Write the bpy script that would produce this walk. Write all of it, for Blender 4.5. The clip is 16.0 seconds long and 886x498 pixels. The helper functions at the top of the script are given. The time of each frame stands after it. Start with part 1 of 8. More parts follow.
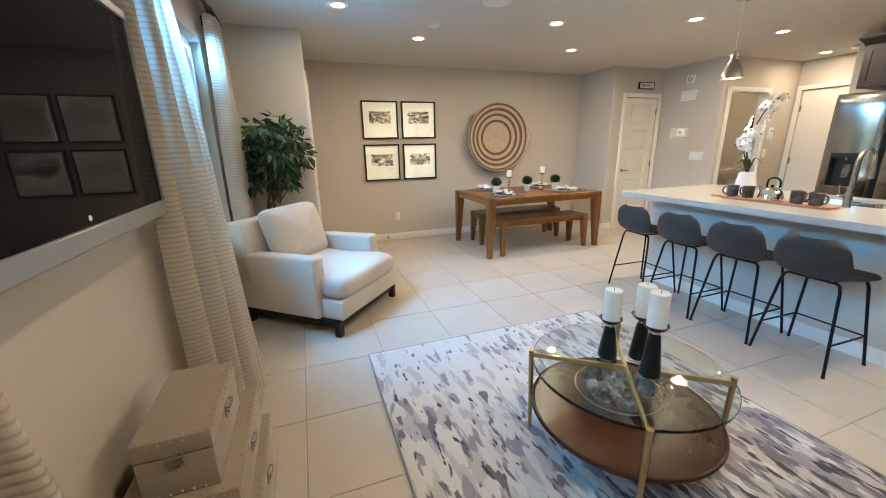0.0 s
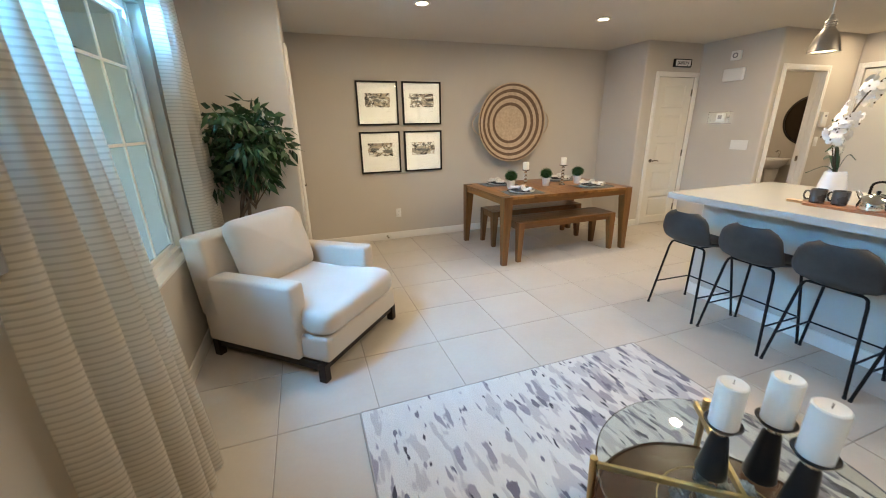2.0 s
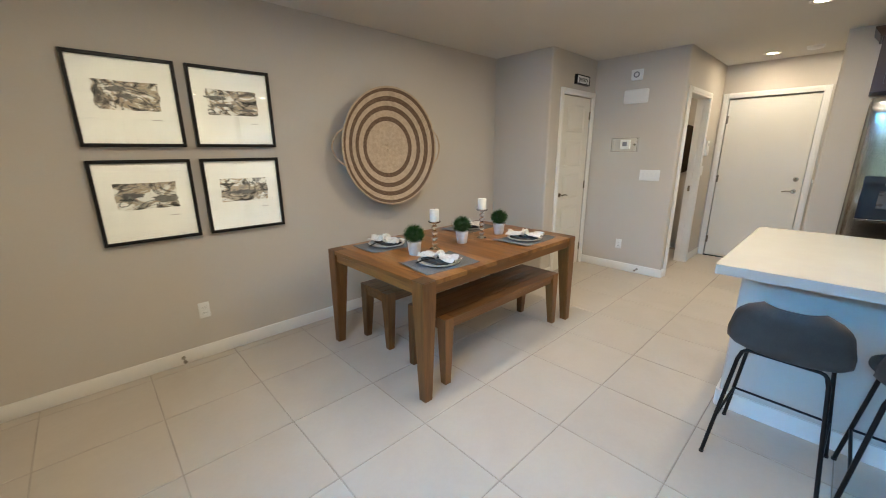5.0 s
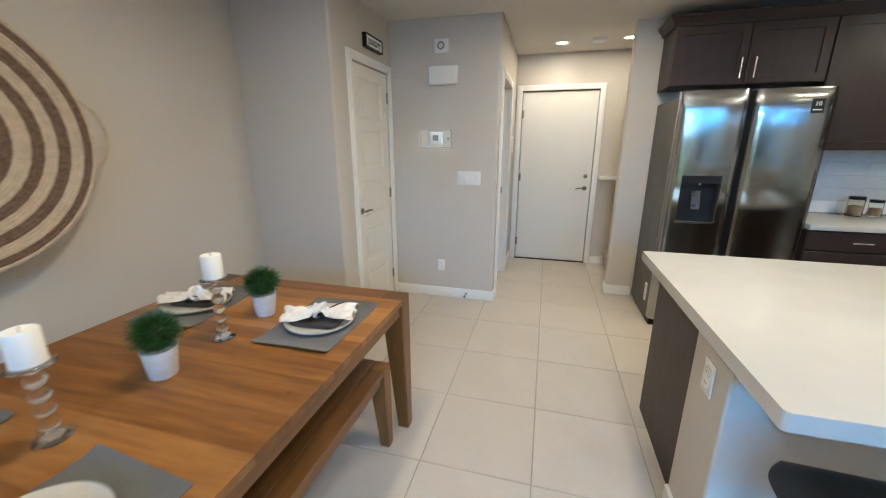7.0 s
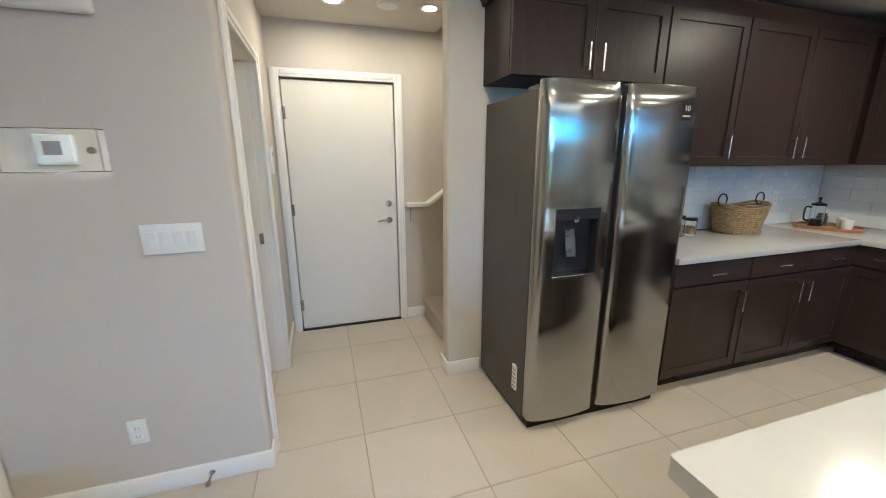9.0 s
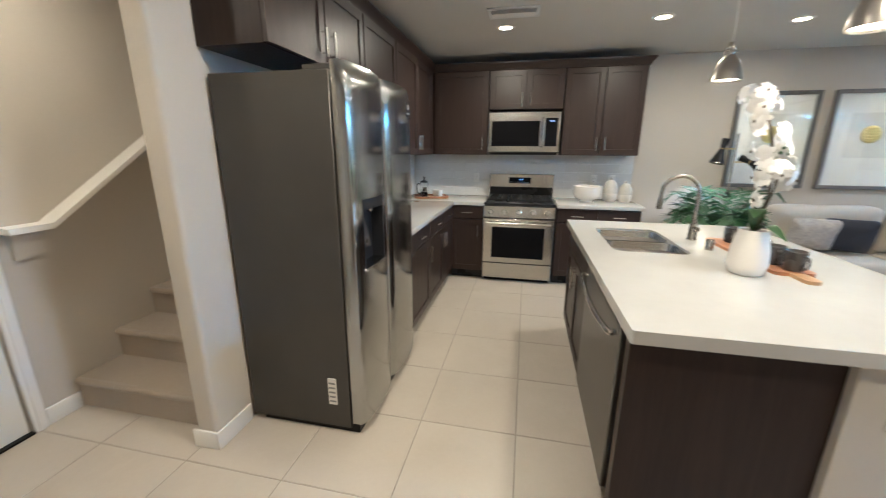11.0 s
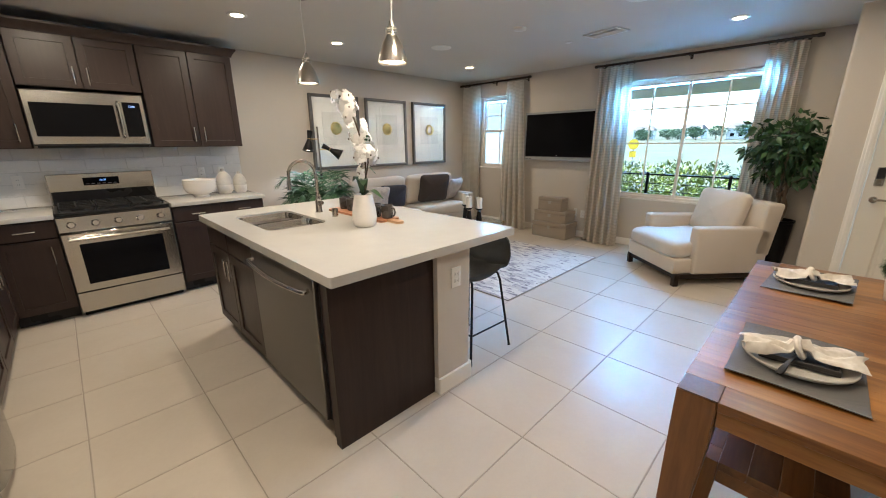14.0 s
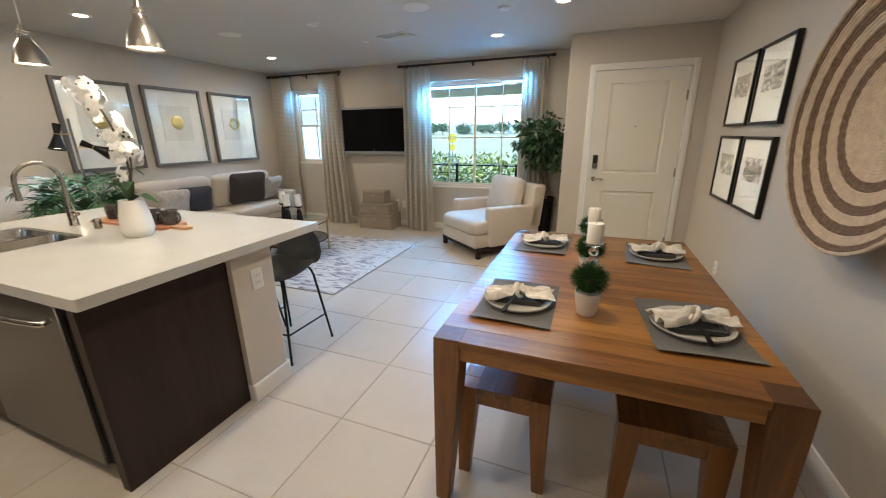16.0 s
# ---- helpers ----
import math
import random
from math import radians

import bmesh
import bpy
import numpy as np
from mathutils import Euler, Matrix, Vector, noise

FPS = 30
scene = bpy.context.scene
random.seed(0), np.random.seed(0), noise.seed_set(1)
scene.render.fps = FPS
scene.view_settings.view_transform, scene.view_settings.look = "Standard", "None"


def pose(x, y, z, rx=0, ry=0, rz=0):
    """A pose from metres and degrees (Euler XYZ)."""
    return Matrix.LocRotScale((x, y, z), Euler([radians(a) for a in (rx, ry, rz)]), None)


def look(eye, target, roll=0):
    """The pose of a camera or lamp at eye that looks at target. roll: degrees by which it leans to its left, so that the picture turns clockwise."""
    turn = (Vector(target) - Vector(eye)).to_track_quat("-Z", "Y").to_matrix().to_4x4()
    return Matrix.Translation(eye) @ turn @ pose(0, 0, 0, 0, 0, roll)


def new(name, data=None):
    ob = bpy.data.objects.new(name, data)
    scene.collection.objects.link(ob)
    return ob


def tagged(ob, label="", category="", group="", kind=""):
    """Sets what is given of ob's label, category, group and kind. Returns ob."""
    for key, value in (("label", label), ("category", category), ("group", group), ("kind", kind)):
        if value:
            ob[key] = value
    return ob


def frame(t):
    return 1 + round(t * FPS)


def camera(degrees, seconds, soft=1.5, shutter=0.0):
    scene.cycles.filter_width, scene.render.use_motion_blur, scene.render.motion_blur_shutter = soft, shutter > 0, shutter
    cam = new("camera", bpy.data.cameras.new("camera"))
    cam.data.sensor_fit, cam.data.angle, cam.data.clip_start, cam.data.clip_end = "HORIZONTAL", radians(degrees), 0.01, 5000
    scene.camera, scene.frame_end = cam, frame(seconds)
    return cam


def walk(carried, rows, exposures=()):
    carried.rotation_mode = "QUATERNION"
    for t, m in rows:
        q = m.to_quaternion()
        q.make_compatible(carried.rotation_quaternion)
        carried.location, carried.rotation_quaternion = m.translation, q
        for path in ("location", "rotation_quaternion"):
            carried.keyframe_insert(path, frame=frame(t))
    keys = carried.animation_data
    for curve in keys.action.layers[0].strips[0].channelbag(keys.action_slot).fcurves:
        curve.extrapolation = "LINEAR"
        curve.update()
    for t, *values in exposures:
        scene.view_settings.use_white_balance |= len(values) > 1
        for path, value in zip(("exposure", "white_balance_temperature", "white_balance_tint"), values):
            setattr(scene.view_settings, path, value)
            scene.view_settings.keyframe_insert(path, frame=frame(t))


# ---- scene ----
# ---- camera ----
cam = camera(99.4, 16.0, soft=1.0, shutter=0.25)
PATH = [
    (0, (0.442, -0.08, 1.395), (1.096, 1.733, 0.86), -1.1),
    (0.5, (0.421, 0.006, 1.42), (1.064, 1.813, 0.852), -1.1),
    (1, (0.406, 0.082, 1.452), (1.038, 1.885, 0.861), -1.2),
    (1.5, (0.473, 0.248, 1.437), (1.104, 2.046, 0.83), -1.2),
    (2, (0.614, 0.557, 1.467), (1.248, 2.349, 0.845), -1.1),
    (2.5, (0.667, 0.864, 1.508), (1.318, 2.648, 0.882), -1.1),
    (3, (0.672, 1.189, 1.535), (1.455, 2.946, 0.985), -0.9),
    (5.5, (1.515, 2.772, 1.444), (2.972, 4.04, 0.925), -0.5),
    (6, (1.808, 3.042, 1.473), (3.409, 4.119, 0.946), -0.5),
    (6.5, (2.176, 3.227, 1.423), (3.932, 4.025, 0.893), -0.3),
    (7, (2.566, 3.339, 1.451), (4.426, 3.845, 0.918), -0.0),
    (7.5, (2.965, 3.407, 1.466), (4.884, 3.631, 0.949), 0.1),
    (8, (3.414, 3.406, 1.471), (5.349, 3.341, 0.968), 0.2),
    (10.5, (4.91, 3.753, 1.485), (5.984, 2.139, 0.994), -0.32),
    (11, (5.013, 3.997, 1.459), (5.42, 2.106, 0.952), 0.29),
    (11.5, (5.169, 4.062, 1.474), (4.983, 2.136, 0.966), -0.09),
    (12, (5.315, 4.087, 1.438), (4.691, 2.254, 0.936), -0.28),
    (12.5, (5.355, 4.094, 1.447), (4.464, 2.377, 0.937), -0.39),
    (13, (5.349, 4.124, 1.439), (4.264, 2.527, 0.918), -0.4),
    (13.5, (5.336, 4.139, 1.436), (4.085, 2.674, 0.899), -0.4),
    (14, (5.329, 4.146, 1.438), (3.974, 2.78, 0.891), -0.5),
    (14.5, (5.298, 4.196, 1.435), (3.869, 2.91, 0.884), -0.55),
    (15, (5.289, 4.277, 1.435), (3.733, 3.156, 0.868), -0.66),
    (15.5, (5.288, 4.352, 1.43), (3.591, 3.466, 0.851), -0.76),
    (16, (5.297, 4.429, 1.447), (3.513, 3.735, 0.865), -0.61),
]
EXPOSURE = [(0.0, 4.2, 6450, 9), (2.0, 4.06, 6600, 9), (2.5, 4.02, 6550, 8), (3.0, 3.9, 7000, 18), (5.5, 3.94, 5850, 5), (6.5, 4.02, 5700, 5), (7.0, 4.02, 5600, 5), (8.0, 4.02, 5450, 3), (10.5, 4.2, 5450, 5), (11.0, 4.28, 5450, 6), (11.5, 4.32, 5350, 2), (12.5, 4.16, 6100, 14), (13.5, 4.0, 6000, 12), (16.0, 3.95, 6000, 9)]
SKY, SUN, LAMP, WARM = 0.11, 2.4, 2.65, (1.0, 0.815, 0.575)
DAY, COOL = 8.4, (0.13, 0.49, 1.0)
walk(cam, [(t, look(e, a, r)) for t, e, a, r in PATH], EXPOSURE)

# ---- world, sun, exposure ----
world = bpy.data.worlds.new("sky")
scene.world = world
world.use_nodes = True
wn = world.node_tree.nodes
sky = wn.new("ShaderNodeTexSky")
sky.sky_type, sky.sun_disc = "NISHITA", False
sky.sun_elevation, sky.sun_rotation = radians(52), radians(172)
world.node_tree.links.new(sky.outputs[0], wn["Background"].inputs[0])
wn["Background"].inputs[1].default_value = SKY
sun = new("sun", bpy.data.lights.new("sun", "SUN"))
sun.data.energy, sun.data.angle, sun.data.color = SUN, radians(0.5), (1.0, 0.96, 0.9)
sun.matrix_world = look((20 * math.sin(radians(172)), 20 * math.cos(radians(172)), 26), (0, 0, 0))


# added strip lamps under the window heads, standing in for sky light
for y0, y1, z, watts in ((2.03, 3.53, 2.14, DAY), (-0.41, 0.29, 2.14, DAY * 0.45)):
    la = new("window_fill_strip", bpy.data.lights.new("window_fill_strip", "AREA"))
    la.data.shape, la.data.size, la.data.size_y = "RECTANGLE", y1 - y0, 0.07
    la.data.energy, la.data.color, la.data.spread = watts, COOL, radians(114)
    la.matrix_world = look((-0.33, (y0 + y1) / 2, z), (3.6, (y0 + y1) / 2 - 0.3, 0.8))


# ---- materials ----
def nodes_of(name):
    m = bpy.data.materials.new(name)
    m.use_nodes = True
    nt = m.node_tree
    return m, nt, nt.nodes["Principled BSDF"]


def rgb(c):
    return (c[0], c[1], c[2], 1.0)


def ramp(nt, fac, stops):
    r = nt.nodes.new("ShaderNodeValToRGB")
    els = r.color_ramp.elements
    while len(els) < len(stops):
        els.new(0.5)
    for e, (p, c) in zip(els, stops):
        e.position, e.color = p, rgb(c)
    nt.links.new(fac, r.inputs[0])
    return r.outputs[0]


def coords(nt, scale=(1, 1, 1), rot=(0, 0, 0), world_space=False):
    mp = nt.nodes.new("ShaderNodeMapping")
    mp.inputs["Scale"].default_value = scale
    mp.inputs["Rotation"].default_value = [radians(a) for a in rot]
    if world_space:
        nt.links.new(nt.nodes.new("ShaderNodeNewGeometry").outputs["Position"], mp.inputs[0])
    else:
        nt.links.new(nt.nodes.new("ShaderNodeTexCoord").outputs["Object"], mp.inputs[0])
    return mp.outputs[0]


def noise_tex(nt, vec, scale, detail=4, rough=0.55, distort=0.0):
    n = nt.nodes.new("ShaderNodeTexNoise")
    n.inputs["Scale"].default_value, n.inputs["Detail"].default_value = scale, detail
    n.inputs["Roughness"].default_value, n.inputs["Distortion"].default_value = rough, distort
    nt.links.new(vec, n.inputs["Vector"])
    return n.outputs["Fac"]


def mixc(nt, fac, a, b, blend="MIX"):
    m = nt.nodes.new("ShaderNodeMix")
    m.data_type, m.blend_type = "RGBA", blend
    for v, i in ((fac, 0), (a, 6), (b, 7)):
        if hasattr(v, "is_linked"):
            nt.links.new(v, m.inputs[i])
        elif i == 0:
            m.inputs[0].default_value = v
        else:
            m.inputs[i].default_value = rgb(v)
    return m.outputs[2]


def math_node(nt, op, a, b):
    m = nt.nodes.new("ShaderNodeMath")
    m.operation = op
    for v, i in ((a, 0), (b, 1)):
        if hasattr(v, "is_linked"):
            nt.links.new(v, m.inputs[i])
        else:
            m.inputs[i].default_value = v
    return m.outputs[0]


def bump(nt, b, height, strength, dist=0.01):
    n = nt.nodes.new("ShaderNodeBump")
    n.inputs["Strength"].default_value, n.inputs["Distance"].default_value = strength, dist
    nt.links.new(height, n.inputs["Height"])
    nt.links.new(n.outputs[0], b.inputs["Normal"])


def plain(name, c1, c2=None, rough=0.5, metal=0.0, s1=2.5, s2=80, relief=0.1, rvar=0.12, stretch=(1, 1, 1), spread=0.0, dist=0.004, world_space=False):
    """A surface with broad and fine variation; spread varies it from object to object."""
    m, nt, b = nodes_of(name)
    c2 = c2 or tuple(x * 0.86 for x in c1)
    v = coords(nt, stretch, world_space=world_space)
    big, fine = noise_tex(nt, v, s1, 3), noise_tex(nt, v, s2, 3)
    f = math_node(nt, "ADD", math_node(nt, "MULTIPLY", big, 0.7), math_node(nt, "MULTIPLY", fine, 0.3))
    col = ramp(nt, f, [(0.36, c1), (0.64, c2)])
    if spread:
        oi = nt.nodes.new("ShaderNodeObjectInfo")
        k = math_node(nt, "ADD", math_node(nt, "MULTIPLY", oi.outputs["Random"], 2 * spread), 1 - spread)
        cc = nt.nodes.new("ShaderNodeCombineColor")
        for i in range(3):
            nt.links.new(k, cc.inputs[i])
        col = mixc(nt, 1.0, col, cc.outputs[0], "MULTIPLY")
    nt.links.new(col, b.inputs["Base Color"])
    b.inputs["Metallic"].default_value = metal
    r = math_node(nt, "ADD", math_node(nt, "MULTIPLY", big, 2 * rvar), rough - rvar)
    nt.links.new(r, b.inputs["Roughness"])
    if relief:
        bump(nt, b, fine, relief, dist)
    return m


def wood(name, dark, light, rough=0.4, axis=0, spread=0.12, scale=1.0, relief=0.15):
    m, nt, b = nodes_of(name)
    st = [14 * scale] * 3
    st[axis] = 1.1 * scale
    v = coords(nt, st)
    oi = nt.nodes.new("ShaderNodeObjectInfo")
    shift = nt.nodes.new("ShaderNodeVectorMath")
    shift.operation = "ADD"
    nt.links.new(v, shift.inputs[0])
    jump = nt.nodes.new("ShaderNodeVectorMath")
    jump.operation = "SCALE"
    jump.inputs[0].default_value = (37, 23, 51)
    nt.links.new(oi.outputs["Random"], jump.inputs["Scale"])
    nt.links.new(jump.outputs[0], shift.inputs[1])
    g1 = noise_tex(nt, shift.outputs[0], 1.2, 5, 0.6, 1.2)
    g2 = noise_tex(nt, shift.outputs[0], 6.0, 4, 0.7, 0.3)
    f = math_node(nt, "ADD", math_node(nt, "MULTIPLY", g1, 0.65), math_node(nt, "MULTIPLY", g2, 0.35))
    f = math_node(nt, "ADD", f, math_node(nt, "MULTIPLY", math_node(nt, "SUBTRACT", oi.outputs["Random"], 0.5), spread * 2))
    mid = tuple((a + c) / 2 for a, c in zip(dark, light))
    nt.links.new(ramp(nt, f, [(0.3, dark), (0.5, mid), (0.7, light)]), b.inputs["Base Color"])
    nt.links.new(math_node(nt, "ADD", math_node(nt, "MULTIPLY", g2, 0.25), rough - 0.12), b.inputs["Roughness"])
    bump(nt, b, g2, relief, 0.002)
    return m


def steel(name, c=(0.56, 0.55, 0.53), rough=0.28, axis=2, wavy=0.0, brushed=0.0):
    """Brushed metal; brushed smears its reflections sideways, wavy bends them."""
    m, nt, b = nodes_of(name)
    st = [220, 220, 220]
    st[axis] = 3
    g = noise_tex(nt, coords(nt, st), 1.0, 2)
    nt.links.new(ramp(nt, g, [(0.3, tuple(x * 0.95 for x in c)), (0.7, c)]), b.inputs["Base Color"])
    b.inputs["Metallic"].default_value = 1.0
    nt.links.new(math_node(nt, "ADD", math_node(nt, "MULTIPLY", g, 0.06), rough - 0.03), b.inputs["Roughness"])
    if brushed:
        tg = nt.nodes.new("ShaderNodeTangent")
        tg.direction_type, tg.axis = "RADIAL", "Z"
        nt.links.new(tg.outputs[0], b.inputs["Tangent"])
        b.inputs["Anisotropic"].default_value = brushed
    if wavy:
        w = noise_tex(nt, coords(nt, (1.2, 1.2, 5.0)), 2.2, 1)
        bump(nt, b, w, wavy, 0.03)
    return m


def glass(name, c=(1, 1, 1), rough=0.0, ior=1.45):
    m, nt, b = nodes_of(name)
    b.inputs["Base Color"].default_value = rgb(c)
    b.inputs["Roughness"].default_value = rough
    b.inputs["Transmission Weight"].default_value = 1.0
    b.inputs["IOR"].default_value = ior
    return m


def glow(name, c, strength):
    m, nt, b = nodes_of(name)
    b.inputs["Base Color"].default_value = rgb((0.8, 0.8, 0.8))
    b.inputs["Emission Color"].default_value = rgb(c)
    b.inputs["Emission Strength"].default_value = strength
    return m


def woven(name, c1, c2, pitch=0.004, rough=0.85, relief=0.5, sheen=0.3, big=2.0):
    m, nt, b = nodes_of(name)
    v = coords(nt)
    n1 = noise_tex(nt, v, big, 3)
    n2 = noise_tex(nt, v, 1.0 / pitch, 2)
    f = math_node(nt, "ADD", math_node(nt, "MULTIPLY", n1, 0.5), math_node(nt, "MULTIPLY", n2, 0.5))
    nt.links.new(ramp(nt, f, [(0.35, c1), (0.65, c2)]), b.inputs["Base Color"])
    b.inputs["Roughness"].default_value = rough
    b.inputs["Sheen Weight"].default_value = sheen
    bump(nt, b, n2, relief, 0.003)
    return m


def ribbed_cloth(name, c1, c2):
    """Curtain cloth with horizontal ribs, which lets some light through."""
    m, nt, b = nodes_of(name)
    w = nt.nodes.new("ShaderNodeTexWave")
    w.bands_direction = "Z"
    w.inputs["Scale"].default_value = 15.0
    w.inputs["Distortion"].default_value, w.inputs["Detail"].default_value, w.inputs["Detail Scale"].default_value = 0.7, 2.0, 0.6
    nt.links.new(coords(nt), w.inputs["Vector"])
    n = noise_tex(nt, coords(nt), 300, 2)
    col = ramp(nt, w.outputs["Fac"], [(0.04, c1), (0.4, c2)])
    nt.links.new(mixc(nt, 0.15, col, n, "MULTIPLY"), b.inputs["Base Color"])
    b.inputs["Roughness"].default_value = 0.9
    bump(nt, b, w.outputs["Fac"], 0.42, 0.004)
    tr = nt.nodes.new("ShaderNodeBsdfTranslucent")
    tr.inputs[0].default_value = rgb(c2)
    mx = nt.nodes.new("ShaderNodeMixShader")
    mx.inputs[0].default_value = 0.6
    nt.links.new(b.outputs[0], mx.inputs[1])
    nt.links.new(tr.outputs[0], mx.inputs[2])
    nt.links.new(mx.outputs[0], nt.nodes["Material Output"].inputs["Surface"])
    return m


def leaf(name, c1, c2):
    m, nt, b = nodes_of(name)
    g = nt.nodes.new("ShaderNodeNewGeometry")
    nt.links.new(ramp(nt, g.outputs["Random Per Island"], [(0.0, c1), (1.0, c2)]), b.inputs["Base Color"])
    b.inputs["Roughness"].default_value = 0.45
    return m


def rug_surface(name):
    m, nt, b = nodes_of(name)
    v = coords(nt, (1, 1, 1), (0, 0, 14))
    warp = noise_tex(nt, v, 3.0, 3)
    cols = []
    base = mixc(nt, noise_tex(nt, coords(nt, (9, 2.5, 1), (0, 0, 14)), 2.0, 4), (0.74, 0.7, 0.64), (0.6, 0.565, 0.53))
    # more marks towards one corner of the rug
    dens = noise_tex(nt, coords(nt, (1, 1, 1)), 0.9, 2)
    sep = nt.nodes.new("ShaderNodeSeparateXYZ")
    nt.links.new(coords(nt), sep.inputs[0])
    lean = math_node(nt, "ADD", math_node(nt, "MULTIPLY", sep.outputs[0], 0.035), math_node(nt, "MULTIPLY", sep.outputs[1], -0.045))
    dens = math_node(nt, "ADD", math_node(nt, "MULTIPLY", dens, 0.22), lean)
    for sc, seed, lo, c in ((0.8, 0, 0.485, (0.5, 0.46, 0.44)), (0.95, 7, 0.525, (0.3, 0.27, 0.295)), (1.2, 13, 0.575, (0.15, 0.13, 0.165)), (1.4, 21, 0.61, (0.035, 0.03, 0.045))):
        mp = coords(nt, (17 * sc, 5.2 * sc, 1), (0, 0, 12))
        sh = nt.nodes.new("ShaderNodeVectorMath")
        sh.operation = "ADD"
        sh.inputs[1].default_value = (seed * 3.7, seed * 1.9, seed)
        nt.links.new(mp, sh.inputs[0])
        n = noise_tex(nt, sh.outputs[0], 1.0, 2.2, 0.5, 0.15)
        k = ramp(nt, math_node(nt, "ADD", n, dens), [(lo + 0.12, (0, 0, 0)), (lo + 0.155, (1, 1, 1))])
        base = mixc(nt, k, base, c)
    fine = noise_tex(nt, coords(nt), 420, 2)
    base = mixc(nt, 0.25, base, fine, "MULTIPLY")
    nt.links.new(base, b.inputs["Base Color"])
    b.inputs["Roughness"].default_value = 0.95
    b.inputs["Sheen Weight"].default_value = 0.3
    bump(nt, b, noise_tex(nt, coords(nt), 160, 3), 0.6, 0.006)
    return m


def tile_surface(name, c1, c2):
    """Honed porcelain: soft clouds and faint streaks that differ from tile to tile."""
    m, nt, b = nodes_of(name)
    oi = nt.nodes.new("ShaderNodeObjectInfo")
    jump = nt.nodes.new("ShaderNodeVectorMath")
    jump.operation = "SCALE"
    jump.inputs[0].default_value = (41, 29, 17)
    nt.links.new(oi.outputs["Random"], jump.inputs["Scale"])
    sh = nt.nodes.new("ShaderNodeVectorMath")
    sh.operation = "ADD"
    nt.links.new(coords(nt), sh.inputs[0])
    nt.links.new(jump.outputs[0], sh.inputs[1])
    big = noise_tex(nt, sh.outputs[0], 2.2, 5, 0.6, 0.6)
    fine = noise_tex(nt, sh.outputs[0], 45, 4, 0.7)
    f = math_node(nt, "ADD", math_node(nt, "MULTIPLY", big, 0.75), math_node(nt, "MULTIPLY", fine, 0.25))
    f = math_node(nt, "ADD", f, math_node(nt, "MULTIPLY", math_node(nt, "SUBTRACT", oi.outputs["Random"], 0.5), 0.12))
    nt.links.new(ramp(nt, f, [(0.2, c1), (0.8, c2)]), b.inputs["Base Color"])
    nt.links.new(math_node(nt, "ADD", math_node(nt, "MULTIPLY", fine, 0.06), 0.31), b.inputs["Roughness"])
    bump(nt, b, fine, 0.008, 0.001)
    return m


def ink_wash(name, seed):
    """Marbled ink print: cream paper, tan and grey washes, black strokes."""
    m, nt, b = nodes_of(name)
    sh = nt.nodes.new("ShaderNodeVectorMath")
    sh.operation = "ADD"
    sh.inputs[1].default_value = (seed * 5.1, seed * 2.3, seed * 7.7)
    nt.links.new(coords(nt, (1.0, 1.0, 1.5), (0, 25 * (-1) ** seed, 0)), sh.inputs[0])
    wash = noise_tex(nt, sh.outputs[0], 6, 5, 0.6, 2.0)
    stroke = noise_tex(nt, sh.outputs[0], 4.5, 3, 0.45, 2.6)
    col = ramp(nt, wash, [(0.36, (0.012, 0.011, 0.01)), (0.41, (0.09, 0.075, 0.06)), (0.45, (0.34, 0.3, 0.25)), (0.49, (0.3, 0.22, 0.14)), (0.53, (0.6, 0.575, 0.53)), (0.6, (0.66, 0.645, 0.61))])
    line = ramp(nt, stroke, [(0.0, (0, 0, 0)), (0.45, (0, 0, 0)), (0.48, (1, 1, 1)), (0.53, (0, 0, 0)), (1.0, (0, 0, 0))])
    nt.links.new(mixc(nt, line, col, (0.02, 0.018, 0.016)), b.inputs["Base Color"])
    b.inputs["Roughness"].default_value = 0.8
    return m


WALL = plain("wall_paint", (0.555, 0.505, 0.44), (0.525, 0.475, 0.412), 0.75, s1=0.8, s2=120, relief=0.18, dist=0.002, world_space=True)
CEIL = plain("ceiling_paint", (0.64, 0.61, 0.565), (0.61, 0.58, 0.535), 0.85, s1=0.7, s2=90, relief=0.25, dist=0.003, world_space=True)
TRIM = plain("trim_paint", (0.8, 0.77, 0.72), (0.77, 0.74, 0.69), 0.4, s1=1.5, relief=0.05)
DOORP = plain("door_paint", (0.74, 0.7, 0.62), (0.71, 0.67, 0.59), 0.42, s1=1.2, relief=0.06)
TILE = tile_surface("porcelain_tile", (0.55, 0.495, 0.43), (0.465, 0.41, 0.345))
GROUT = plain("grout", (0.38, 0.335, 0.285), (0.3, 0.265, 0.225), 0.9, s1=4, relief=0.3, world_space=True)
CARPET = woven("stair_carpet", (0.42, 0.35, 0.28), (0.34, 0.28, 0.22), 0.006, 0.95, 0.8)
CAB = wood("espresso_wood", (0.026, 0.016, 0.0135), (0.043, 0.027, 0.0225), 0.38, axis=2, spread=0.05, relief=0.05)
CABX = wood("espresso_wood_side", (0.02, 0.012, 0.01), (0.038, 0.023, 0.019), 0.4, axis=2, spread=0.05, relief=0.05)
QUARTZ = plain("white_quartz", (0.52, 0.505, 0.475), (0.49, 0.475, 0.445), 0.15, s1=6, s2=240, relief=0.0, rvar=0.04)
GROUTW = plain("white_grout", (0.6, 0.6, 0.59), (0.55, 0.55, 0.54), 0.8, relief=0.1, world_space=True)
SPLASH = plain("backsplash_tile", (0.72, 0.72, 0.71), (0.66, 0.66, 0.65), 0.25, s1=6, relief=0.03, spread=0.03)
STEEL = steel("stainless_steel", (0.56, 0.54, 0.51), 0.2, axis=0, wavy=0.006)
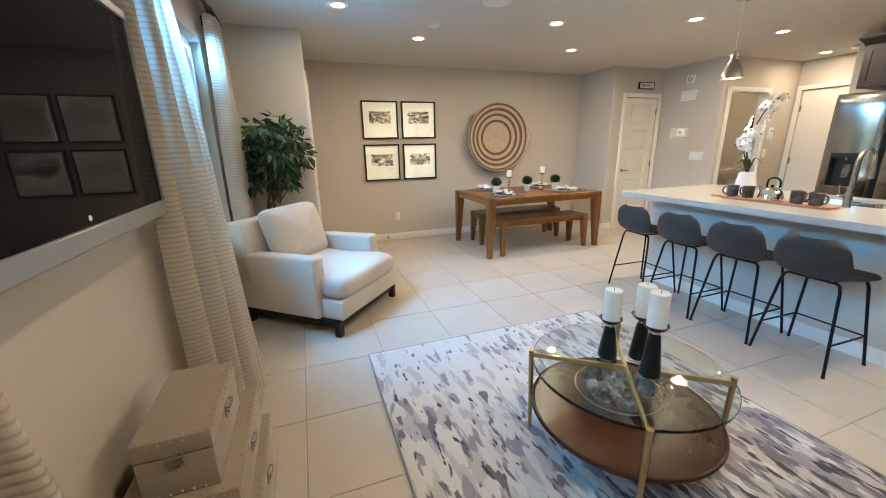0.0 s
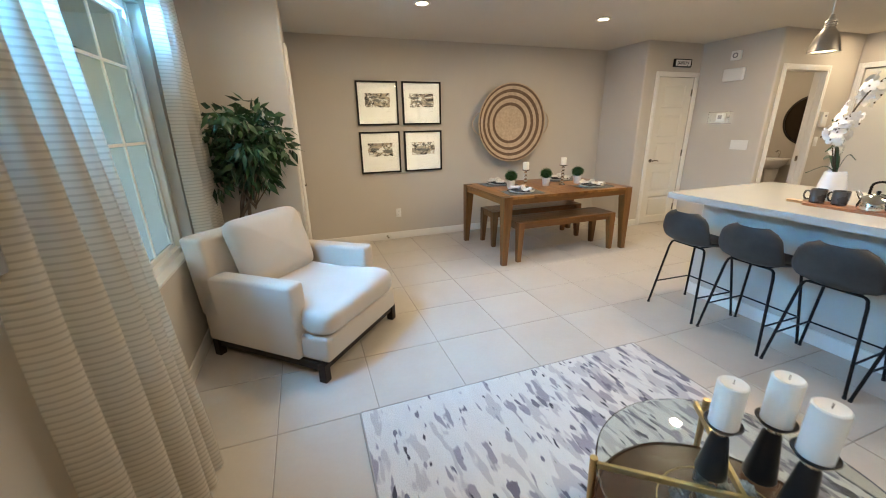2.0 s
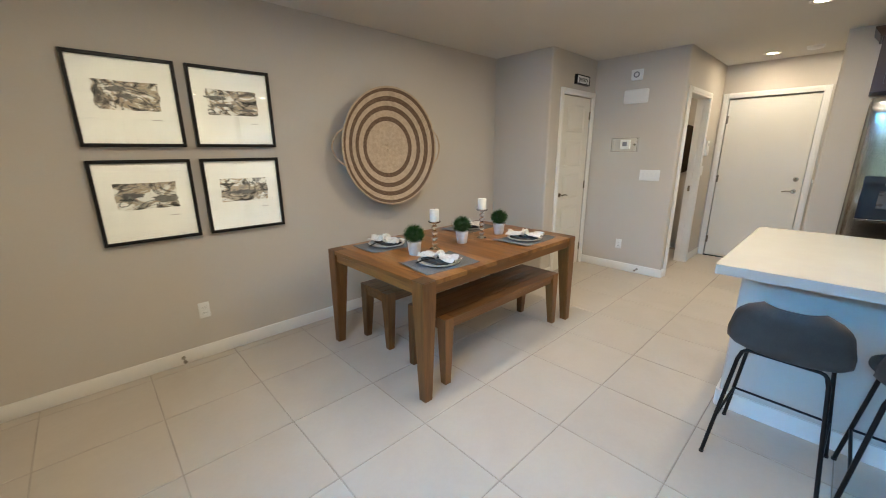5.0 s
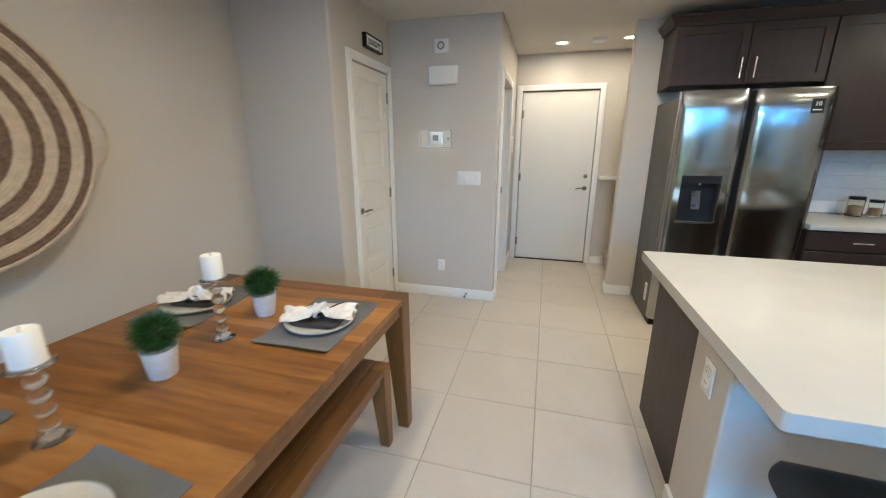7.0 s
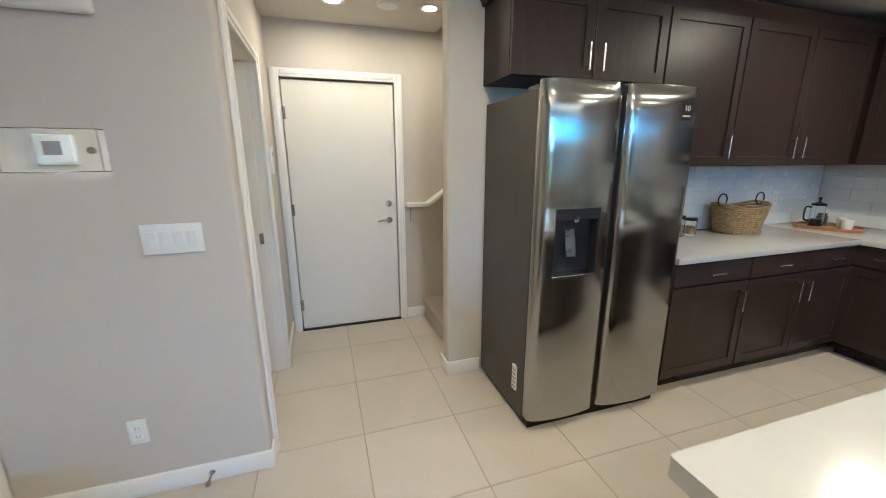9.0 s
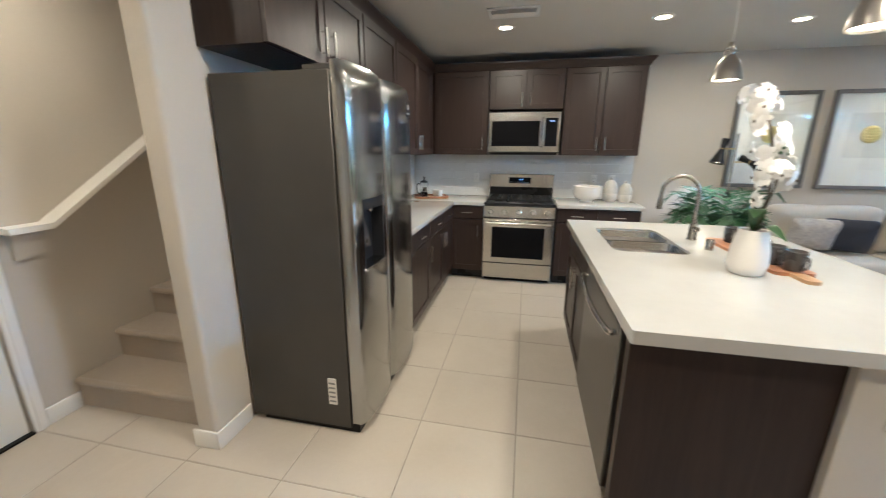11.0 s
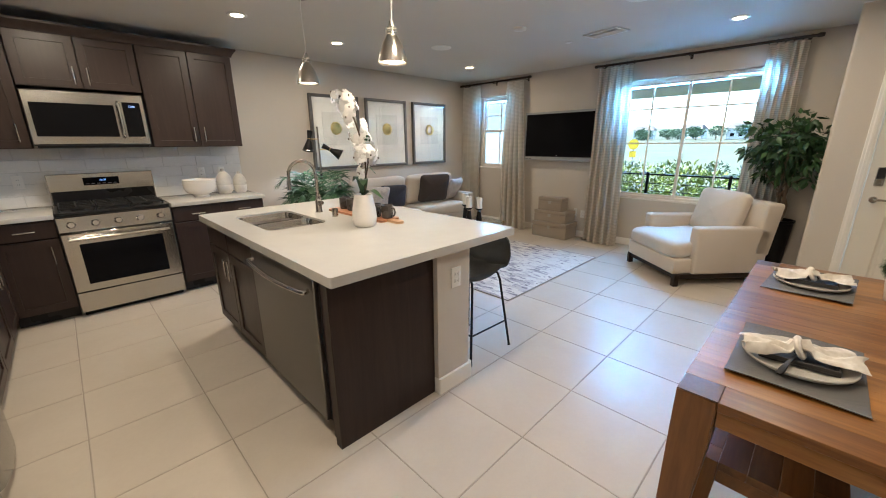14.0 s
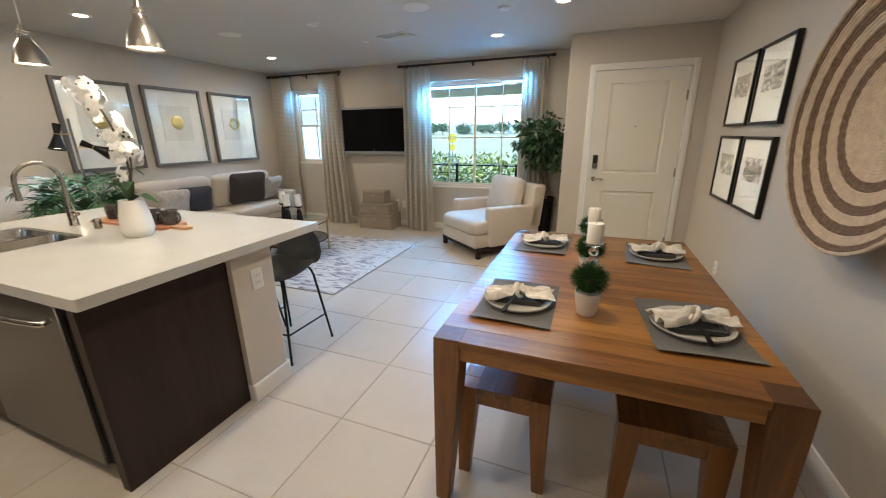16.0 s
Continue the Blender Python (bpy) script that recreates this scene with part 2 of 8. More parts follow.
STEELD = steel("stainless_fridge", (0.43, 0.43, 0.42), 0.16, axis=2, brushed=0.93, wavy=0.012)
STEELW = steel("dark_stainless", (0.2, 0.19, 0.18), 0.36, axis=1)
FRSIDE = plain("fridge_side", (0.085, 0.08, 0.073), (0.075, 0.07, 0.065), 0.4, metal=0.4, s2=400, relief=0.1)
CHROME = steel("brushed_nickel", (0.7, 0.68, 0.65), 0.2)
SHADE = steel("brushed_shade", (0.42, 0.39, 0.35), 0.3)
SATIN = steel("satin_nickel", (0.46, 0.43, 0.39), 0.22)
BRASS = steel("brushed_brass", (0.5, 0.37, 0.17), 0.3)
IRON = plain("black_metal", (0.012, 0.012, 0.013), (0.018, 0.017, 0.017), 0.4, metal=0.6, relief=0.05)
BRONZE = plain("dark_bronze_rod", (0.035, 0.026, 0.02), (0.05, 0.037, 0.03), 0.4, metal=0.7, relief=0.05)
BLACKGLASS = plain("black_glass", (0.006, 0.006, 0.007), (0.008, 0.008, 0.009), 0.018, relief=0, rvar=0.006)
CASTIRON = plain("cast_iron", (0.012, 0.012, 0.012), (0.02, 0.02, 0.02), 0.6, s2=300, relief=0.4)
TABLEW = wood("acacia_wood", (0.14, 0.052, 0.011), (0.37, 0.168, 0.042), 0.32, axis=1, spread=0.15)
# the table's wood again, with the shade below the top in its colour
TABLEX = wood("acacia_rail_shaded", (0.09, 0.034, 0.008), (0.235, 0.1, 0.027), 0.34, axis=0, spread=0.1)
TABLEZ = wood("acacia_leg_shaded", (0.09, 0.034, 0.008), (0.24, 0.102, 0.027), 0.34, axis=2, spread=0.1)
TABLEE = wood("acacia_endgrain", (0.06, 0.027, 0.01), (0.14, 0.066, 0.026), 0.4, axis=2, spread=0.1, scale=3)
LINEN = woven("cream_linen", (0.6, 0.53, 0.45), (0.53, 0.465, 0.39), 0.0035)
LINENP = woven("cream_piping", (0.5, 0.44, 0.36), (0.45, 0.39, 0.32), 0.003)
SOFAC = woven("sofa_linen", (0.6, 0.54, 0.46), (0.52, 0.465, 0.395), 0.004)
CHARCOAL = woven("charcoal_cushion", (0.05, 0.038, 0.034), (0.038, 0.029, 0.027), 0.003, sheen=0.1)
SLATE = woven("slate_cushion", (0.045, 0.05, 0.07), (0.033, 0.037, 0.055), 0.003, sheen=0.15)
PALEC = woven("pale_patterned_cushion", (0.62, 0.58, 0.54), (0.4, 0.37, 0.36), 0.02, big=14)
ESPLEG = wood("dark_leg", (0.012, 0.007, 0.005), (0.022, 0.013, 0.01), 0.35, axis=2)
CURTAIN = ribbed_cloth("ribbed_curtain", (0.42, 0.38, 0.32), (0.86, 0.82, 0.75))
STOOLC = plain("grey_leather", (0.043, 0.043, 0.042), (0.03, 0.03, 0.029), 0.5, s1=7, s2=160, relief=0.25, dist=0.002)
RUG = rug_surface("brushstroke_rug")
RUGE = woven("rug_binding", (0.33, 0.3, 0.27), (0.27, 0.25, 0.23), 0.004)
WALNUT = plain("walnut_shelf", (0.05, 0.016, 0.006), (0.032, 0.01, 0.004), 0.24, s1=4, s2=60, relief=0.02)
WAX = plain("candle_wax", (0.8, 0.77, 0.7), (0.77, 0.74, 0.67), 0.5, relief=0.03)
WICK = plain("wick", (0.05, 0.04, 0.03), rough=0.9)
BLKWOOD = plain("black_painted_wood", (0.008, 0.008, 0.009), (0.012, 0.012, 0.013), 0.3, relief=0.04)
CLEAR = glass("clear_glass", (0.97, 0.99, 0.98))
TINTED = glass("tinted_table_glass", (0.8, 0.88, 0.85))
CRYSTAL = glass("crystal", (0.98, 0.98, 0.99), ior=1.5)
# pane colour holds down the brightness of the view outside
PANE = glass("dimming_window_pane", (0.46, 0.57, 0.62), ior=1.01)
PINE = plain("silvered_pinecone", (0.36, 0.35, 0.34), (0.1, 0.095, 0.09), 0.6, s1=60, relief=0.3, spread=0.4)
TRUNKC = woven("taupe_canvas", (0.32, 0.26, 0.2), (0.27, 0.215, 0.165), 0.003, relief=0.3)
STUD = steel("nickel_stud", (0.4, 0.37, 0.32), 0.4)
FRAMEB = plain("black_frame", (0.01, 0.009, 0.009), (0.014, 0.013, 0.012), 0.35, relief=0.05)
FRAMEG = wood("grey_wood_frame", (0.09, 0.085, 0.08), (0.16, 0.15, 0.14), 0.5, axis=2)
PAPER = plain("art_paper", (0.72, 0.705, 0.67), (0.7, 0.685, 0.65), 0.8, relief=0.05)
PAPERA = plain("art_mat_white", (0.55, 0.535, 0.5), (0.53, 0.515, 0.48), 0.8, relief=0.05)
PAPERG = plain("art_mat_grey", (0.48, 0.465, 0.435), (0.43, 0.415, 0.39), 0.8, s1=9, relief=0.3)
GOLD = steel("gold_leaf", (0.62, 0.5, 0.22), 0.35)
LIMESTRAW = plain("coil_natural", (0.6, 0.475, 0.34), (0.47, 0.36, 0.25), 0.85, s1=30, s2=240, relief=0.8, dist=0.003)
BROWNSTRAW = plain("coil_brown", (0.11, 0.062, 0.036), (0.2, 0.13, 0.08), 0.85, s1=60, s2=240, relief=0.8, dist=0.003)
POTW = plain("whitewashed_pot", (0.72, 0.69, 0.65), (0.58, 0.54, 0.5), 0.6, s1=14, s2=90, relief=0.2)
CERAM = plain("white_ceramic", (0.8, 0.77, 0.73), (0.77, 0.74, 0.7), 0.2, relief=0.02)
STONEW = plain("stoneware", (0.54, 0.52, 0.48), (0.47, 0.45, 0.41), 0.3, s1=12, s2=200, relief=0.1)
MUG = plain("dark_stoneware_mug", (0.045, 0.04, 0.037), (0.065, 0.056, 0.05), 0.28, s1=12, relief=0.1)
MATC = woven("grey_placemat", (0.12, 0.115, 0.11), (0.075, 0.073, 0.07), 0.004, relief=0.6)
NAPKIN = woven("printed_napkin", (0.78, 0.74, 0.68), (0.6, 0.55, 0.48), 0.02, big=18)
NAPKIND = woven("dark_napkin", (0.03, 0.028, 0.028), (0.022, 0.02, 0.02), 0.004)
BOARD = wood("reddish_board", (0.2, 0.075, 0.035), (0.38, 0.16, 0.075), 0.45, axis=1)
BOARDL = wood("pale_board", (0.35, 0.2, 0.1), (0.5, 0.32, 0.18), 0.45, axis=1)
TOPIARY = leaf("topiary_grass", (0.01, 0.035, 0.006), (0.035, 0.1, 0.018))
FICUS = leaf("ficus_leaf", (0.008, 0.03, 0.008), (0.03, 0.085, 0.02))
PALML = leaf("palm_leaf", (0.018, 0.06, 0.022), (0.04, 0.115, 0.038))
ORCHL = plain("orchid_leaf", (0.02, 0.055, 0.02), (0.035, 0.08, 0.025), 0.35)
PETAL = plain("orchid_petal", (0.82, 0.8, 0.78), (0.78, 0.76, 0.73), 0.5, relief=0.05)
STEM = plain("plant_stem", (0.09, 0.06, 0.035), (0.06, 0.045, 0.03), 0.7, relief=0.3)
BARK = plain("ficus_trunk", (0.16, 0.11, 0.07), (0.1, 0.07, 0.045), 0.8, s1=12, relief=0.5)
SEAGRASS = plain("seagrass", (0.4, 0.27, 0.14), (0.22, 0.14, 0.07), 0.85, s1=40, s2=160, relief=0.9, dist=0.004)
PLASTICW = plain("white_plastic", (0.76, 0.75, 0.72), (0.73, 0.72, 0.69), 0.4, relief=0.02)
PLASTICG = plain("grey_plastic", (0.25, 0.25, 0.26), rough=0.4)
DARKP = plain("dark_plastic", (0.02, 0.02, 0.022), rough=0.35)
TVSILVER = plain("tv_silver", (0.36, 0.37, 0.38), (0.33, 0.34, 0.35), 0.35, metal=0.5, relief=0.02)
BULB = glow("lamp_glow", (1.0, 0.8, 0.55), 3.0)
BULBP = glow("pendant_glow", (1.0, 0.78, 0.52), 1.2)
LEDBLUE = glow("blue_display", (0.1, 0.35, 1.0), 0.15)
ART_INK = [plain("ink_" + str(i), c, c2, 0.8, s1=9) for i, (c, c2) in enumerate((((0.06, 0.055, 0.05), (0.16, 0.15, 0.14)), ((0.36, 0.33, 0.29), (0.22, 0.2, 0.18)), ((0.3, 0.2, 0.11), (0.42, 0.33, 0.22)), ((0.5, 0.48, 0.45), (0.38, 0.36, 0.34))))]


for m_, v in ((CAB, 0.35), (CABX, 0.25), (STOOLC, 0.3), (IRON, 0.3), (CASTIRON, 0.3), (FRAMEB, 0.25), (FRSIDE, 0.3), (DARKP, 0.3), (ESPLEG, 0.25), (BLKWOOD, 0.3), (BLACKGLASS, 0.05), (TABLEW, 0.5), (WALNUT, 0.3), (MATC, 0.2), (TILE, 0.17)):
    m_.node_tree.nodes["Principled BSDF"].inputs["Specular IOR Level"].default_value = v


# ---- mesh tools ----
def finish(name, bm, material, angle=38):
    bmesh.ops.recalc_face_normals(bm, faces=bm.faces[:])
    me = bpy.data.meshes.new(name)
    bm.to_mesh(me)
    bm.free()
    for p in me.polygons:
        p.use_smooth = True
    me.set_sharp_from_angle(angle=radians(angle))
    me.materials.append(material)
    return me


def part(name, bm, material, parent, label="", angle=38):
    ob = new(name, finish(name, bm, material, angle))
    if parent is not None:
        ob.parent = parent
    return tagged(ob, label)


def thing(name, label, category, x=0.0, y=0.0, z=0.0, turn=0.0, group="", kind=""):
    ob = new(name)
    ob.empty_display_size = 0.05
    ob.matrix_world = pose(x, y, z, 0, 0, turn)
    return tagged(ob, label, category, group, kind)


def structure(name, bm, material, label, category):
    return tagged(new(name, finish(name, bm, material)), label, category, "", "structure")


def bx(bm, x0, y0, z0, x1, y1, z1, r=0.0, seg=1):
    vs = [bm.verts.new((x, y, z)) for z in (z0, z1) for y in (y0, y1) for x in (x0, x1)]
    fs = [bm.faces.new([vs[i] for i in q]) for q in ((0, 2, 3, 1), (4, 5, 7, 6), (0, 1, 5, 4), (2, 6, 7, 3), (0, 4, 6, 2), (1, 3, 7, 5))]
    if r:
        es = {e for f in fs for e in f.edges}
        bmesh.ops.bevel(bm, geom=list(es), offset=r, segments=seg, profile=0.5, affect="EDGES")
    return bm


def box(x0, y0, z0, x1, y1, z1, r=0.0, seg=1):
    return bx(bmesh.new(), x0, y0, z0, x1, y1, z1, r, seg)


def prism(bm, pts, z0, z1):
    lo = [bm.verts.new((x, y, z0)) for x, y in pts]
    hi = [bm.verts.new((x, y, z1)) for x, y in pts]
    n = len(pts)
    bm.faces.new(lo[::-1]), bm.faces.new(hi)
    for i in range(n):
        bm.faces.new((lo[i], lo[(i + 1) % n], hi[(i + 1) % n], hi[i]))
    return bm


def rounded(x0, y0, x1, y1, radii, n=5):
    """Outline of a rectangle with its own radius at each corner: sw, se, ne, nw."""
    out = []
    for (cx, cy, sx, sy, a0), r in zip(((x0, y0, 1, 1, 180), (x1, y0, -1, 1, 270), (x1, y1, -1, -1, 0), (x0, y1, 1, -1, 90)), radii):
        if r <= 0:
            out.append((cx, cy))
            continue
        for i in range(n + 1):
            a = radians(a0 + 90 * i / n)
            out.append((cx + sx * r + r * math.cos(a), cy + sy * r + r * math.sin(a)))
    return out


def axes_of(d):
    d = Vector(d).normalized()
    u = d.orthogonal().normalized()
    return u, d.cross(u)


def rod(bm, p0, p1, r0, r1=None, n=12, caps=True):
    r1 = r0 if r1 is None else r1
    p0, p1 = Vector(p0), Vector(p1)
    u, v = axes_of(p1 - p0)
    rings = []
    for p, r in ((p0, r0), (p1, r1)):
        rings.append([bm.verts.new(p + r * (math.cos(2 * math.pi * i / n) * u + math.sin(2 * math.pi * i / n) * v)) for i in range(n)])
    for i in range(n):
        bm.faces.new((rings[0][i], rings[0][(i + 1) % n], rings[1][(i + 1) % n], rings[1][i]))
    if caps:
        bm.faces.new(rings[0][::-1]), bm.faces.new(rings[1])
    return bm


def tube(bm, pts, r, n=8, close=False):
    """A bent round bar through the points; r may be one radius or one for each point."""
    pts = [Vector(p) for p in pts]
    rs = r if isinstance(r, (list, tuple)) else [r] * len(pts)
    m = len(pts)
    rings, u = [], None
    for i, p in enumerate(pts):
        a = pts[(i - 1) % m] if (i or close) else p
        c = pts[(i + 1) % m] if (i < m - 1 or close) else p
        d = (c - a).normalized()
        u = d.orthogonal() if u is None else u - d * u.dot(d)
        u.normalize()
        v = d.cross(u)
        rings.append([bm.verts.new(p + rs[i] * (math.cos(2 * math.pi * k / n) * u + math.sin(2 * math.pi * k / n) * v)) for k in range(n)])
    for i in range(m if close else m - 1):
        q, s = rings[i], rings[(i + 1) % m]
        for k in range(n):
            bm.faces.new((q[k], q[(k + 1) % n], s[(k + 1) % n], s[k]))
    if not close:
        bm.faces.new(rings[0][::-1]), bm.faces.new(rings[-1])
    return bm


def lathe(bm, prof, n=24, at=(0, 0, 0), axis="z", close=False):
    """Turns a profile of (radius, height) round an axis."""
    rings = []
    for r, h in prof:
        ring = []
        for k in range(n if r > 1e-6 else 1):
            a = 2 * math.pi * k / n
            c, s = r * math.cos(a), r * math.sin(a)
            p = {"z": (c, s, h), "y": (c, h, s), "x": (h, c, s)}[axis]
            ring.append(bm.verts.new(Vector(p) + Vector(at)))
        rings.append(ring)
    pairs = list(zip(rings, rings[1:])) + ([(rings[-1], rings[0])] if close else [])
    for a, b in pairs:
        for k in range(n):
            j = (k + 1) % n
            if len(a) == 1 and len(b) == 1:
                continue
            if len(a) == 1:
                bm.faces.new((a[0], b[j], b[k]))
            elif len(b) == 1:
                bm.faces.new((a[k], a[j], b[0]))
            else:
                bm.faces.new((a[k], a[j], b[j], b[k]))
    return bm


def smooth_path(pts, n=6):
    """Catmull-Rom through the points."""
    P = [Vector(p) for p in pts]
    P = [2 * P[0] - P[1]] + P + [2 * P[-1] - P[-2]]
    out = []
    for i in range(1, len(P) - 2):
        a, b, c, d = P[i - 1:i + 3]
        for k in range(n):
            t = k / n
            out.append(0.5 * (2 * b + (c - a) * t + (2 * a - 5 * b + 4 * c - d) * t * t + (3 * b - a - 3 * c + d) * t ** 3))
    return out + [P[-2]]


def cushion(bm, w, d, h, at=(0, 0, 0), tilt=(0, 0, 0), power=0.35, n=14, sag=0.0, seed=0, lumps=0.006, pinch=0.0):
    """A stuffed pillow or seat: a rounded box that bulges, w x d x h, centred on at."""
    rot = Euler([radians(a) for a in tilt]).to_matrix()
    def sg(v, p):
        return math.copysign(abs(v) ** p, v)
    rings = []
    for i in range(n + 1):
        ph = -math.pi / 2 + math.pi * i / n
        ring = []
        for k in range(2 * n):
            th = 2 * math.pi * k / (2 * n)
            x = sg(math.cos(ph), power * 0.9) * sg(math.cos(th), power)
            y = sg(math.cos(ph), power * 0.9) * sg(math.sin(th), power)
            z = sg(math.sin(ph), 0.7)
            edge = max(abs(x), abs(y))
            z *= 1 - pinch * edge ** 3
            if pinch:
                k2 = 1 - 0.10 * pinch * (1 - (x * x * y * y))
                x, y = x * k2, y * k2
            p = Vector((x * w / 2, y * d / 2, z * h / 2))
            q = noise.noise(p * 5 + Vector((seed, seed * 2, 0)))
            p += p.normalized() * q * lumps * 2
            ring.append(bm.verts.new(rot @ p + Vector(at)))
        rings.append(ring)
    for a, b in zip(rings, rings[1:]):
        for k in range(2 * n):
            j = (k + 1) % (2 * n)
            bm.faces.new((a[k], a[j], b[j], b[k]))
    bm.faces.new(rings[0][::-1]), bm.faces.new(rings[-1])
    bmesh.ops.remove_doubles(bm, verts=bm.verts[:], dist=1e-5)
    return bm


def text_bm(words, size, depth=0.001):
    """Lettering as a flat solid in the x-z plane that faces -y, centred."""
    cu = bpy.data.curves.new("words", "FONT")
    cu.body, cu.size, cu.extrude, cu.align_x, cu.align_y = words, size, depth, "CENTER", "CENTER"
    tmp = bpy.data.objects.new("words", cu)
    me = bpy.data.meshes.new_from_object(tmp)
    bm = bmesh.new()
    bm.from_mesh(me)
    bm.transform(Matrix.Rotation(radians(90), 4, "X"))
    bpy.data.objects.remove(tmp), bpy.data.meshes.remove(me), bpy.data.curves.remove(cu)
    return bm


def shift(bm, x=0, y=0, z=0, turn=0, m=None):
    bm.transform(m if m is not None else pose(x, y, z, 0, 0, turn))
    return bm


# ---- the shell of the house ----
XT, YD, YS, XE, XG, YH, CE = -0.20, 5.48, -0.83, 6.44, 7.48, 3.765, 2.47
XF, YJ, XP, YP, XH = 0.56, 4.10, 4.96, 4.745, 5.94


def panel_wall(name, axis, a0, a1, b0, b1, z0, z1, holes, label):
    """A wall that runs along axis from b0 to b1, a0 to a1 thick, with holes (b0, b1, z0, z1)."""
    bm = bmesh.new()
    cuts = sorted({b0, b1, *(h[0] for h in holes), *(h[1] for h in holes)})
    for s, e in zip(cuts, cuts[1:]):
        spans, z = [], z0
        for h in sorted((h for h in holes if h[0] <= s and h[1] >= e), key=lambda h: h[2]):
            if h[2] > z:
                spans.append((z, h[2]))
            z = h[3]
        if z < z1:
            spans.append((z, z1))
        for lo, hi in spans:
            if axis == "y":
                bx(bm, a0, s, lo, a1, e, hi)
            else:
                bx(bm, s, a0, lo, e, a1, hi)
    bmesh.ops.remove_doubles(bm, verts=bm.verts[:], dist=1e-4)
    seen_faces = {}
    for f in bm.faces[:]:
        key = tuple(sorted(v.index for v in f.verts))
        seen_faces.setdefault(key, []).append(f)
    doubled = [f for fs in seen_faces.values() if len(fs) > 1 for f in fs]
    if doubled:
        bmesh.ops.delete(bm, geom=doubled, context="FACES_ONLY")
    return structure(name, bm, WALL, label, "wall")


WIN_A = (-0.46, 0.34, 0.98, 2.19)
WIN_B = (1.98, 3.58, 0.66, 2.19)
panel_wall("wall_west", "y", XT - 0.16, XT, YS - 0.14, YJ, 0, CE, [WIN_A, WIN_B], "beige painted wall with two curtained windows and a television")
panel_wall("wall_south", "x", YS - 0.14, YS, XT, XE + 0.12, 0, CE, [], "beige painted wall behind the sofa and the range")
panel_wall("wall_north", "x", YD, YD + 0.14, XF - 0.14, 8.1, 0, CE, [], "beige painted dining wall with framed pictures")
panel_wall("wall_garage", "y", XG, XG + 0.14, YS - 0.14, YH + 0.12, 0, 4.2, [(2.815, 3.685, 0, 2.07)], "beige painted hall wall with a white door")
panel_wall("wall_hall", "x", YH, YH + 0.12, XH + 0.12, XG, 0, CE, [(6.068, 6.872, 0, 2.042)], "beige painted hall wall with an open doorway")
panel_wall("wall_entry", "y", XF - 0.14, XF, YJ + 0.14, YD, 0, CE, [(4.385, 5.285, 0, 2.09)], "beige painted wall with the front door")
panel_wall("wall_pantry", "x", YP, YP + 0.12, XP + 0.12, XH, 0, CE, [(5.215, 5.87, 0, 2.045)], "beige painted pantry wall with a panelled door")
RB = 0.022
XW = 7.96
panel_wall("wall_powder", "y", XW, XW + 0.14, YH, YD, 0, CE, [], "beige painted powder room wall")
panel_wall("wall_powder_return", "x", YH, YH + 0.12, XG + 0.14, XW, 0, CE, [], "beige painted powder room wall")
structure("wall_pantry_side", prism(bmesh.new(), rounded(XP, YP, XP + 0.12, YD, (RB, 0, 0, 0)), 0, CE), WALL, "beige painted side of the pantry with a rounded corner", "wall")
structure("wall_thermostat", prism(bmesh.new(), rounded(XH, YH, XH + 0.12, YP + 0.12, (RB, 0, 0, 0)), 0, CE), WALL, "beige painted wall with thermostat and switches", "wall")
structure("wall_jog", prism(bmesh.new(), rounded(XT, YJ, XF, YJ + 0.14, (0, RB, 0, 0)), 0, CE), WALL, "beige painted return wall behind the potted tree", "wall")
structure("wall_east", prism(bmesh.new(), rounded(XE, YS, XE + 0.12, 2.69, (0, 0, RB, RB)), 0, 4.2), WALL, "beige painted kitchen wall that ends beside the refrigerator", "wall")
# stairwell above the hall
bm = box(XE + 0.12, YS - 0.14, CE + 0.14, XG, YS, 4.2)
structure("wall_stair_end", bx(bm, XE + 0.12, YS - 0.14, 0, XG, YS, CE + 0.14), WALL, "plain wall at the head of the stairs", "wall")
structure("wall_stair_head", box(XE + 0.12, 2.45, CE + 0.14, XG, 2.57, 4.2), WALL, "plain wall over the hall ceiling", "wall")
bm = box(XT - 0.16, YS - 0.14, CE, XE, YD + 0.14, CE + 0.14)
bx(bm, XE, 2.69, CE, 8.1, YD + 0.14, CE + 0.14)
bx(bm, XE + 0.12, 2.45, CE, XG, 2.69, CE + 0.14)
bx(bm, XE, YS - 0.14, 4.2, XG + 0.14, 2.57, 4.3)
structure("ceiling", bm, CEIL, "flat off-white textured ceiling", "ceiling")

# openings: casings, doors
def casing(name, axis, plane, side, b0, b1, top, w=0.062, t=0.018, back=0.0):
    """Door casing round an opening; side is +1 or -1 along the wall's normal."""
    bm = bmesh.new()
    for lo, hi, z0, z1 in ((b0 - w, b0, 0.0, top + w), (b1, b1 + w, 0.0, top + w), (b0, b1, top, top + w)):
        p = sorted((plane, plane + side * t))
        q = sorted((plane + side * t * 0.4, plane + side * (t + 0.006)))
        ring = (lo + 0.008, hi - 0.008) if hi - lo < 0.2 else (lo, hi)
        zz = (z0, z1 - 0.008) if hi - lo < 0.2 else (z0 + 0.02, z1 - 0.012)
        if axis == "y":
            bx(bm, p[0], lo, z0, p[1], hi, z1, 0.003)
            bx(bm, q[0], ring[0] + 0.012, zz[0], q[1], ring[1] - 0.012, zz[1], 0.002)
        else:
            bx(bm, lo, p[0], z0, hi, p[1], z1, 0.003)
            bx(bm, ring[0] + 0.012, q[0], zz[0], ring[1] - 0.012, q[1], zz[1], 0.002)
    return structure(name, bm, TRIM, "white painted door casing", "trim")


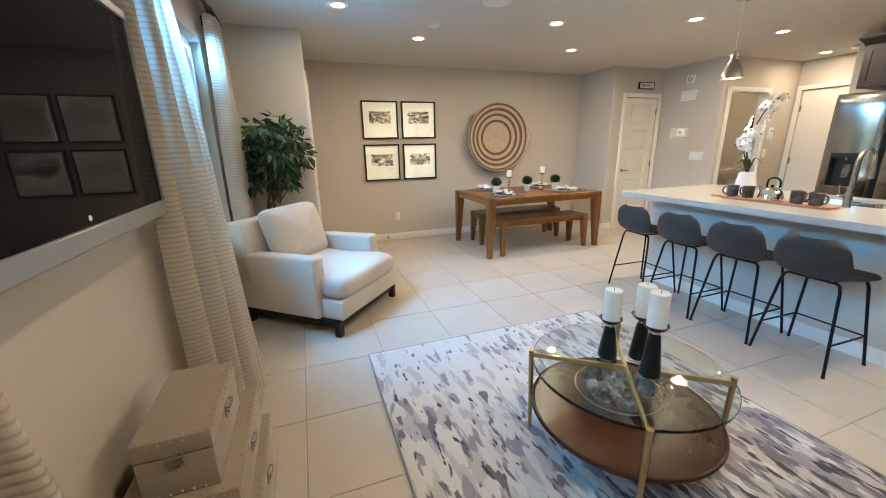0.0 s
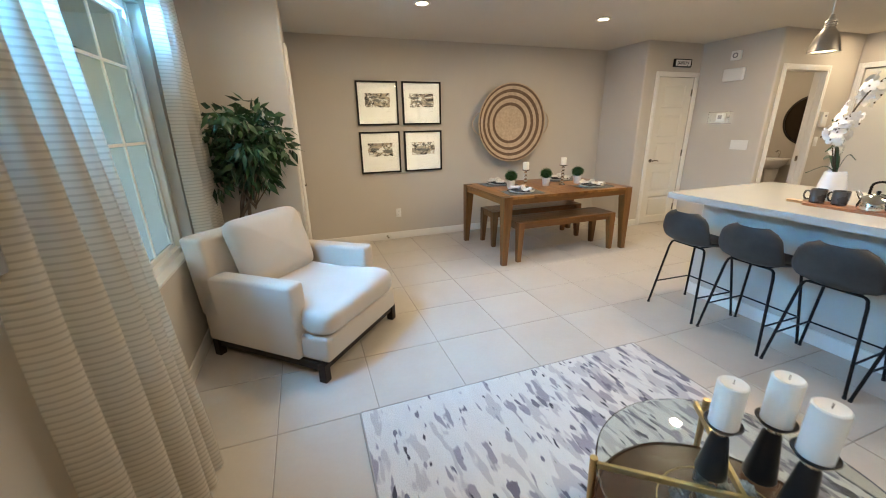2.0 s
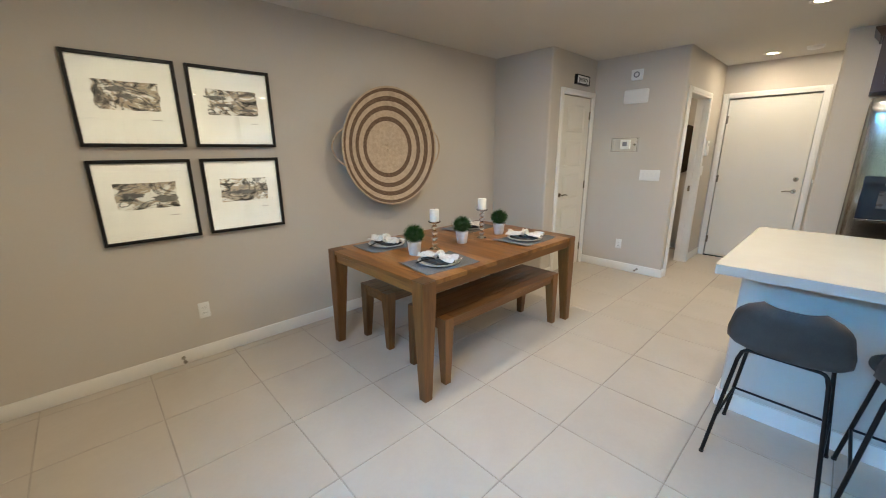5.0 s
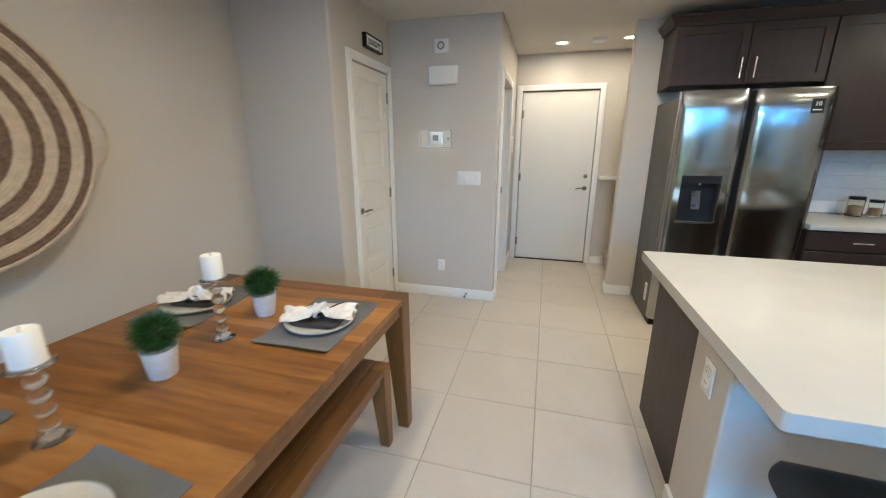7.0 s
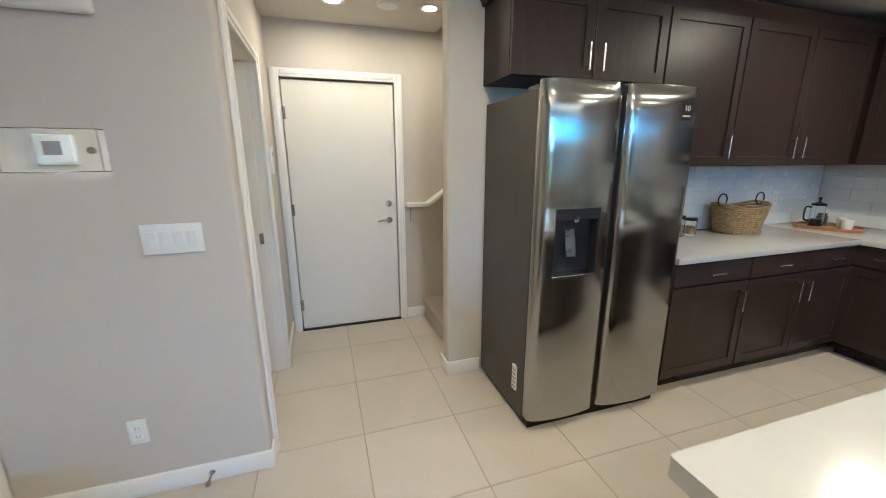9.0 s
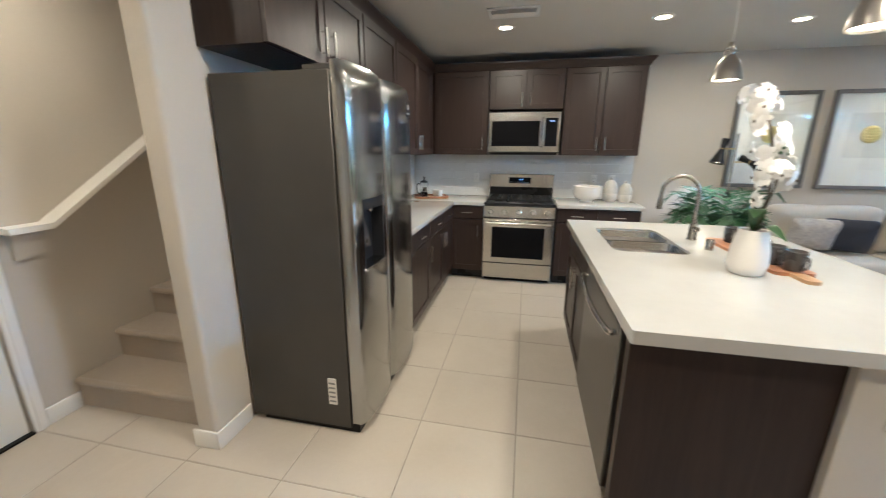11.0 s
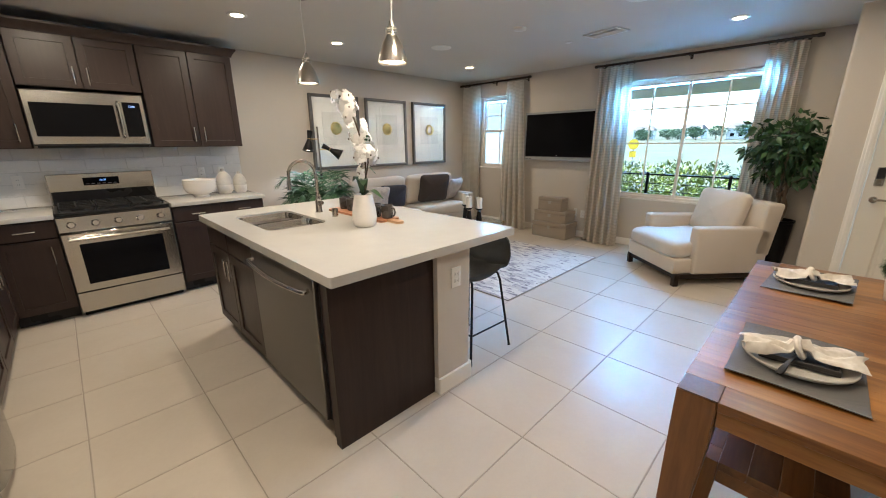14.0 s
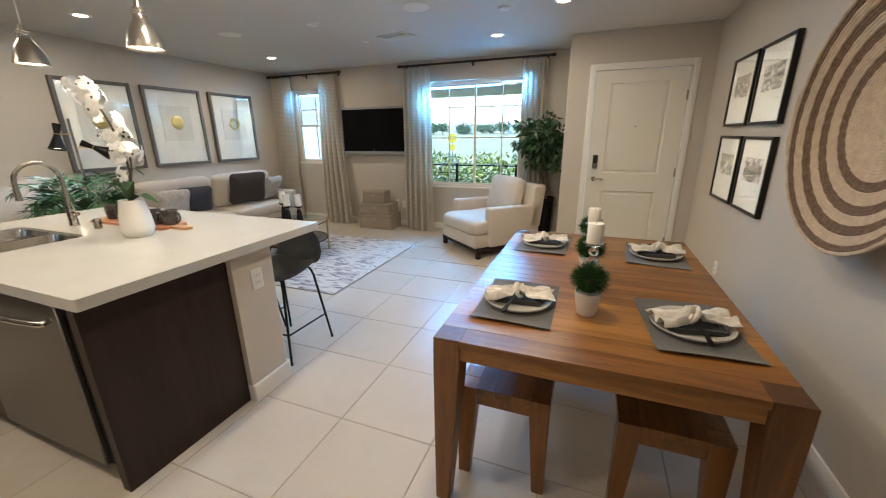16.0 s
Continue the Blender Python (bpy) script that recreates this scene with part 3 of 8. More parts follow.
def door_slab(w, h, panels, t=0.035):
    """A door in the x-z plane, front towards -y, with recessed moulded panels (x0, x1, z0, z1)."""
    bm = bmesh.new()
    bx(bm, 0, 0.012, 0, w, t, h)
    xs = sorted({0, w, *(v for p in panels for v in p[:2])})
    zs = sorted({0, h, *(v for p in panels for v in p[2:])})
    for x0, x1 in zip(xs, xs[1:]):
        for z0, z1 in zip(zs, zs[1:]):
            if not any(p[0] <= x0 and p[1] >= x1 and p[2] <= z0 and p[3] >= z1 for p in panels):
                bx(bm, x0, 0, z0, x1, 0.012, z1)
    for x0, x1, z0, z1 in panels:
        m = 0.014
        o = [bm.verts.new(p) for p in ((x0, 0, z0), (x1, 0, z0), (x1, 0, z1), (x0, 0, z1))]
        i = [bm.verts.new(p) for p in ((x0 + m, 0.0115, z0 + m), (x1 - m, 0.0115, z0 + m), (x1 - m, 0.0115, z1 - m), (x0 + m, 0.0115, z1 - m))]
        for k in range(4):
            bm.faces.new((o[k], o[(k + 1) % 4], i[(k + 1) % 4], i[k]))
        bm.faces.new(i)
        g = 0.034
        if x1 - x0 > 0.25:
            bx(bm, x0 + g, 0.001, z0 + g, x1 - g, 0.0119, z1 - g, 0.007)
    return bm


def lever(parent, x, z, way=1):
    bm = lathe(bmesh.new(), [(0, -0.012), (0.024, -0.012), (0.027, -0.004), (0.027, 0.0), (0, 0)], 20, (x, 0, z), "y")
    rod(bm, (x, -0.045, z), (x, -0.01, z), 0.009)
    tube(bm, smooth_path([(x, -0.045, z), (x + way * 0.035, -0.047, z + 0.004), (x + way * 0.075, -0.046, z + 0.002), (x + way * 0.105, -0.044, z - 0.006)], 4), [0.0095] * 5 + [0.0085] * 4 + [0.0075] * 4, 10)
    part("door_handle", bm, SATIN, parent, "satin nickel lever handle")


def hinges(parent, x, zs):
    for z in zs:
        bm = box(x - 0.012, -0.006, z - 0.045, x + 0.012, 0.002, z + 0.045, 0.002)
        rod(bm, (x, -0.008, z - 0.047), (x, -0.008, z + 0.047), 0.006)
        part("hinge", bm, SATIN, parent, "satin nickel hinge")


# pantry door, five panels
d = thing("door_1", "white five-panel pantry door, closed, with a lever handle", "door", 5.222, YP + 0.01, 0.008, 0, kind="structure")
W, Hh = 0.641, 2.03
rows = [(0.1 + i * 0.385, 0.1 + i * 0.385 + 0.3) for i in range(5)]
part("door_leaf", door_slab(W, Hh, [(0.115, W - 0.115, a, b) for a, b in rows]), DOORP, d)
lever(d, 0.06, 0.93, 1)
hinges(d, W + 0.003, (0.22, 1.02, 1.84))
casing("trim_1", "x", YP, -1, 5.215, 5.87, 2.045)
# garage door, flush; its front looks to -x
d = thing("door_2", "plain white flush door, closed, with deadbolt and lever", "door", XG + 0.01, 3.675, 0.012, -90, kind="structure")
W = 0.852
part("door_leaf", door_slab(W, 2.045, []), DOORP, d)
lever(d, W - 0.065, 0.93, -1)
part("deadbolt", lathe(bmesh.new(), [(0, -0.022), (0.02, -0.02), (0.027, -0.008), (0.027, 0), (0, 0)], 20, (W - 0.065, 0, 1.075), "y"), SATIN, d, "satin nickel deadbolt")
hinges(d, 0.003, (0.22, 1.05, 1.8))
part("sill", box(-0.01, -0.03, -0.011, W + 0.01, 0.12, 0.0), IRON, d, "dark metal threshold")
casing("trim_2", "y", XG, -1, 2.815, 3.685, 2.07)
# front door, two panels; its front looks to +x
d = thing("door_3", "white two-panel front door, closed, with keypad lock", "door", XF - 0.01, 4.393, 0.012, 90, kind="structure")
W = 0.884
part("door_leaf", door_slab(W, 2.07, [(0.16, W - 0.16, 0.13, 0.80), (0.16, W - 0.16, 1.0, 1.95)]), DOORP, d)
lever(d, 0.07, 0.93, 1)
bm = box(0.045, -0.026, 1.045, 0.1, 0.001, 1.2, 0.008, 2)
k = part("keypad_lock", bm, SATIN, d, "satin nickel keypad deadbolt")
part("keypad", box(0.049, -0.029, 1.105, 0.096, -0.024, 1.195, 0.004), DARKP, k, "black keypad face")
part("peephole", lathe(bmesh.new(), [(0, -0.006), (0.007, -0.006), (0.008, 0), (0, 0)], 12, (W / 2, 0, 1.5), "y"), SATIN, d)
hinges(d, W + 0.003, (0.25, 1.02, 1.8))
casing("trim_3", "y", XF, 1, 4.385, 5.285, 2.09)
# doorway to the powder room
casing("trim_4", "x", YH, -1, 6.08, 6.86, 2.03)
bm = box(6.0685, YH + 0.001, 0, 6.08, YH + 0.119, 2.03)
bx(bm, 6.86, YH + 0.001, 0, 6.8715, YH + 0.119, 2.03)
bx(bm, 6.0685, YH + 0.001, 2.0305, 6.8715, YH + 0.119, 2.0415)
bx(bm, 6.85, YH + 0.05, 0, 6.8595, YH + 0.085, 2.03)
structure("trim_5", bm, TRIM, "white painted door jamb", "trim")
part("strike_plate", box(6.846, YH + 0.055, 0.93, 6.8505, YH + 0.08, 1.0), SATIN, bpy.data.objects["trim_5"])


def baseboard(x0, y0, x1, y1):
    structure("baseboard", box(min(x0, x1), min(y0, y1), 0, max(x0, x1), max(y0, y1), 0.098, 0.005, 2), TRIM, "white painted baseboard", "baseboard")


T = 0.014
baseboard(XF, YD - T, XP, YD)
baseboard(XP - T, YP - T, XP, YD - T)
baseboard(XP, YP - T, 5.15, YP)
baseboard(XH - T, YH - T, XH, YP)
baseboard(XH, YH - T, 6.016, YH)
baseboard(6.924, YH - T, XG, YH)
baseboard(XG - T, 2.58, XG, 2.751)
baseboard(XT, YS, XT + T, YJ)
baseboard(XT + T, YJ - T, XF + T, YJ)
baseboard(XF, YJ, XF + T, 4.321)
baseboard(XF, 5.349, XF + T, YD - T)
baseboard(XT + T, YS, 3.8, YS + T)
baseboard(XE - T, 2.46, XE, 2.69 + T)
baseboard(XE, 2.69, XE + 0.12 + T, 2.69 + T)
bm = lathe(bmesh.new(), [(0, -0.075), (0.012, -0.075), (0.012, -0.06), (0.006, -0.055), (0.006, -0.01), (0.014, 0), (0, 0)], 10, (1.55, YD - T, 0.05), "y")
tagged(part("door_stop", bm, SATIN, None, "small metal door stop on the baseboard"), category="door stop")
bm = lathe(bmesh.new(), [(0, -0.075), (0.012, -0.075), (0.012, -0.06), (0.006, -0.055), (0.006, -0.01), (0.014, 0), (0, 0)], 10, (XH - T, 4.02, 0.05), "x")
tagged(part("door_stop", bm, SATIN, None, "small metal door stop on the baseboard"), category="door stop")


# windows in the west wall
def window(name, y0, y1, z0, z1, halves, bars_y, bars_z, label):
    w = thing(name, label, "window", XT - 0.1, 0, 0, 0, kind="structure")
    f = 0.05
    bm = bmesh.new()
    bx(bm, -0.035, y0, z0, 0.035, y0 + f, z1, 0.004)
    bx(bm, -0.035, y1 - f, z0, 0.035, y1, z1, 0.004)
    bx(bm, -0.035, y0 + f, z0, 0.035, y1 - f, z0 + f, 0.004)
    bx(bm, -0.035, y0 + f, z1 - f, 0.035, y1 - f, z1, 0.004)
    part("window_frame", bm, TRIM, w, "white vinyl frame")
    for a0, a1, c0, c1, off in halves:
        bm = bmesh.new()
        g = 0.032
        bx(bm, off - 0.014, a0, c0, off + 0.014, a0 + g, c1, 0.003)
        bx(bm, off - 0.014, a1 - g, c0, off + 0.014, a1, c1, 0.003)
        bx(bm, off - 0.014, a0 + g, c0, off + 0.014, a1 - g, c0 + g, 0.003)
        bx(bm, off - 0.014, a0 + g, c1 - g, off + 0.014, a1 - g, c1, 0.003)
        s = part("sash", bm, TRIM, w, "white sash")
        p = part("pane", box(off - 0.003, a0 + g, c0 + g, off + 0.003, a1 - g, c1 - g), PANE, s, "pane tinted to dim the view outside")
        p.visible_shadow = False
        bm = bmesh.new()
        for b in bars_y:
            if a0 < b < a1:
                bx(bm, off - 0.006, b - 0.008, c0 + g, off + 0.006, b + 0.008, c1 - g)
        for b in bars_z:
            if c0 < b < c1:
                bx(bm, off - 0.0055, a0 + g, b - 0.008, off + 0.0055, a1 - g, b + 0.008)
        if bm.verts:
            part("glazing_bar", bm, TRIM, s)
    part("window_sill", box(0.035, y0, z0 - 0.001, 0.1, y1, z0 + 0.018, 0.004), TRIM, w, "painted sill")


f = 0.045
y0, y1, z0, z1 = WIN_B
ym = (y0 + y1) / 2
window("window_2", y0, y1, z0, z1, [(y0 + f, ym + 0.02, z0 + f, z1 - f, 0.012), (ym - 0.02, y1 - f, z0 + f, z1 - f, -0.016)], [(y0 + ym) / 2 - 0.0, (y1 + ym) / 2], [1.4, 1.83], "wide white sliding window with glazing bars behind curtains")
y0, y1, z0, z1 = WIN_A
zm = 1.62
window("window_1", y0, y1, z0, z1, [(y0 + f, y1 - f, z0 + f, zm + 0.02, 0.012), (y0 + f, y1 - f, zm - 0.02, z1 - f, -0.016)], [(y0 + y1) / 2], [1.88], "narrow white sash window behind curtains")

# stairs
st = thing("stairs", "beige carpeted stairs that rise behind the kitchen wall", "stairs", 0, 0, 0, kind="structure")
for i in range(12):
    y1 = 2.575 - i * 0.262
    bm = box(XE + 0.122, y1 - 0.262, 0 if i < 2 else (i - 1) * 0.182, XG - 0.002, y1, (i + 1) * 0.182, 0.0)
    bx(bm, XE + 0.122, y1 - 0.02, (i + 1) * 0.182 - 0.035, XG - 0.002, y1 + 0.022, (i + 1) * 0.182 + 0.001, 0.014, 3)
    part("step", bm, CARPET, st)
rail = thing("handrail", "white painted stair rail fixed along the wall", "handrail", 0, 0, 0)
sl = 0.182 / 0.262
bm = bmesh.new()
prof = [(XG - 0.11, 0.0), (XG - 0.002, 0.0), (XG - 0.002, 0.03), (XG - 0.11, 0.03)]
stations = [(2.74, 1.06), (2.56, 1.06), (0.2, 1.06 + 2.36 * sl)]
rings = [[bm.verts.new((x, y, z + h)) for x, h in prof] for y, z in stations]
for a, b in zip(rings, rings[1:]):
    for k in range(4):
        bm.faces.new((a[k], a[(k + 1) % 4], b[(k + 1) % 4], b[k]))
bm.faces.new(rings[0]), bm.faces.new(rings[-1][::-1])
part("rail", bm, TRIM, rail)
bm = bmesh.new()
rings = [[bm.verts.new((x, y, z + h)) for x, h in ((XG - 0.035, -0.14), (XG - 0.002, -0.14), (XG - 0.002, -0.001), (XG - 0.035, -0.001))] for y, z in ((2.7, 1.06), (2.56, 1.06), (0.2, 1.06 + 2.36 * sl))]
for a, b in zip(rings, rings[1:]):
    for k in range(4):
        bm.faces.new((a[k], a[(k + 1) % 4], b[(k + 1) % 4], b[k]))
bm.faces.new(rings[0]), bm.faces.new(rings[-1][::-1])
part("rail_board", bm, WALL, rail, "beige board under the rail")


# ---- ceiling fixtures ----
def downlight(x, y, power):
    d = thing("recessed_light", "round white recessed ceiling light, switched on", "ceiling light", x, y, CE, group="recessed lights")
    part("trim_ring", lathe(bmesh.new(), [(0.078, 0.0), (0.078, -0.004), (0.07, -0.008), (0.05, -0.006), (0.046, 0.0)], 28, close=True), TRIM, d)
    part("lens", lathe(bmesh.new(), [(0, -0.004), (0.048, -0.003), (0.048, 0.0), (0, 0)], 28), BULB, d, "glowing lens")
    la = new("downlight_lamp", bpy.data.lights.new("downlight_lamp", "AREA"))
    la.data.energy, la.data.color, la.data.shape, la.data.size = power * 0.28, WARM, "DISK", 0.11
    la.matrix_world = pose(x, y, CE - 0.015)


for x, y, k in ((1.72, 4.10, 0.85), (0.84, 3.35, 0.7), (3.64, 4.09, 1.25), (2.82, 3.26, 0.75), (4.0, 2.78, 0.9), (5.30, 2.81, 1.45), (5.25, 0.41, 1.75), (4.04, 0.44, 1.1), (2.97, 0.18, 0.7), (0.87, 0.23, 1.15)):
    downlight(x, y, LAMP * k)
downlight(7.04, 3.28, LAMP * 0.62)
downlight(6.99, 2.64, LAMP * 0.4)
la = new("powder_room_lamp", bpy.data.lights.new("powder_room_lamp", "POINT"))
la.data.energy, la.data.color, la.data.shadow_soft_size = LAMP * 0.4, WARM, 0.08
la.matrix_world = pose(6.7, 4.9, 2.3)


def ceiling_vent(x, y, turn):
    v = thing("ceiling_vent", "white rectangular ceiling air vent with slats", "air vent", x, y, CE, turn, group="ceiling vents")
    bm = bmesh.new()
    for a, b, c, d in ((-0.19, -0.11, 0.19, -0.085), (-0.19, 0.085, 0.19, 0.11), (-0.19, -0.085, -0.165, 0.085), (0.165, -0.085, 0.19, 0.085)):
        bx(bm, a, b, -0.012, c, d, 0.0, 0.003)
    part("frame", bm, PLASTICW, v)
    part("backing", box(-0.165, -0.085, -0.003, 0.165, 0.085, 0.0), PLASTICG, v, "grey opening behind the slats")
    for i in range(7):
        yy = -0.07 + i * 0.0233
        bm = box(-0.165, -0.009, -0.001, 0.165, 0.009, 0.001)
        part("slat", shift(bm, m=pose(0, yy, -0.008, 35 if i < 3 else -35)), PLASTICW, v)


ceiling_vent(1.24, 2.34, 78)
ceiling_vent(5.17, 0.78, 0)


def disc(name, label, cat, x, y, r, h, mat=PLASTICW, n=32):
    d = thing(name, label, cat, x, y, CE)
    part("body", lathe(bmesh.new(), [(0, -h), (r * 0.7, -h), (r * 0.93, -h * 0.8), (r, -h * 0.3), (r, 0), (0, 0)], n), mat, d)
    return d


disc("ceiling_speaker", "round flat white ceiling speaker grille", "speaker", 2.02, 2.93, 0.115, 0.008, TRIM)
disc("ceiling_speaker", "round flat white ceiling speaker grille", "speaker", 2.0, 0.79, 0.115, 0.008, TRIM)
disc("smoke_detector", "small round white ceiling detector", "detector", 1.99, 1.84, 0.062, 0.022)
disc("smoke_detector", "small round white ceiling detector", "detector", 1.73, 3.62, 0.05, 0.018)
disc("smoke_detector", "round white smoke detector on the hall ceiling", "detector", 6.98, 2.93, 0.07, 0.03)
disc("sprinkler_cover", "small round white sprinkler cover", "sprinkler", 1.15, 1.9, 0.04, 0.006)


# pendant lights over the island
def pendant(y):
    x, zb = 3.86, 1.875
    p = thing("pendant_light", "brushed nickel bell pendant light over the island, lit", "pendant light", x, y, CE, group="pendants over the island")
    part("canopy", lathe(bmesh.new(), [(0, -0.028), (0.03, -0.028), (0.055, -0.02), (0.062, -0.006), (0.062, 0), (0, 0)], 28), CHROME, p)
    part("cord", tube(bmesh.new(), smooth_path([(0, 0, -0.02), (0.004, 0.003, -0.15), (-0.003, 0.002, -0.3), (0, 0, zb + 0.19 - CE)], 5), 0.0035, 8), PLASTICW, p, "pale twisted cord")
    h = zb - CE
    prof = [(0, h + 0.215), (0.013, h + 0.215), (0.017, h + 0.19), (0.028, h + 0.185), (0.03, h + 0.14), (0.034, h + 0.134), (0.056, h + 0.1), (0.073, h + 0.055), (0.081, h + 0.018), (0.084, h), (0.081, h), (0.077, h + 0.018), (0.069, h + 0.054), (0.051, h + 0.098), (0.0, h + 0.12)]
    part("shade", lathe(bmesh.new(), prof, 36), SHADE, p, "brushed nickel bell shade")
    for i in range(3):
        part("shade_ring", lathe(bmesh.new(), [(0.0298, h + 0.146 + i * 0.012), (0.0325, h + 0.149 + i * 0.012), (0.0298, h + 0.152 + i * 0.012)], 24), CHROME, p)
    part("bulb", lathe(bmesh.new(), [(0, h + 0.006), (0.06, h + 0.008), (0.074, h + 0.015), (0.07, h + 0.03), (0, h + 0.07)], 24), BULBP, p, "glowing bulb")
    la = new("pendant_lamp", bpy.data.lights.new("pendant_lamp", "SPOT"))
    la.data.energy, la.data.color, la.data.shadow_soft_size = LAMP * 0.45, WARM, 0.05
    la.data.spot_size, la.data.spot_blend = radians(130), 0.6
    la.matrix_world = pose(x, y, zb - 0.005)


pendant(2.27)
pendant(1.22)


# ---- outside ----
GRASSG = plain("dry_ground", (0.105, 0.098, 0.055), (0.07, 0.076, 0.036), 0.95, s1=0.15, s2=3, relief=0.3, world_space=True)
PORCHC = plain("porch_concrete", (0.4, 0.39, 0.37), (0.34, 0.33, 0.31), 0.85, s1=1, relief=0.2, world_space=True)
STUCCO = plain("pale_stucco", (0.66, 0.64, 0.6), (0.6, 0.58, 0.54), 0.9, s1=1, s2=90, relief=0.6, world_space=True)
HEDGE = leaf("hedge_leaf", (0.14, 0.2, 0.03), (0.26, 0.28, 0.05))
FARTREE = leaf("far_tree_leaf", (0.03, 0.07, 0.03), (0.07, 0.11, 0.045))
ROOFT = plain("far_roof", (0.16, 0.12, 0.1), (0.11, 0.09, 0.08), 0.9, s1=0.4, world_space=True)
HILL = plain("far_hill", (0.16, 0.17, 0.1), (0.1, 0.13, 0.07), 0.95, s1=0.02, s2=0.3, relief=0.2, world_space=True)
YELLOW = plain("sign_yellow", (0.75, 0.5, 0.02), (0.7, 0.45, 0.02), 0.5)
bm = bmesh.new()
gx = [-900, -300, -120, -60, -30, -14, -6, -2.2, 8, 40, 200]
gy = [-600, -200, -80, -30, -8, 3, 12, 30, 80, 200, 600]
gv = [[bm.verts.new((x, y, -0.45 - (0.5 if x < -5 else 0) - (1.2 if x < -20 else 0) + (0.025 * (-x - 60) if x < -60 else 0))) for y in gy] for x in gx]
for i in range(len(gx) - 1):
    for j in range(len(gy) - 1):
        bm.faces.new((gv[i][j], gv[i + 1][j], gv[i + 1][j + 1], gv[i][j + 1]))
structure("ground", bm, GRASSG, "open dry grass field that slopes up to far houses", "ground")
structure("road", box(-17, -250, -1.14, -10.5, 250, -0.9), plain("asphalt", (0.06, 0.06, 0.062), (0.05, 0.05, 0.05), 0.9, s1=1, world_space=True), "asphalt road beyond the hedge", "road")
structure("porch_floor", box(-2.1, -1.2, -0.3, XT - 0.161, 4.6, -0.06), PORCHC, "concrete porch floor", "porch")
structure("porch_ceiling", box(-3.5, -1.4, 2.27, XT - 0.161, 6.2, 2.44), STUCCO, "pale porch ceiling", "ceiling")
structure("wall_porch", box(-2.1, 4.25, -0.3, XT - 0.161, 4.45, 2.27), STUCCO, "pale stucco wall at the end of the porch", "wall")
structure("wall_facade", box(XT - 0.30, -6, -0.4, XT - 0.161, YS - 0.2, 5.2), STUCCO, "pale stucco house front", "wall")
# unseen slab and back wall, added to block sun and sky from the rooms
structure("roof", box(XT - 0.3, -6, 4.35, 9, 8, 4.5), ROOFT, "unseen roof slab added to keep daylight out", "roof")
structure("wall_light_block", box(8.12, -3, -0.4, 8.24, 7, 4.35), STUCCO, "unseen outer wall added behind the hall to keep daylight out", "wall")
for yy in (2.15, 3.05):
    d = thing("porch_light", "round recessed porch ceiling light", "ceiling light", -1.6, yy, 2.27, group="porch lights")
    part("lens", lathe(bmesh.new(), [(0, -0.005), (0.07, -0.004), (0.07, 0), (0, 0)], 20), BULBP, d)
rail = thing("porch_railing", "black metal porch railing with horizontal bars", "railing", -1.75, 0, -0.06)
for yy in (-1.1, 0.45, 2.0, 3.15, 4.2):
    part("post", box(-0.02, yy - 0.02, 0, 0.02, yy + 0.02, 0.98), IRON, rail)
part("top_rail", box(-0.018, -1.2, 0.93, 0.018, 4.25, 0.955), IRON, rail)
for i in range(6):
    part("bar", box(-0.006, -1.2, 0.14 + i * 0.13, 0.006, 4.25, 0.15 + i * 0.13), IRON, rail)
lan = thing("wall_lantern", "black porch wall lantern with pale glass", "lantern", -0.9, 4.25, 1.72)
part("back_plate", box(-0.06, -0.02, 0.1, 0.06, 0.0, 0.36, 0.004), IRON, lan)
bm = bmesh.new()
for sx in (-0.09, 0.08):
    for sy in (-0.23, -0.06):
        bx(bm, sx, sy, 0, sx + 0.012, sy + 0.012, 0.3)
bx(bm, -0.1, -0.24, 0.3, 0.1, -0.04, 0.325)
bx(bm, -0.095, -0.235, -0.012, 0.095, -0.045, 0.002)
rod(bm, (0, -0.14, 0.325), (0, -0.14, 0.4), 0.012)
rod(bm, (0, -0.14, 0.38), (0, -0.01, 0.34), 0.01)
part("frame", bm, IRON, lan)
part("glass", box(-0.082, -0.222, 0.003, 0.082, -0.058, 0.298), glow("lantern_glow", (1.0, 0.85, 0.55), 0.12), lan, "lit pale glass")


def leaf_cloud(bm, centre, radii, count, size, rnd, droop=0.0, shell=0.55):
    """Many small pointed leaves in an uneven ball."""
    c = Vector(centre)
    for _ in range(count):
        while True:
            p = Vector([rnd.uniform(-1, 1) for _ in range(3)])
            if shell < p.length < 1:
                break
        p = p * (0.82 + 0.35 * noise.noise(p * 2.3 + c))
        q = c + Vector((p.x * radii[0], p.y * radii[1], p.z * radii[2]))
        d = (p.normalized() + Vector([rnd.uniform(-0.8, 0.8) for _ in range(3)]) + Vector((0, 0, -droop))).normalized()
        u, v = axes_of(d)
        a = rnd.uniform(0, 6.28)
        s = size * rnd.uniform(0.7, 1.25)
        side = (math.cos(a) * u + math.sin(a) * v)
        up = d.cross(side)
        pts = [q, q + d * s * 0.4 + side * s * 0.2, q + d * s - up * s * 0.12, q + d * s * 0.4 - side * s * 0.2]
        mid = q + d * s * 0.45 + up * s * 0.06
        vs = [bm.verts.new(x) for x in pts] + [bm.verts.new(mid)]
        for k in range(4):
            bm.faces.new((vs[k], vs[(k + 1) % 4], vs[4]))


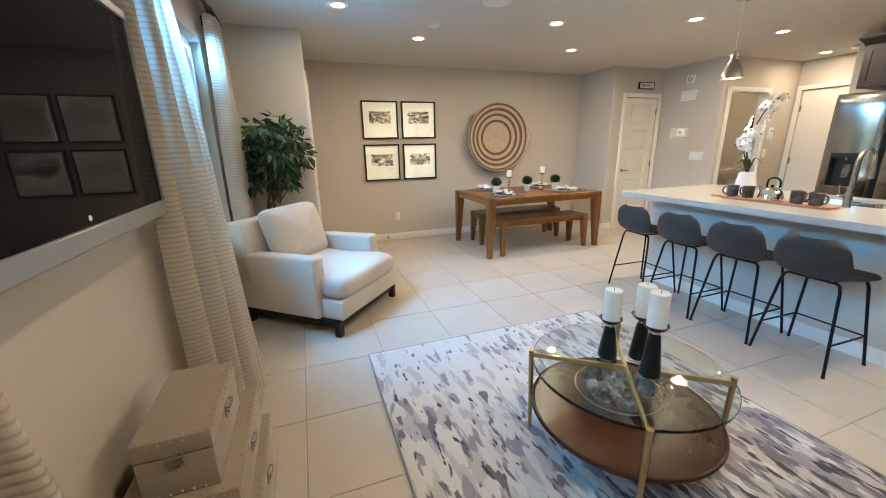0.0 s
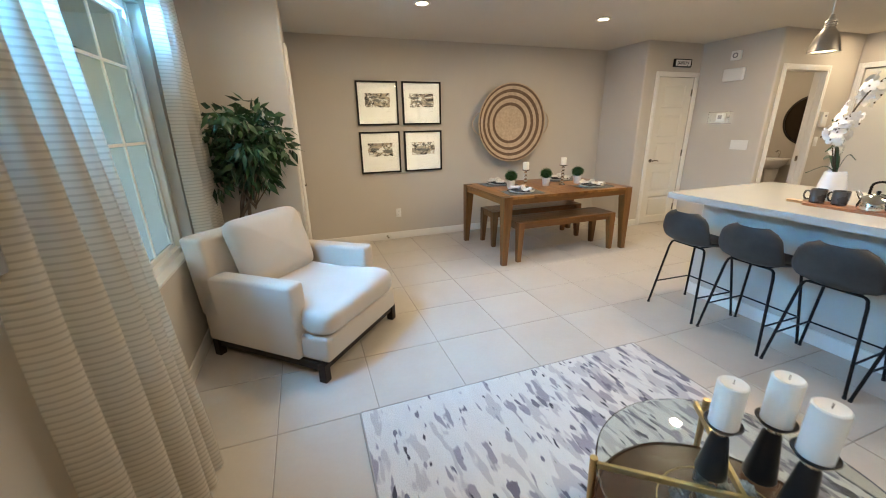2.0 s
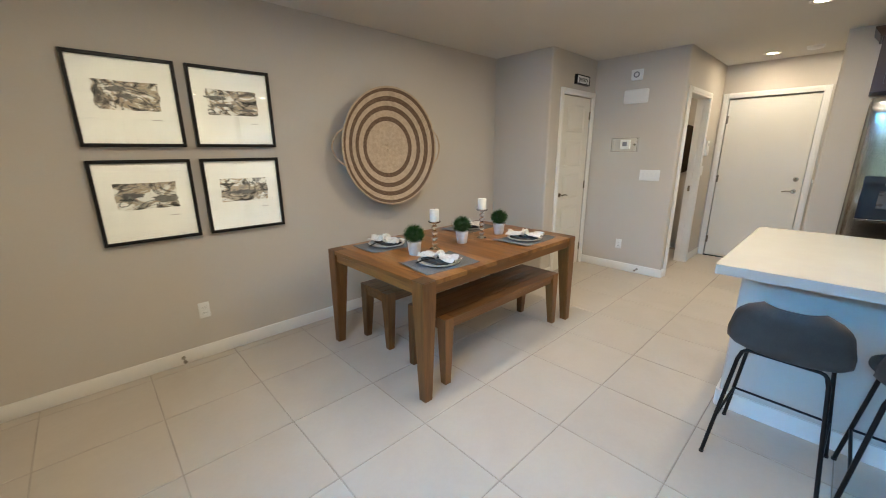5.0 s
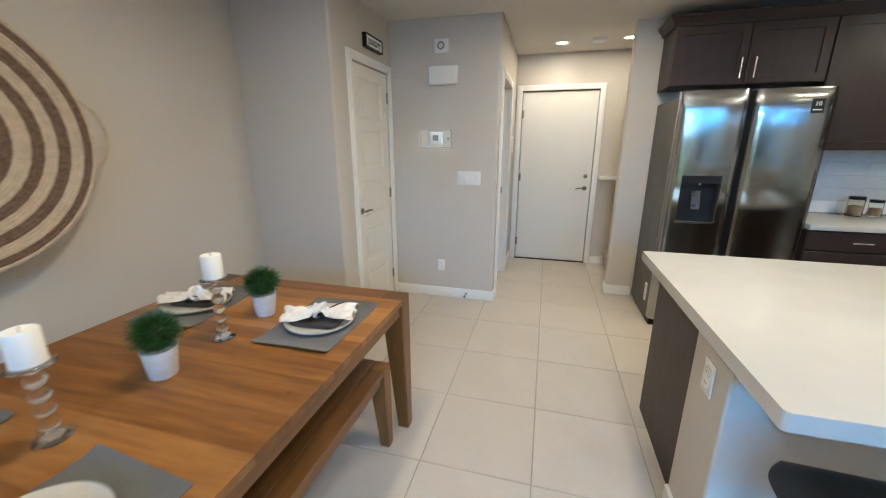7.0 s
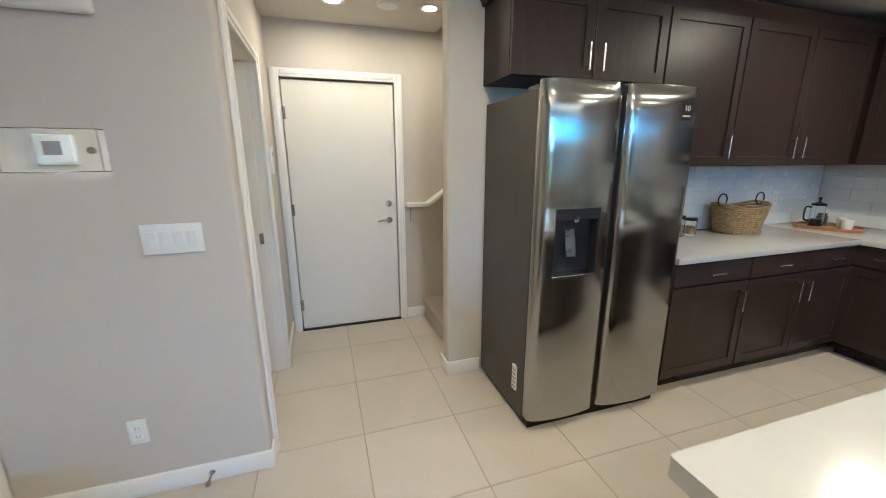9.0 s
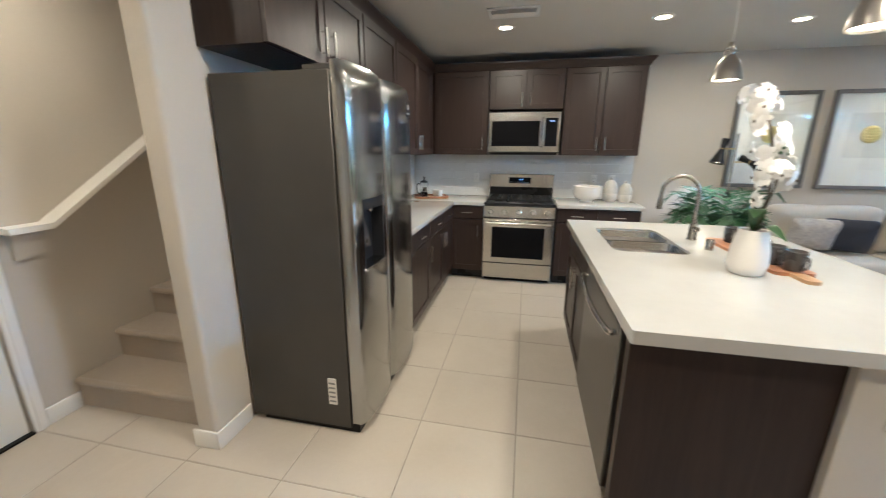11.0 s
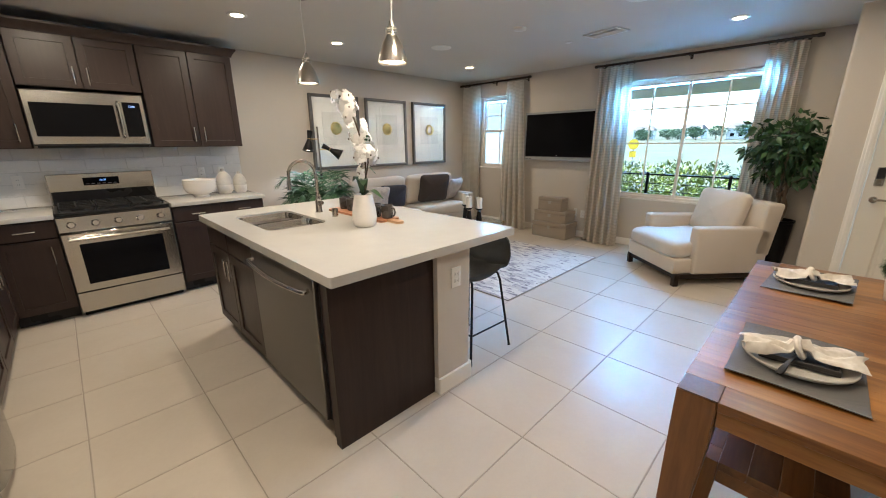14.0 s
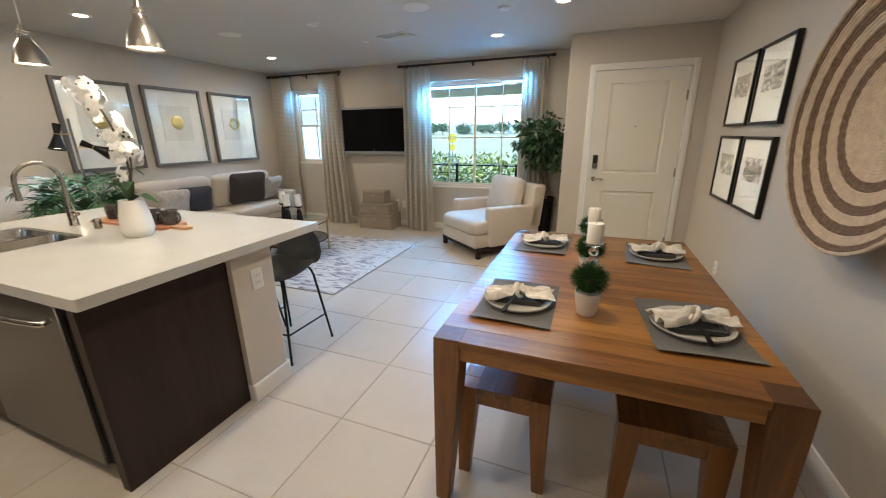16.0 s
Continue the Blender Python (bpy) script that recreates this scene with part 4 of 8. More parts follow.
rnd = random.Random(5)
bm = bmesh.new()
for i in range(34):
    leaf_cloud(bm, (-4.25 - rnd.uniform(0, 0.8), -2.6 + i * 0.24, 0.2 + rnd.uniform(-0.14, 0.14)), (0.5, 0.46, 0.8), 420, 0.11, rnd, shell=0.3)
tagged(part("hedge", bm, HEDGE, None, "loose yellow-green hedge beyond the porch railing"), category="hedge", kind="stuff")
fence = thing("fence", "thin pale metal fence along the road", "fence", -9.5, 0, -0.95)
for i in range(60):
    part("picket", box(-0.015, -14 + i * 0.45, 0, 0.015, -13.97 + i * 0.45, 1.35), PLASTICG, fence)
part("rail", box(-0.02, -14, 1.25, 0.02, 13, 1.3), PLASTICG, fence)
part("rail", box(-0.02, -14, 0.2, 0.02, 13, 0.25), PLASTICG, fence)
sg = thing("road_sign", "round yellow road sign on a thin post", "road sign", -16, -3.2, -0.95)
part("post", rod(bmesh.new(), (0, 0, 0), (0, 0, 2.3), 0.025), PLASTICG, sg)
part("plate", lathe(bmesh.new(), [(0, 0.05), (0.26, 0.05), (0.26, 0.06), (0, 0.06)], 20, (0, 0, 2.2), "x"), YELLOW, sg)
part("plate", box(0.05, -0.16, 1.55, 0.06, 0.16, 1.85), YELLOW, sg)
for i in range(56):
    x, y = -210 - rnd.uniform(0, 25), -190 + i * 5.6 + rnd.uniform(-2, 2)
    z0 = -2.15 + 0.025 * (-x - 60)
    if i % 4 == 1:
        h = thing("far_house", "far pale house with a dark pitched roof", "house", x, y, z0, rnd.uniform(-15, 15), group="houses on the far slope")
        part("wall", box(-4, -5, 0, 4, 5, 4.6), STUCCO, h)
        bm = bmesh.new()
        a = [bm.verts.new(p) for p in ((-4.5, -5.5, 4.6), (4.5, -5.5, 4.6), (4.5, 5.5, 4.6), (-4.5, 5.5, 4.6), (0, -4, 7.2), (0, 4, 7.2))]
        for q in ((0, 1, 4), (1, 2, 5, 4), (2, 3, 5), (3, 0, 4, 5), (3, 2, 1, 0)):
            bm.faces.new([a[k] for k in q])
        part("roof", bm, ROOFT, h)
        for k in (-3, 0, 3):
            part("window", box(4.0, k - 0.7, 1.2, 4.05, k + 0.7, 2.6), BLACKGLASS, h)
    t = thing("far_tree", "round leafy tree on the far slope", "tree", x + 16, y + 4, z0 - 0.4, group="trees on the far slope")
    hh = rnd.uniform(3, 6)
    part("trunk", rod(bmesh.new(), (0, 0, 0), (0.2, 0, hh * 0.6), 0.3, 0.12, 8), BARK, t)
    bm = bmesh.new()
    for k in range(4):
        leaf_cloud(bm, (rnd.uniform(-1, 1), rnd.uniform(-1.4, 1.4), hh * 0.6 + rnd.uniform(0, 1.6)), (2.5, 3.2, 1.8), 120, 1.1, rnd)
    part("crown", bm, FARTREE, t)
for i in range(14):
    t = thing("field_shrub", "low green shrub in the field", "shrub", -24 - rnd.uniform(0, 20), -22 + i * 3.6, -2.15, group="shrubs in the field")
    part("trunk", rod(bmesh.new(), (0, 0, 0), (0, 0, 0.6), 0.08, 0.04, 6), BARK, t)
    bm = bmesh.new()
    leaf_cloud(bm, (0, 0, 0.7), (1.1, 1.2, 0.7), 220, 0.3, rnd)
    part("crown", bm, FARTREE, t)
bm = bmesh.new()
top = [bm.verts.new((-700, y, 18 + 14 * noise.noise(Vector((y * 0.006, 0, 0))))) for y in range(-600, 601, 30)]
low = [bm.verts.new((-560, y, -1)) for y in range(-600, 601, 30)]
for a, b, c, e in zip(low, low[1:], top[1:], top):
    bm.faces.new((a, b, c, e))
structure("backdrop", bm, HILL, "low far hills", "hills")
nb = thing("neighbour_house", "pale house side with horizontal siding boards", "house", -9.0, -9.2, -0.95)
part("wall", box(-2.5, -6.2, 0, -0.03, 6.2, 7.5), STUCCO, nb)
siding = box(-0.029, -6.2, 0.01, 0.0, 6.2, 0.40, 0.004)
me_ = finish("siding_board", siding, STUCCO)
for k in range(18):
    sb = new("siding_board", me_)
    sb.parent, sb.location = nb, (0, 0, 0.41 * k)
part("roof", box(-2.9, -6.6, 7.5, 0.5, 6.6, 7.7), ROOFT, nb)
part("window", box(0.002, 3.6, 3.9, 0.03, 4.8, 5.3), BLACKGLASS, nb)
yf = thing("yard_fence", "white picket fence beside the neighbouring house", "fence", -7.6, 0, -0.95)
for k in range(40):
    part("picket", box(-0.012, -12 + k * 0.23, 0, 0.012, -11.9 + k * 0.23, 1.55), TRIM, yf)
part("rail", box(-0.03, -12.1, 0.35, -0.0125, -2.85, 0.43), TRIM, yf)
part("rail", box(-0.03, -12.1, 1.2, -0.0125, -2.85, 1.28), TRIM, yf)
pch = thing("porch_chair", "dark wicker porch chair outside the window", "chair", -1.15, 1.75, -0.06, 20)
cushion(bm := bmesh.new(), 0.6, 0.6, 0.4, (0, 0, 0.24), seed=3)
part("seat", bm, SLATE, pch)
part("backrest", cushion(bmesh.new(), 0.62, 0.14, 0.5, (-0.0, -0.28, 0.6), (12, 0, 0), seed=4), SLATE, pch)


# ---- living room ----
def curtain(y0, y1, ty0, ty1, folds, seed, lean=0.02):
    """A hanging pleated panel from y0 to y1 at the floor, ty0 to ty1 at the rod; its hem stands out by lean."""
    c = thing("curtain", "ribbed cream curtain panel hanging in folds to the floor", "curtain", XT + 0.11, 0, 0, group="curtain panels")
    bm = bmesh.new()
    nu, nz = folds * 12, 26
    rings = []
    for side in (0, 1):
        grid = []
        for j in range(nz + 1):
            z = 0.012 + (2.37 - 0.012) * j / nz
            k = j / nz
            row = []
            for i in range(nu + 1):
                u = i / nu
                ph = 2 * math.pi * folds * u + 0.5 * math.sin(3.1 * u + seed)
                amp = 0.052 - 0.024 * k ** 2
                a, b = y0 + (ty0 - y0) * k, y1 + (ty1 - y1) * k
                x = lean * (1 - k) ** 0.8 * min(1.0, 2.4 * u) - 0.03 * max(0.0, 1 - 4 * u) + amp * math.sin(ph + 0.5 * math.sin(2.2 * (1 - k) + seed)) + 0.012 * noise.noise(Vector((u * 4, z * 1.2, seed)))
                y = a + (b - a) * (u + 0.016 * math.sin(2 * ph + seed)) + 0.012 * noise.noise(Vector((u * 3, z * 1.4, seed + 9)))
                row.append(bm.verts.new((x + 0.004 * side, y, z)))
            grid.append(row)
        rings.append(grid)
        for j in range(nz):
            for i in range(nu):
                bm.faces.new((grid[j][i], grid[j][i + 1], grid[j + 1][i + 1], grid[j + 1][i]))
    f, g = rings
    for j in range(nz):
        for i in (0, nu):
            bm.faces.new((f[j][i], f[j + 1][i], g[j + 1][i], g[j][i]))
    for i in range(nu):
        for j in (0, nz):
            bm.faces.new((f[j][i], f[j][i + 1], g[j][i + 1], g[j][i]))
    part("cloth", bm, CURTAIN, c, angle=80)
    for i in range(folds + 1):
        y = ty0 + (ty1 - ty0) * i / folds
        part("ring", tube(bmesh.new(), [(0.021 * math.cos(a), y, 2.398 + 0.021 * math.sin(a)) for a in [k * math.pi / 6 for k in range(12)]], 0.003, 6, True), BRONZE, c)


def curtain_rod(y0, y1):
    r = thing("curtain_rod", "dark bronze curtain rod on wall brackets", "curtain rod", XT + 0.11, 0, 2.4, group="curtain rods")
    part("rod", rod(bmesh.new(), (0, y0, 0), (0, y1, 0), 0.014, n=14), BRONZE, r)
    for y, s in ((y0, -1), (y1, 1)):
        part("finial", lathe(bmesh.new(), [(0, 0.0), (0.019, 0.0), (0.021, s * 0.01), (0.019, s * 0.045), (0.012, s * 0.05), (0, s * 0.05)], 16, (0, y, 0), "y"), BRONZE, r)
    for y in (y0 + 0.06, (y0 + y1) / 2, y1 - 0.06):
        bm = box(-0.109, y - 0.014, -0.045, -0.1, y + 0.014, 0.03, 0.002)
        rod(bm, (-0.105, y, -0.02), (0, y, -0.02), 0.006)
        part("bracket", bm, BRONZE, r)


curtain_rod(-0.78, 0.6)
curtain_rod(1.7, 3.84)
curtain(-0.78, -0.36, -0.76, -0.36, 5, 1.0)
curtain(0.13, 0.71, 0.2, 0.52, 5, 2.0, 0.1)
curtain(1.70, 2.22, 1.72, 2.16, 5, 3.0, 0.125)
curtain(3.44, 3.84, 3.48, 3.8, 5, 4.0)

tv = thing("television", "wall-mounted flat television with silver frame, switched off", "television", XT, 0, 0)
part("back_mount", box(0.0, 0.8, 1.3, 0.03, 1.5, 1.75), DARKP, tv)
bm = bmesh.new()
y0, y1, z0, z1 = 0.585, 1.735, 1.15, 1.87
for a, b, c, e in ((y0, y0 + 0.022, z0, z1), (y1 - 0.022, y1, z0, z1), (y0 + 0.022, y1 - 0.022, z1 - 0.03, z1), (y0 + 0.022, y1 - 0.022, z0, z0 + 0.055)):
    bx(bm, 0.03, a, c, 0.11, b, e, 0.004)
bx(bm, 0.03, y0 + 0.022, z0 + 0.055, 0.08, y1 - 0.022, z1 - 0.03)
part("frame", bm, TVSILVER, tv, "silver frame")
part("screen", box(0.081, y0 + 0.022, z0 + 0.055, 0.1, y1 - 0.022, z1 - 0.03), BLACKGLASS, tv, "glossy black screen")
part("badge", lathe(bmesh.new(), [(0, 0.1005), (0.008, 0.1005), (0.008, 0.1015), (0, 0.1015)], 12, (0, (y0 + y1) / 2, z0 + 0.075), "x"), PLASTICW, tv)
for i in range(4):
    part("button", box(0.11, y0 + 0.05 + i * 0.025, z0 + 0.02, 0.113, y0 + 0.06 + i * 0.025, z0 + 0.03), DARKP, tv)


def trunk(x0, y0, z0, x1, y1, z1, group="stacked trunks"):
    t = thing("storage_trunk", "taupe canvas storage trunk with nickel studs and latches, in a stack", "trunk", x0, y0, z0, group=group)
    w, d, h = x1 - x0, y1 - y0, z1 - z0
    lid = min(0.06, h * 0.3)
    part("body", box(0.002, 0.002, 0, w - 0.002, d - 0.002, h - lid - 0.002, 0.006, 2), TRUNKC, t)
    part("lid", box(0, 0, h - lid, w, d, h, 0.006, 2), TRUNKC, t)
    bm = bmesh.new()
    pts = []
    ny, nx = max(3, int(d / 0.032)), max(3, int(w / 0.032))
    for i in range(ny + 1):
        y = 0.012 + (d - 0.024) * i / ny
        pts += [((0.012, y, h), (0, 0, 1)), ((w - 0.012, y, h), (0, 0, 1)), ((w, y, h - 0.014), (1, 0, 0)), ((w, y, 0.012), (1, 0, 0))]
    for i in range(1, nx):
        x = 0.012 + (w - 0.024) * i / nx
        pts += [((x, 0.012, h), (0, 0, 1)), ((x, d - 0.012, h), (0, 0, 1)), ((x, 0, h - 0.014), (0, -1, 0)), ((x, 0, 0.012), (0, -1, 0))]
    for p, nrm in pts:
        rod(bm, Vector(p) - Vector(nrm) * 0.001, Vector(p) + Vector(nrm) * 0.003, 0.0048, 0.002, 6)
    tagged(part("stud", bm, STUD, t, "rows of nickel studs"), kind="stuff")
    for place, turn in (((w, d / 2, h - lid), 90), ((w / 2, 0, h - lid), 0)):
        bm = box(-0.024, -0.004, -0.035, 0.024, 0.0, 0.012, 0.002)
        tube(bm, smooth_path([(-0.026, -0.004, 0.006), (-0.024, -0.018, 0.008), (0.024, -0.018, 0.008), (0.026, -0.004, 0.006)], 4), 0.0035, 8)
        rod(bm, (-0.012, -0.007, -0.02), (0.012, -0.007, -0.02), 0.004)
        part("latch", shift(bm, m=pose(*place, 0, 0, turn)), STUD, t, "nickel latch")
    return t


trunk(-0.17, 0.98, 0.0, 0.185, 1.56, 0.235)
trunk(-0.165, 0.99, 0.235, 0.155, 1.52, 0.405)
trunk(-0.1, 1.02, 0.405, 0.105, 1.42, 0.605)

# rug
rg = thing("area_rug", "cream rug with grey, violet and black brush-stroke marks", "rug", 1.67, 1.03, 0.0)
bm = bmesh.new()
n = 40
hx, hy = 0.94, 1.235
gridv = []
for i in range(n + 1):
    row = []
    for j in range(n + 1):
        x, y = -hx + 2 * hx * i / n, -hy + 2 * hy * j / n
        x += 0.004 * noise.noise(Vector((y * 3, 0, 0))) * (1 if i in (0, n) else 0)
        y += 0.004 * noise.noise(Vector((x * 3, 7, 0))) * (1 if j in (0, n) else 0)
        row.append(bm.verts.new((x, y, 0.0115 + 0.0012 * noise.noise(Vector((x * 2, y * 2, 3))))))
    gridv.append(row)
for i in range(n):
    for j in range(n):
        bm.faces.new((gridv[i][j], gridv[i + 1][j], gridv[i + 1][j + 1], gridv[i][j + 1]))
part("woven_face", bm, RUG, rg, angle=80)
part("backing", box(-hx, -hy, 0.0, hx, hy, 0.0095), RUGE, rg)
bm = bmesh.new()
loop = rounded(-hx, -hy, hx, hy, (0.01,) * 4, 3)
tube(bm, [(x, y, 0.007) for x, y in loop], 0.0065, 8, True)
part("binding", bm, RUGE, rg, "grey bound edge")

# coffee table
CT = (1.70, 1.03)
ct = thing("coffee_table", "round glass coffee table with brass legs and walnut shelf", "coffee table", CT[0], CT[1], 0.012)
part("glass_top", lathe(bmesh.new(), [(0, 0.412), (0.403, 0.412), (0.408, 0.415), (0.408, 0.421), (0.403, 0.424), (0, 0.424)], 72), TINTED, ct, "clear round glass top", 20).visible_shadow = False
part("shelf", lathe(bmesh.new(), [(0, 0.185), (0.385, 0.185), (0.4, 0.19), (0.405, 0.2), (0.4, 0.208), (0.392, 0.21), (0.388, 0.205), (0, 0.205)], 72), WALNUT, ct, "round walnut shelf", 20)
for a in (142, 235, 324, 50):
    c, s = math.cos(radians(a)), math.sin(radians(a))
    part("leg", rod(bmesh.new(), (0.405 * c, 0.405 * s, 0), (0.413 * c, 0.413 * s, 0.43), 0.009, 0.013, 14), BRASS, ct, "tapered brass leg")
for a, z in ((142, 0.4), (235, 0.4)):
    c, s = math.cos(radians(a)), math.sin(radians(a))
    bm = box(-0.41, -0.007, -0.011, 0.41, 0.007, 0.011, 0.002)
    part("crossbar", shift(bm, m=pose(0, 0, z - (0.0 if a == 142 else 0.0005), 0, 0, a)), BRASS, ct, "flat brass crossbar")


def pillar_holder(x, y, z, hh, ch, r=0.038):
    h = thing("candle_holder", "black turned wood candle holder on the glass table", "candle holder", x, y, z, group="black candle holders")
    part("base", lathe(bmesh.new(), [(0, 0), (0.041, 0), (0.043, 0.006), (0.04, 0.03), (0.024, hh - 0.045), (0.019, hh - 0.032), (0, hh - 0.032)], 32), BLKWOOD, h)
    part("collar", lathe(bmesh.new(), [(0, hh - 0.032), (0.02, hh - 0.032), (0.021, hh - 0.027), (0.02, hh - 0.022), (0, hh - 0.022)], 28), CHROME, h, "thin silver collar")
    part("cup", lathe(bmesh.new(), [(0, hh - 0.022), (0.02, hh - 0.022), (0.038, hh - 0.01), (0.05, hh + 0.006), (0.048, hh + 0.008), (0.034, hh - 0.002), (0, hh - 0.002)], 32), BLKWOOD, h)
    c = thing("candle", "white pillar candle on a black holder", "candle", x, y, z + hh - 0.002, group="white pillar candles")
    part("wax", lathe(bmesh.new(), [(0, 0), (r, 0), (r, ch - 0.004), (r - 0.004, ch), (r * 0.7, ch - 0.003), (0, ch - 0.006)], 28), WAX, c)
    part("wick", rod(bmesh.new(), (0, 0, ch - 0.008), (0.002, 0, ch + 0.008), 0.0012, n=6), WICK, c)


ZT = 0.012 + 0.4245
pillar_holder(1.675, 1.12, ZT, 0.185, 0.145)
pillar_holder(1.735, 0.94, ZT, 0.225, 0.15)
pillar_holder(1.80, 1.06, ZT, 0.205, 0.15)
bw = thing("decor_bowl", "shallow clear glass bowl of silvered pine cones", "bowl", 1.70, 1.06, 0.2225)
part("bowl", lathe(bmesh.new(), [(0, 0), (0.07, 0), (0.135, 0.025), (0.185, 0.065), (0.19, 0.068), (0.187, 0.071), (0.133, 0.032), (0.07, 0.006), (0, 0.006)], 40), CRYSTAL, bw)
part("rim", tube(bmesh.new(), [(0.188 * math.cos(k * math.pi / 20), 0.188 * math.sin(k * math.pi / 20), 0.07) for k in range(40)], 0.0022, 6, True), BRASS, bw, "thin gold rim")
rnd = random.Random(11)


def pinecone(rnd, s):
    bm = bmesh.new()
    rod(bm, (0, 0, -s * 0.8), (0, 0, s * 0.8), s * 0.3, s * 0.15, 8)
    for k in range(60):
        t = k / 60
        a, z = k * 2.4, (-0.8 + 1.7 * t) * s
        r = s * math.sin(math.pi * (0.12 + 0.8 * t)) * 0.85
        d = Vector((math.cos(a), math.sin(a), 0.45))
        q = Vector((math.cos(a) * r * 0.3, math.sin(a) * r * 0.3, z))
        sd = Vector((-math.sin(a), math.cos(a), 0)) * s * 0.19
        vs = [bm.verts.new(p) for p in (q - sd * 0.4, q + sd * 0.4, q + d * r * 0.75 + sd, q + d * r * 0.95, q + d * r * 0.75 - sd)]
        bm.faces.new(vs)
    return bm


cone_me = finish("pinecone", pinecone(rnd, 0.032), PINE)
for k in range(34):
    a, r = rnd.uniform(0, 6.28), 0.135 * math.sqrt(rnd.random())
    o = new("pinecone", cone_me)
    o.parent = bw
    z = 0.034 + 0.018 * (r / 0.1) + (0.03 if k > 13 else 0)
    o.matrix_basis = pose(r * math.cos(a), r * math.sin(a), z, rnd.uniform(0, 180), rnd.uniform(0, 180), rnd.uniform(0, 360)) @ Matrix.Scale(rnd.uniform(0.75, 1.15), 4)

# armchair: faces local -y
ac = thing("armchair", "cream linen armchair with loose cushions and dark wood base", "armchair", 0.50, 3.24, 0.0, 49)
hw, fd, bd = 0.455, -0.50, 0.47
for x in (-0.415, 0.415):
    for y in (fd + 0.045, bd - 0.05):
        part("leg", box(x - 0.026, y - 0.026, 0, x + 0.026, y + 0.026, 0.125, 0.003), ESPLEG, ac, "square dark wood leg")
bm = bmesh.new()
for a, b, c, e in ((-0.39, fd + 0.03, 0.39, fd + 0.06), (-0.39, bd - 0.06, 0.39, bd - 0.03), (-0.43, fd + 0.07, -0.4, bd - 0.08), (0.4, fd + 0.07, 0.43, bd - 0.08)):
    bx(bm, a, b, 0.075, c, e, 0.125, 0.003)
part("plinth_rail", bm, ESPLEG, ac, "dark wood stretcher")
bm = box(-0.324, fd + 0.19, 0.125, 0.324, bd, 0.30, 0.01, 2)
bx(bm, -0.415, fd, 0.125, 0.415, fd + 0.3, 0.285, 0.022, 3)
part("seat_frame", bm, LINEN, ac)
for s in (-1, 1):
    x0, x1 = sorted((s * hw, s * 0.325))
    bm = bmesh.new()
    bx(bm, x0, fd + 0.19, 0.125, x1, bd - 0.02, 0.6, 0.026, 3)
    for v in bm.verts:
        if v.co.z > 0.5:
            v.co.z += -0.02 * (v.co.y - fd) / 0.9 + 0.012
    part("armrest", bm, LINEN, ac)
bm = box(-hw, bd - 0.19, 0.3, hw, bd, 0.83, 0.03, 3)
for v in bm.verts:
    k = max(0, (v.co.z - 0.3) / 0.53)
    v.co.y += 0.07 * k
    v.co.z += 0.02 * (1 - (v.co.x / hw) ** 2) * k
part("backrest", bm, LINEN, ac)
bm = cushion(bmesh.new(), 0.655, 0.80, 0.185, (0, fd + 0.375, 0.375), (2, 0, 0), 0.22, 20, seed=2)
for v in bm.verts:
    if v.co.y < fd + 0.185:
        v.co.x *= 1.27
part("seat_cushion", bm, LINEN, ac, "plump T-shaped seat cushion", angle=75)
bc = part("back_cushion", cushion(bmesh.new(), 0.64, 0.50, 0.21, (0, bd - 0.235, 0.68), (74, 0, 0), 0.3, 20, seed=5, pinch=0.35), LINEN, ac, "plump loose back cushion", angle=75)

# ficus in a tall pot
fx = thing("ficus_tree", "leafy potted ficus tree behind the armchair", "potted tree", 0.10, 3.88, 0.0)
part("pot", lathe(bmesh.new(), [(0, 0), (0.085, 0), (0.09, 0.01), (0.125, 0.6), (0.135, 0.61), (0.135, 0.63), (0.12, 0.63), (0.115, 0.56), (0, 0.56)], 32), IRON, fx, "tall black tapered pot")
rnd = random.Random(21)
bm = bmesh.new()
tips = []
for k in range(3):
    a = k * 2.1
    tube(bm, smooth_path([(0.03 * math.cos(a), 0.03 * math.sin(a), 0.55), (0.04 * math.cos(a + 2), 0.03 * math.sin(a + 2), 0.78), (0.06 + 0.04 * math.cos(a + 4), -0.03 + 0.04 * math.sin(a + 4), 1.0), (0.12 + 0.07 * math.cos(a + 5), -0.06 + 0.07 * math.sin(a + 5), 1.3)], 5), [0.018] * 6 + [0.014] * 5 + [0.008] * 5, 8)
for k in range(22):
    a, z = rnd.uniform(0, 6.28), rnd.uniform(0.95, 1.35)
    r = rnd.uniform(0.15, 0.27)
    e = (0.12 + r * math.cos(a), -0.06 + r * math.sin(a), z + rnd.uniform(0.05, 0.35))
    tube(bm, smooth_path([(0.1, -0.05, z - 0.1), (0.11 + r * 0.5 * math.cos(a), -0.05 + r * 0.5 * math.sin(a), z + 0.08), e], 3), [0.006, 0.005, 0.005, 0.004, 0.003, 0.003, 0.002], 5)
    tips.append(e)
part("trunk", bm, BARK, fx, "twisted brown stems")
bm = bmesh.new()
leaf_cloud(bm, (0.13, -0.07, 1.36), (0.27, 0.27, 0.37), 430, 0.105, rnd, 0.8, 0.35)
for e in tips:
    leaf_cloud(bm, e, (0.1, 0.1, 0.09), 26, 0.1, rnd, 0.9, 0.1)
part("crown", bm, FICUS, fx, "dense glossy green leaves")

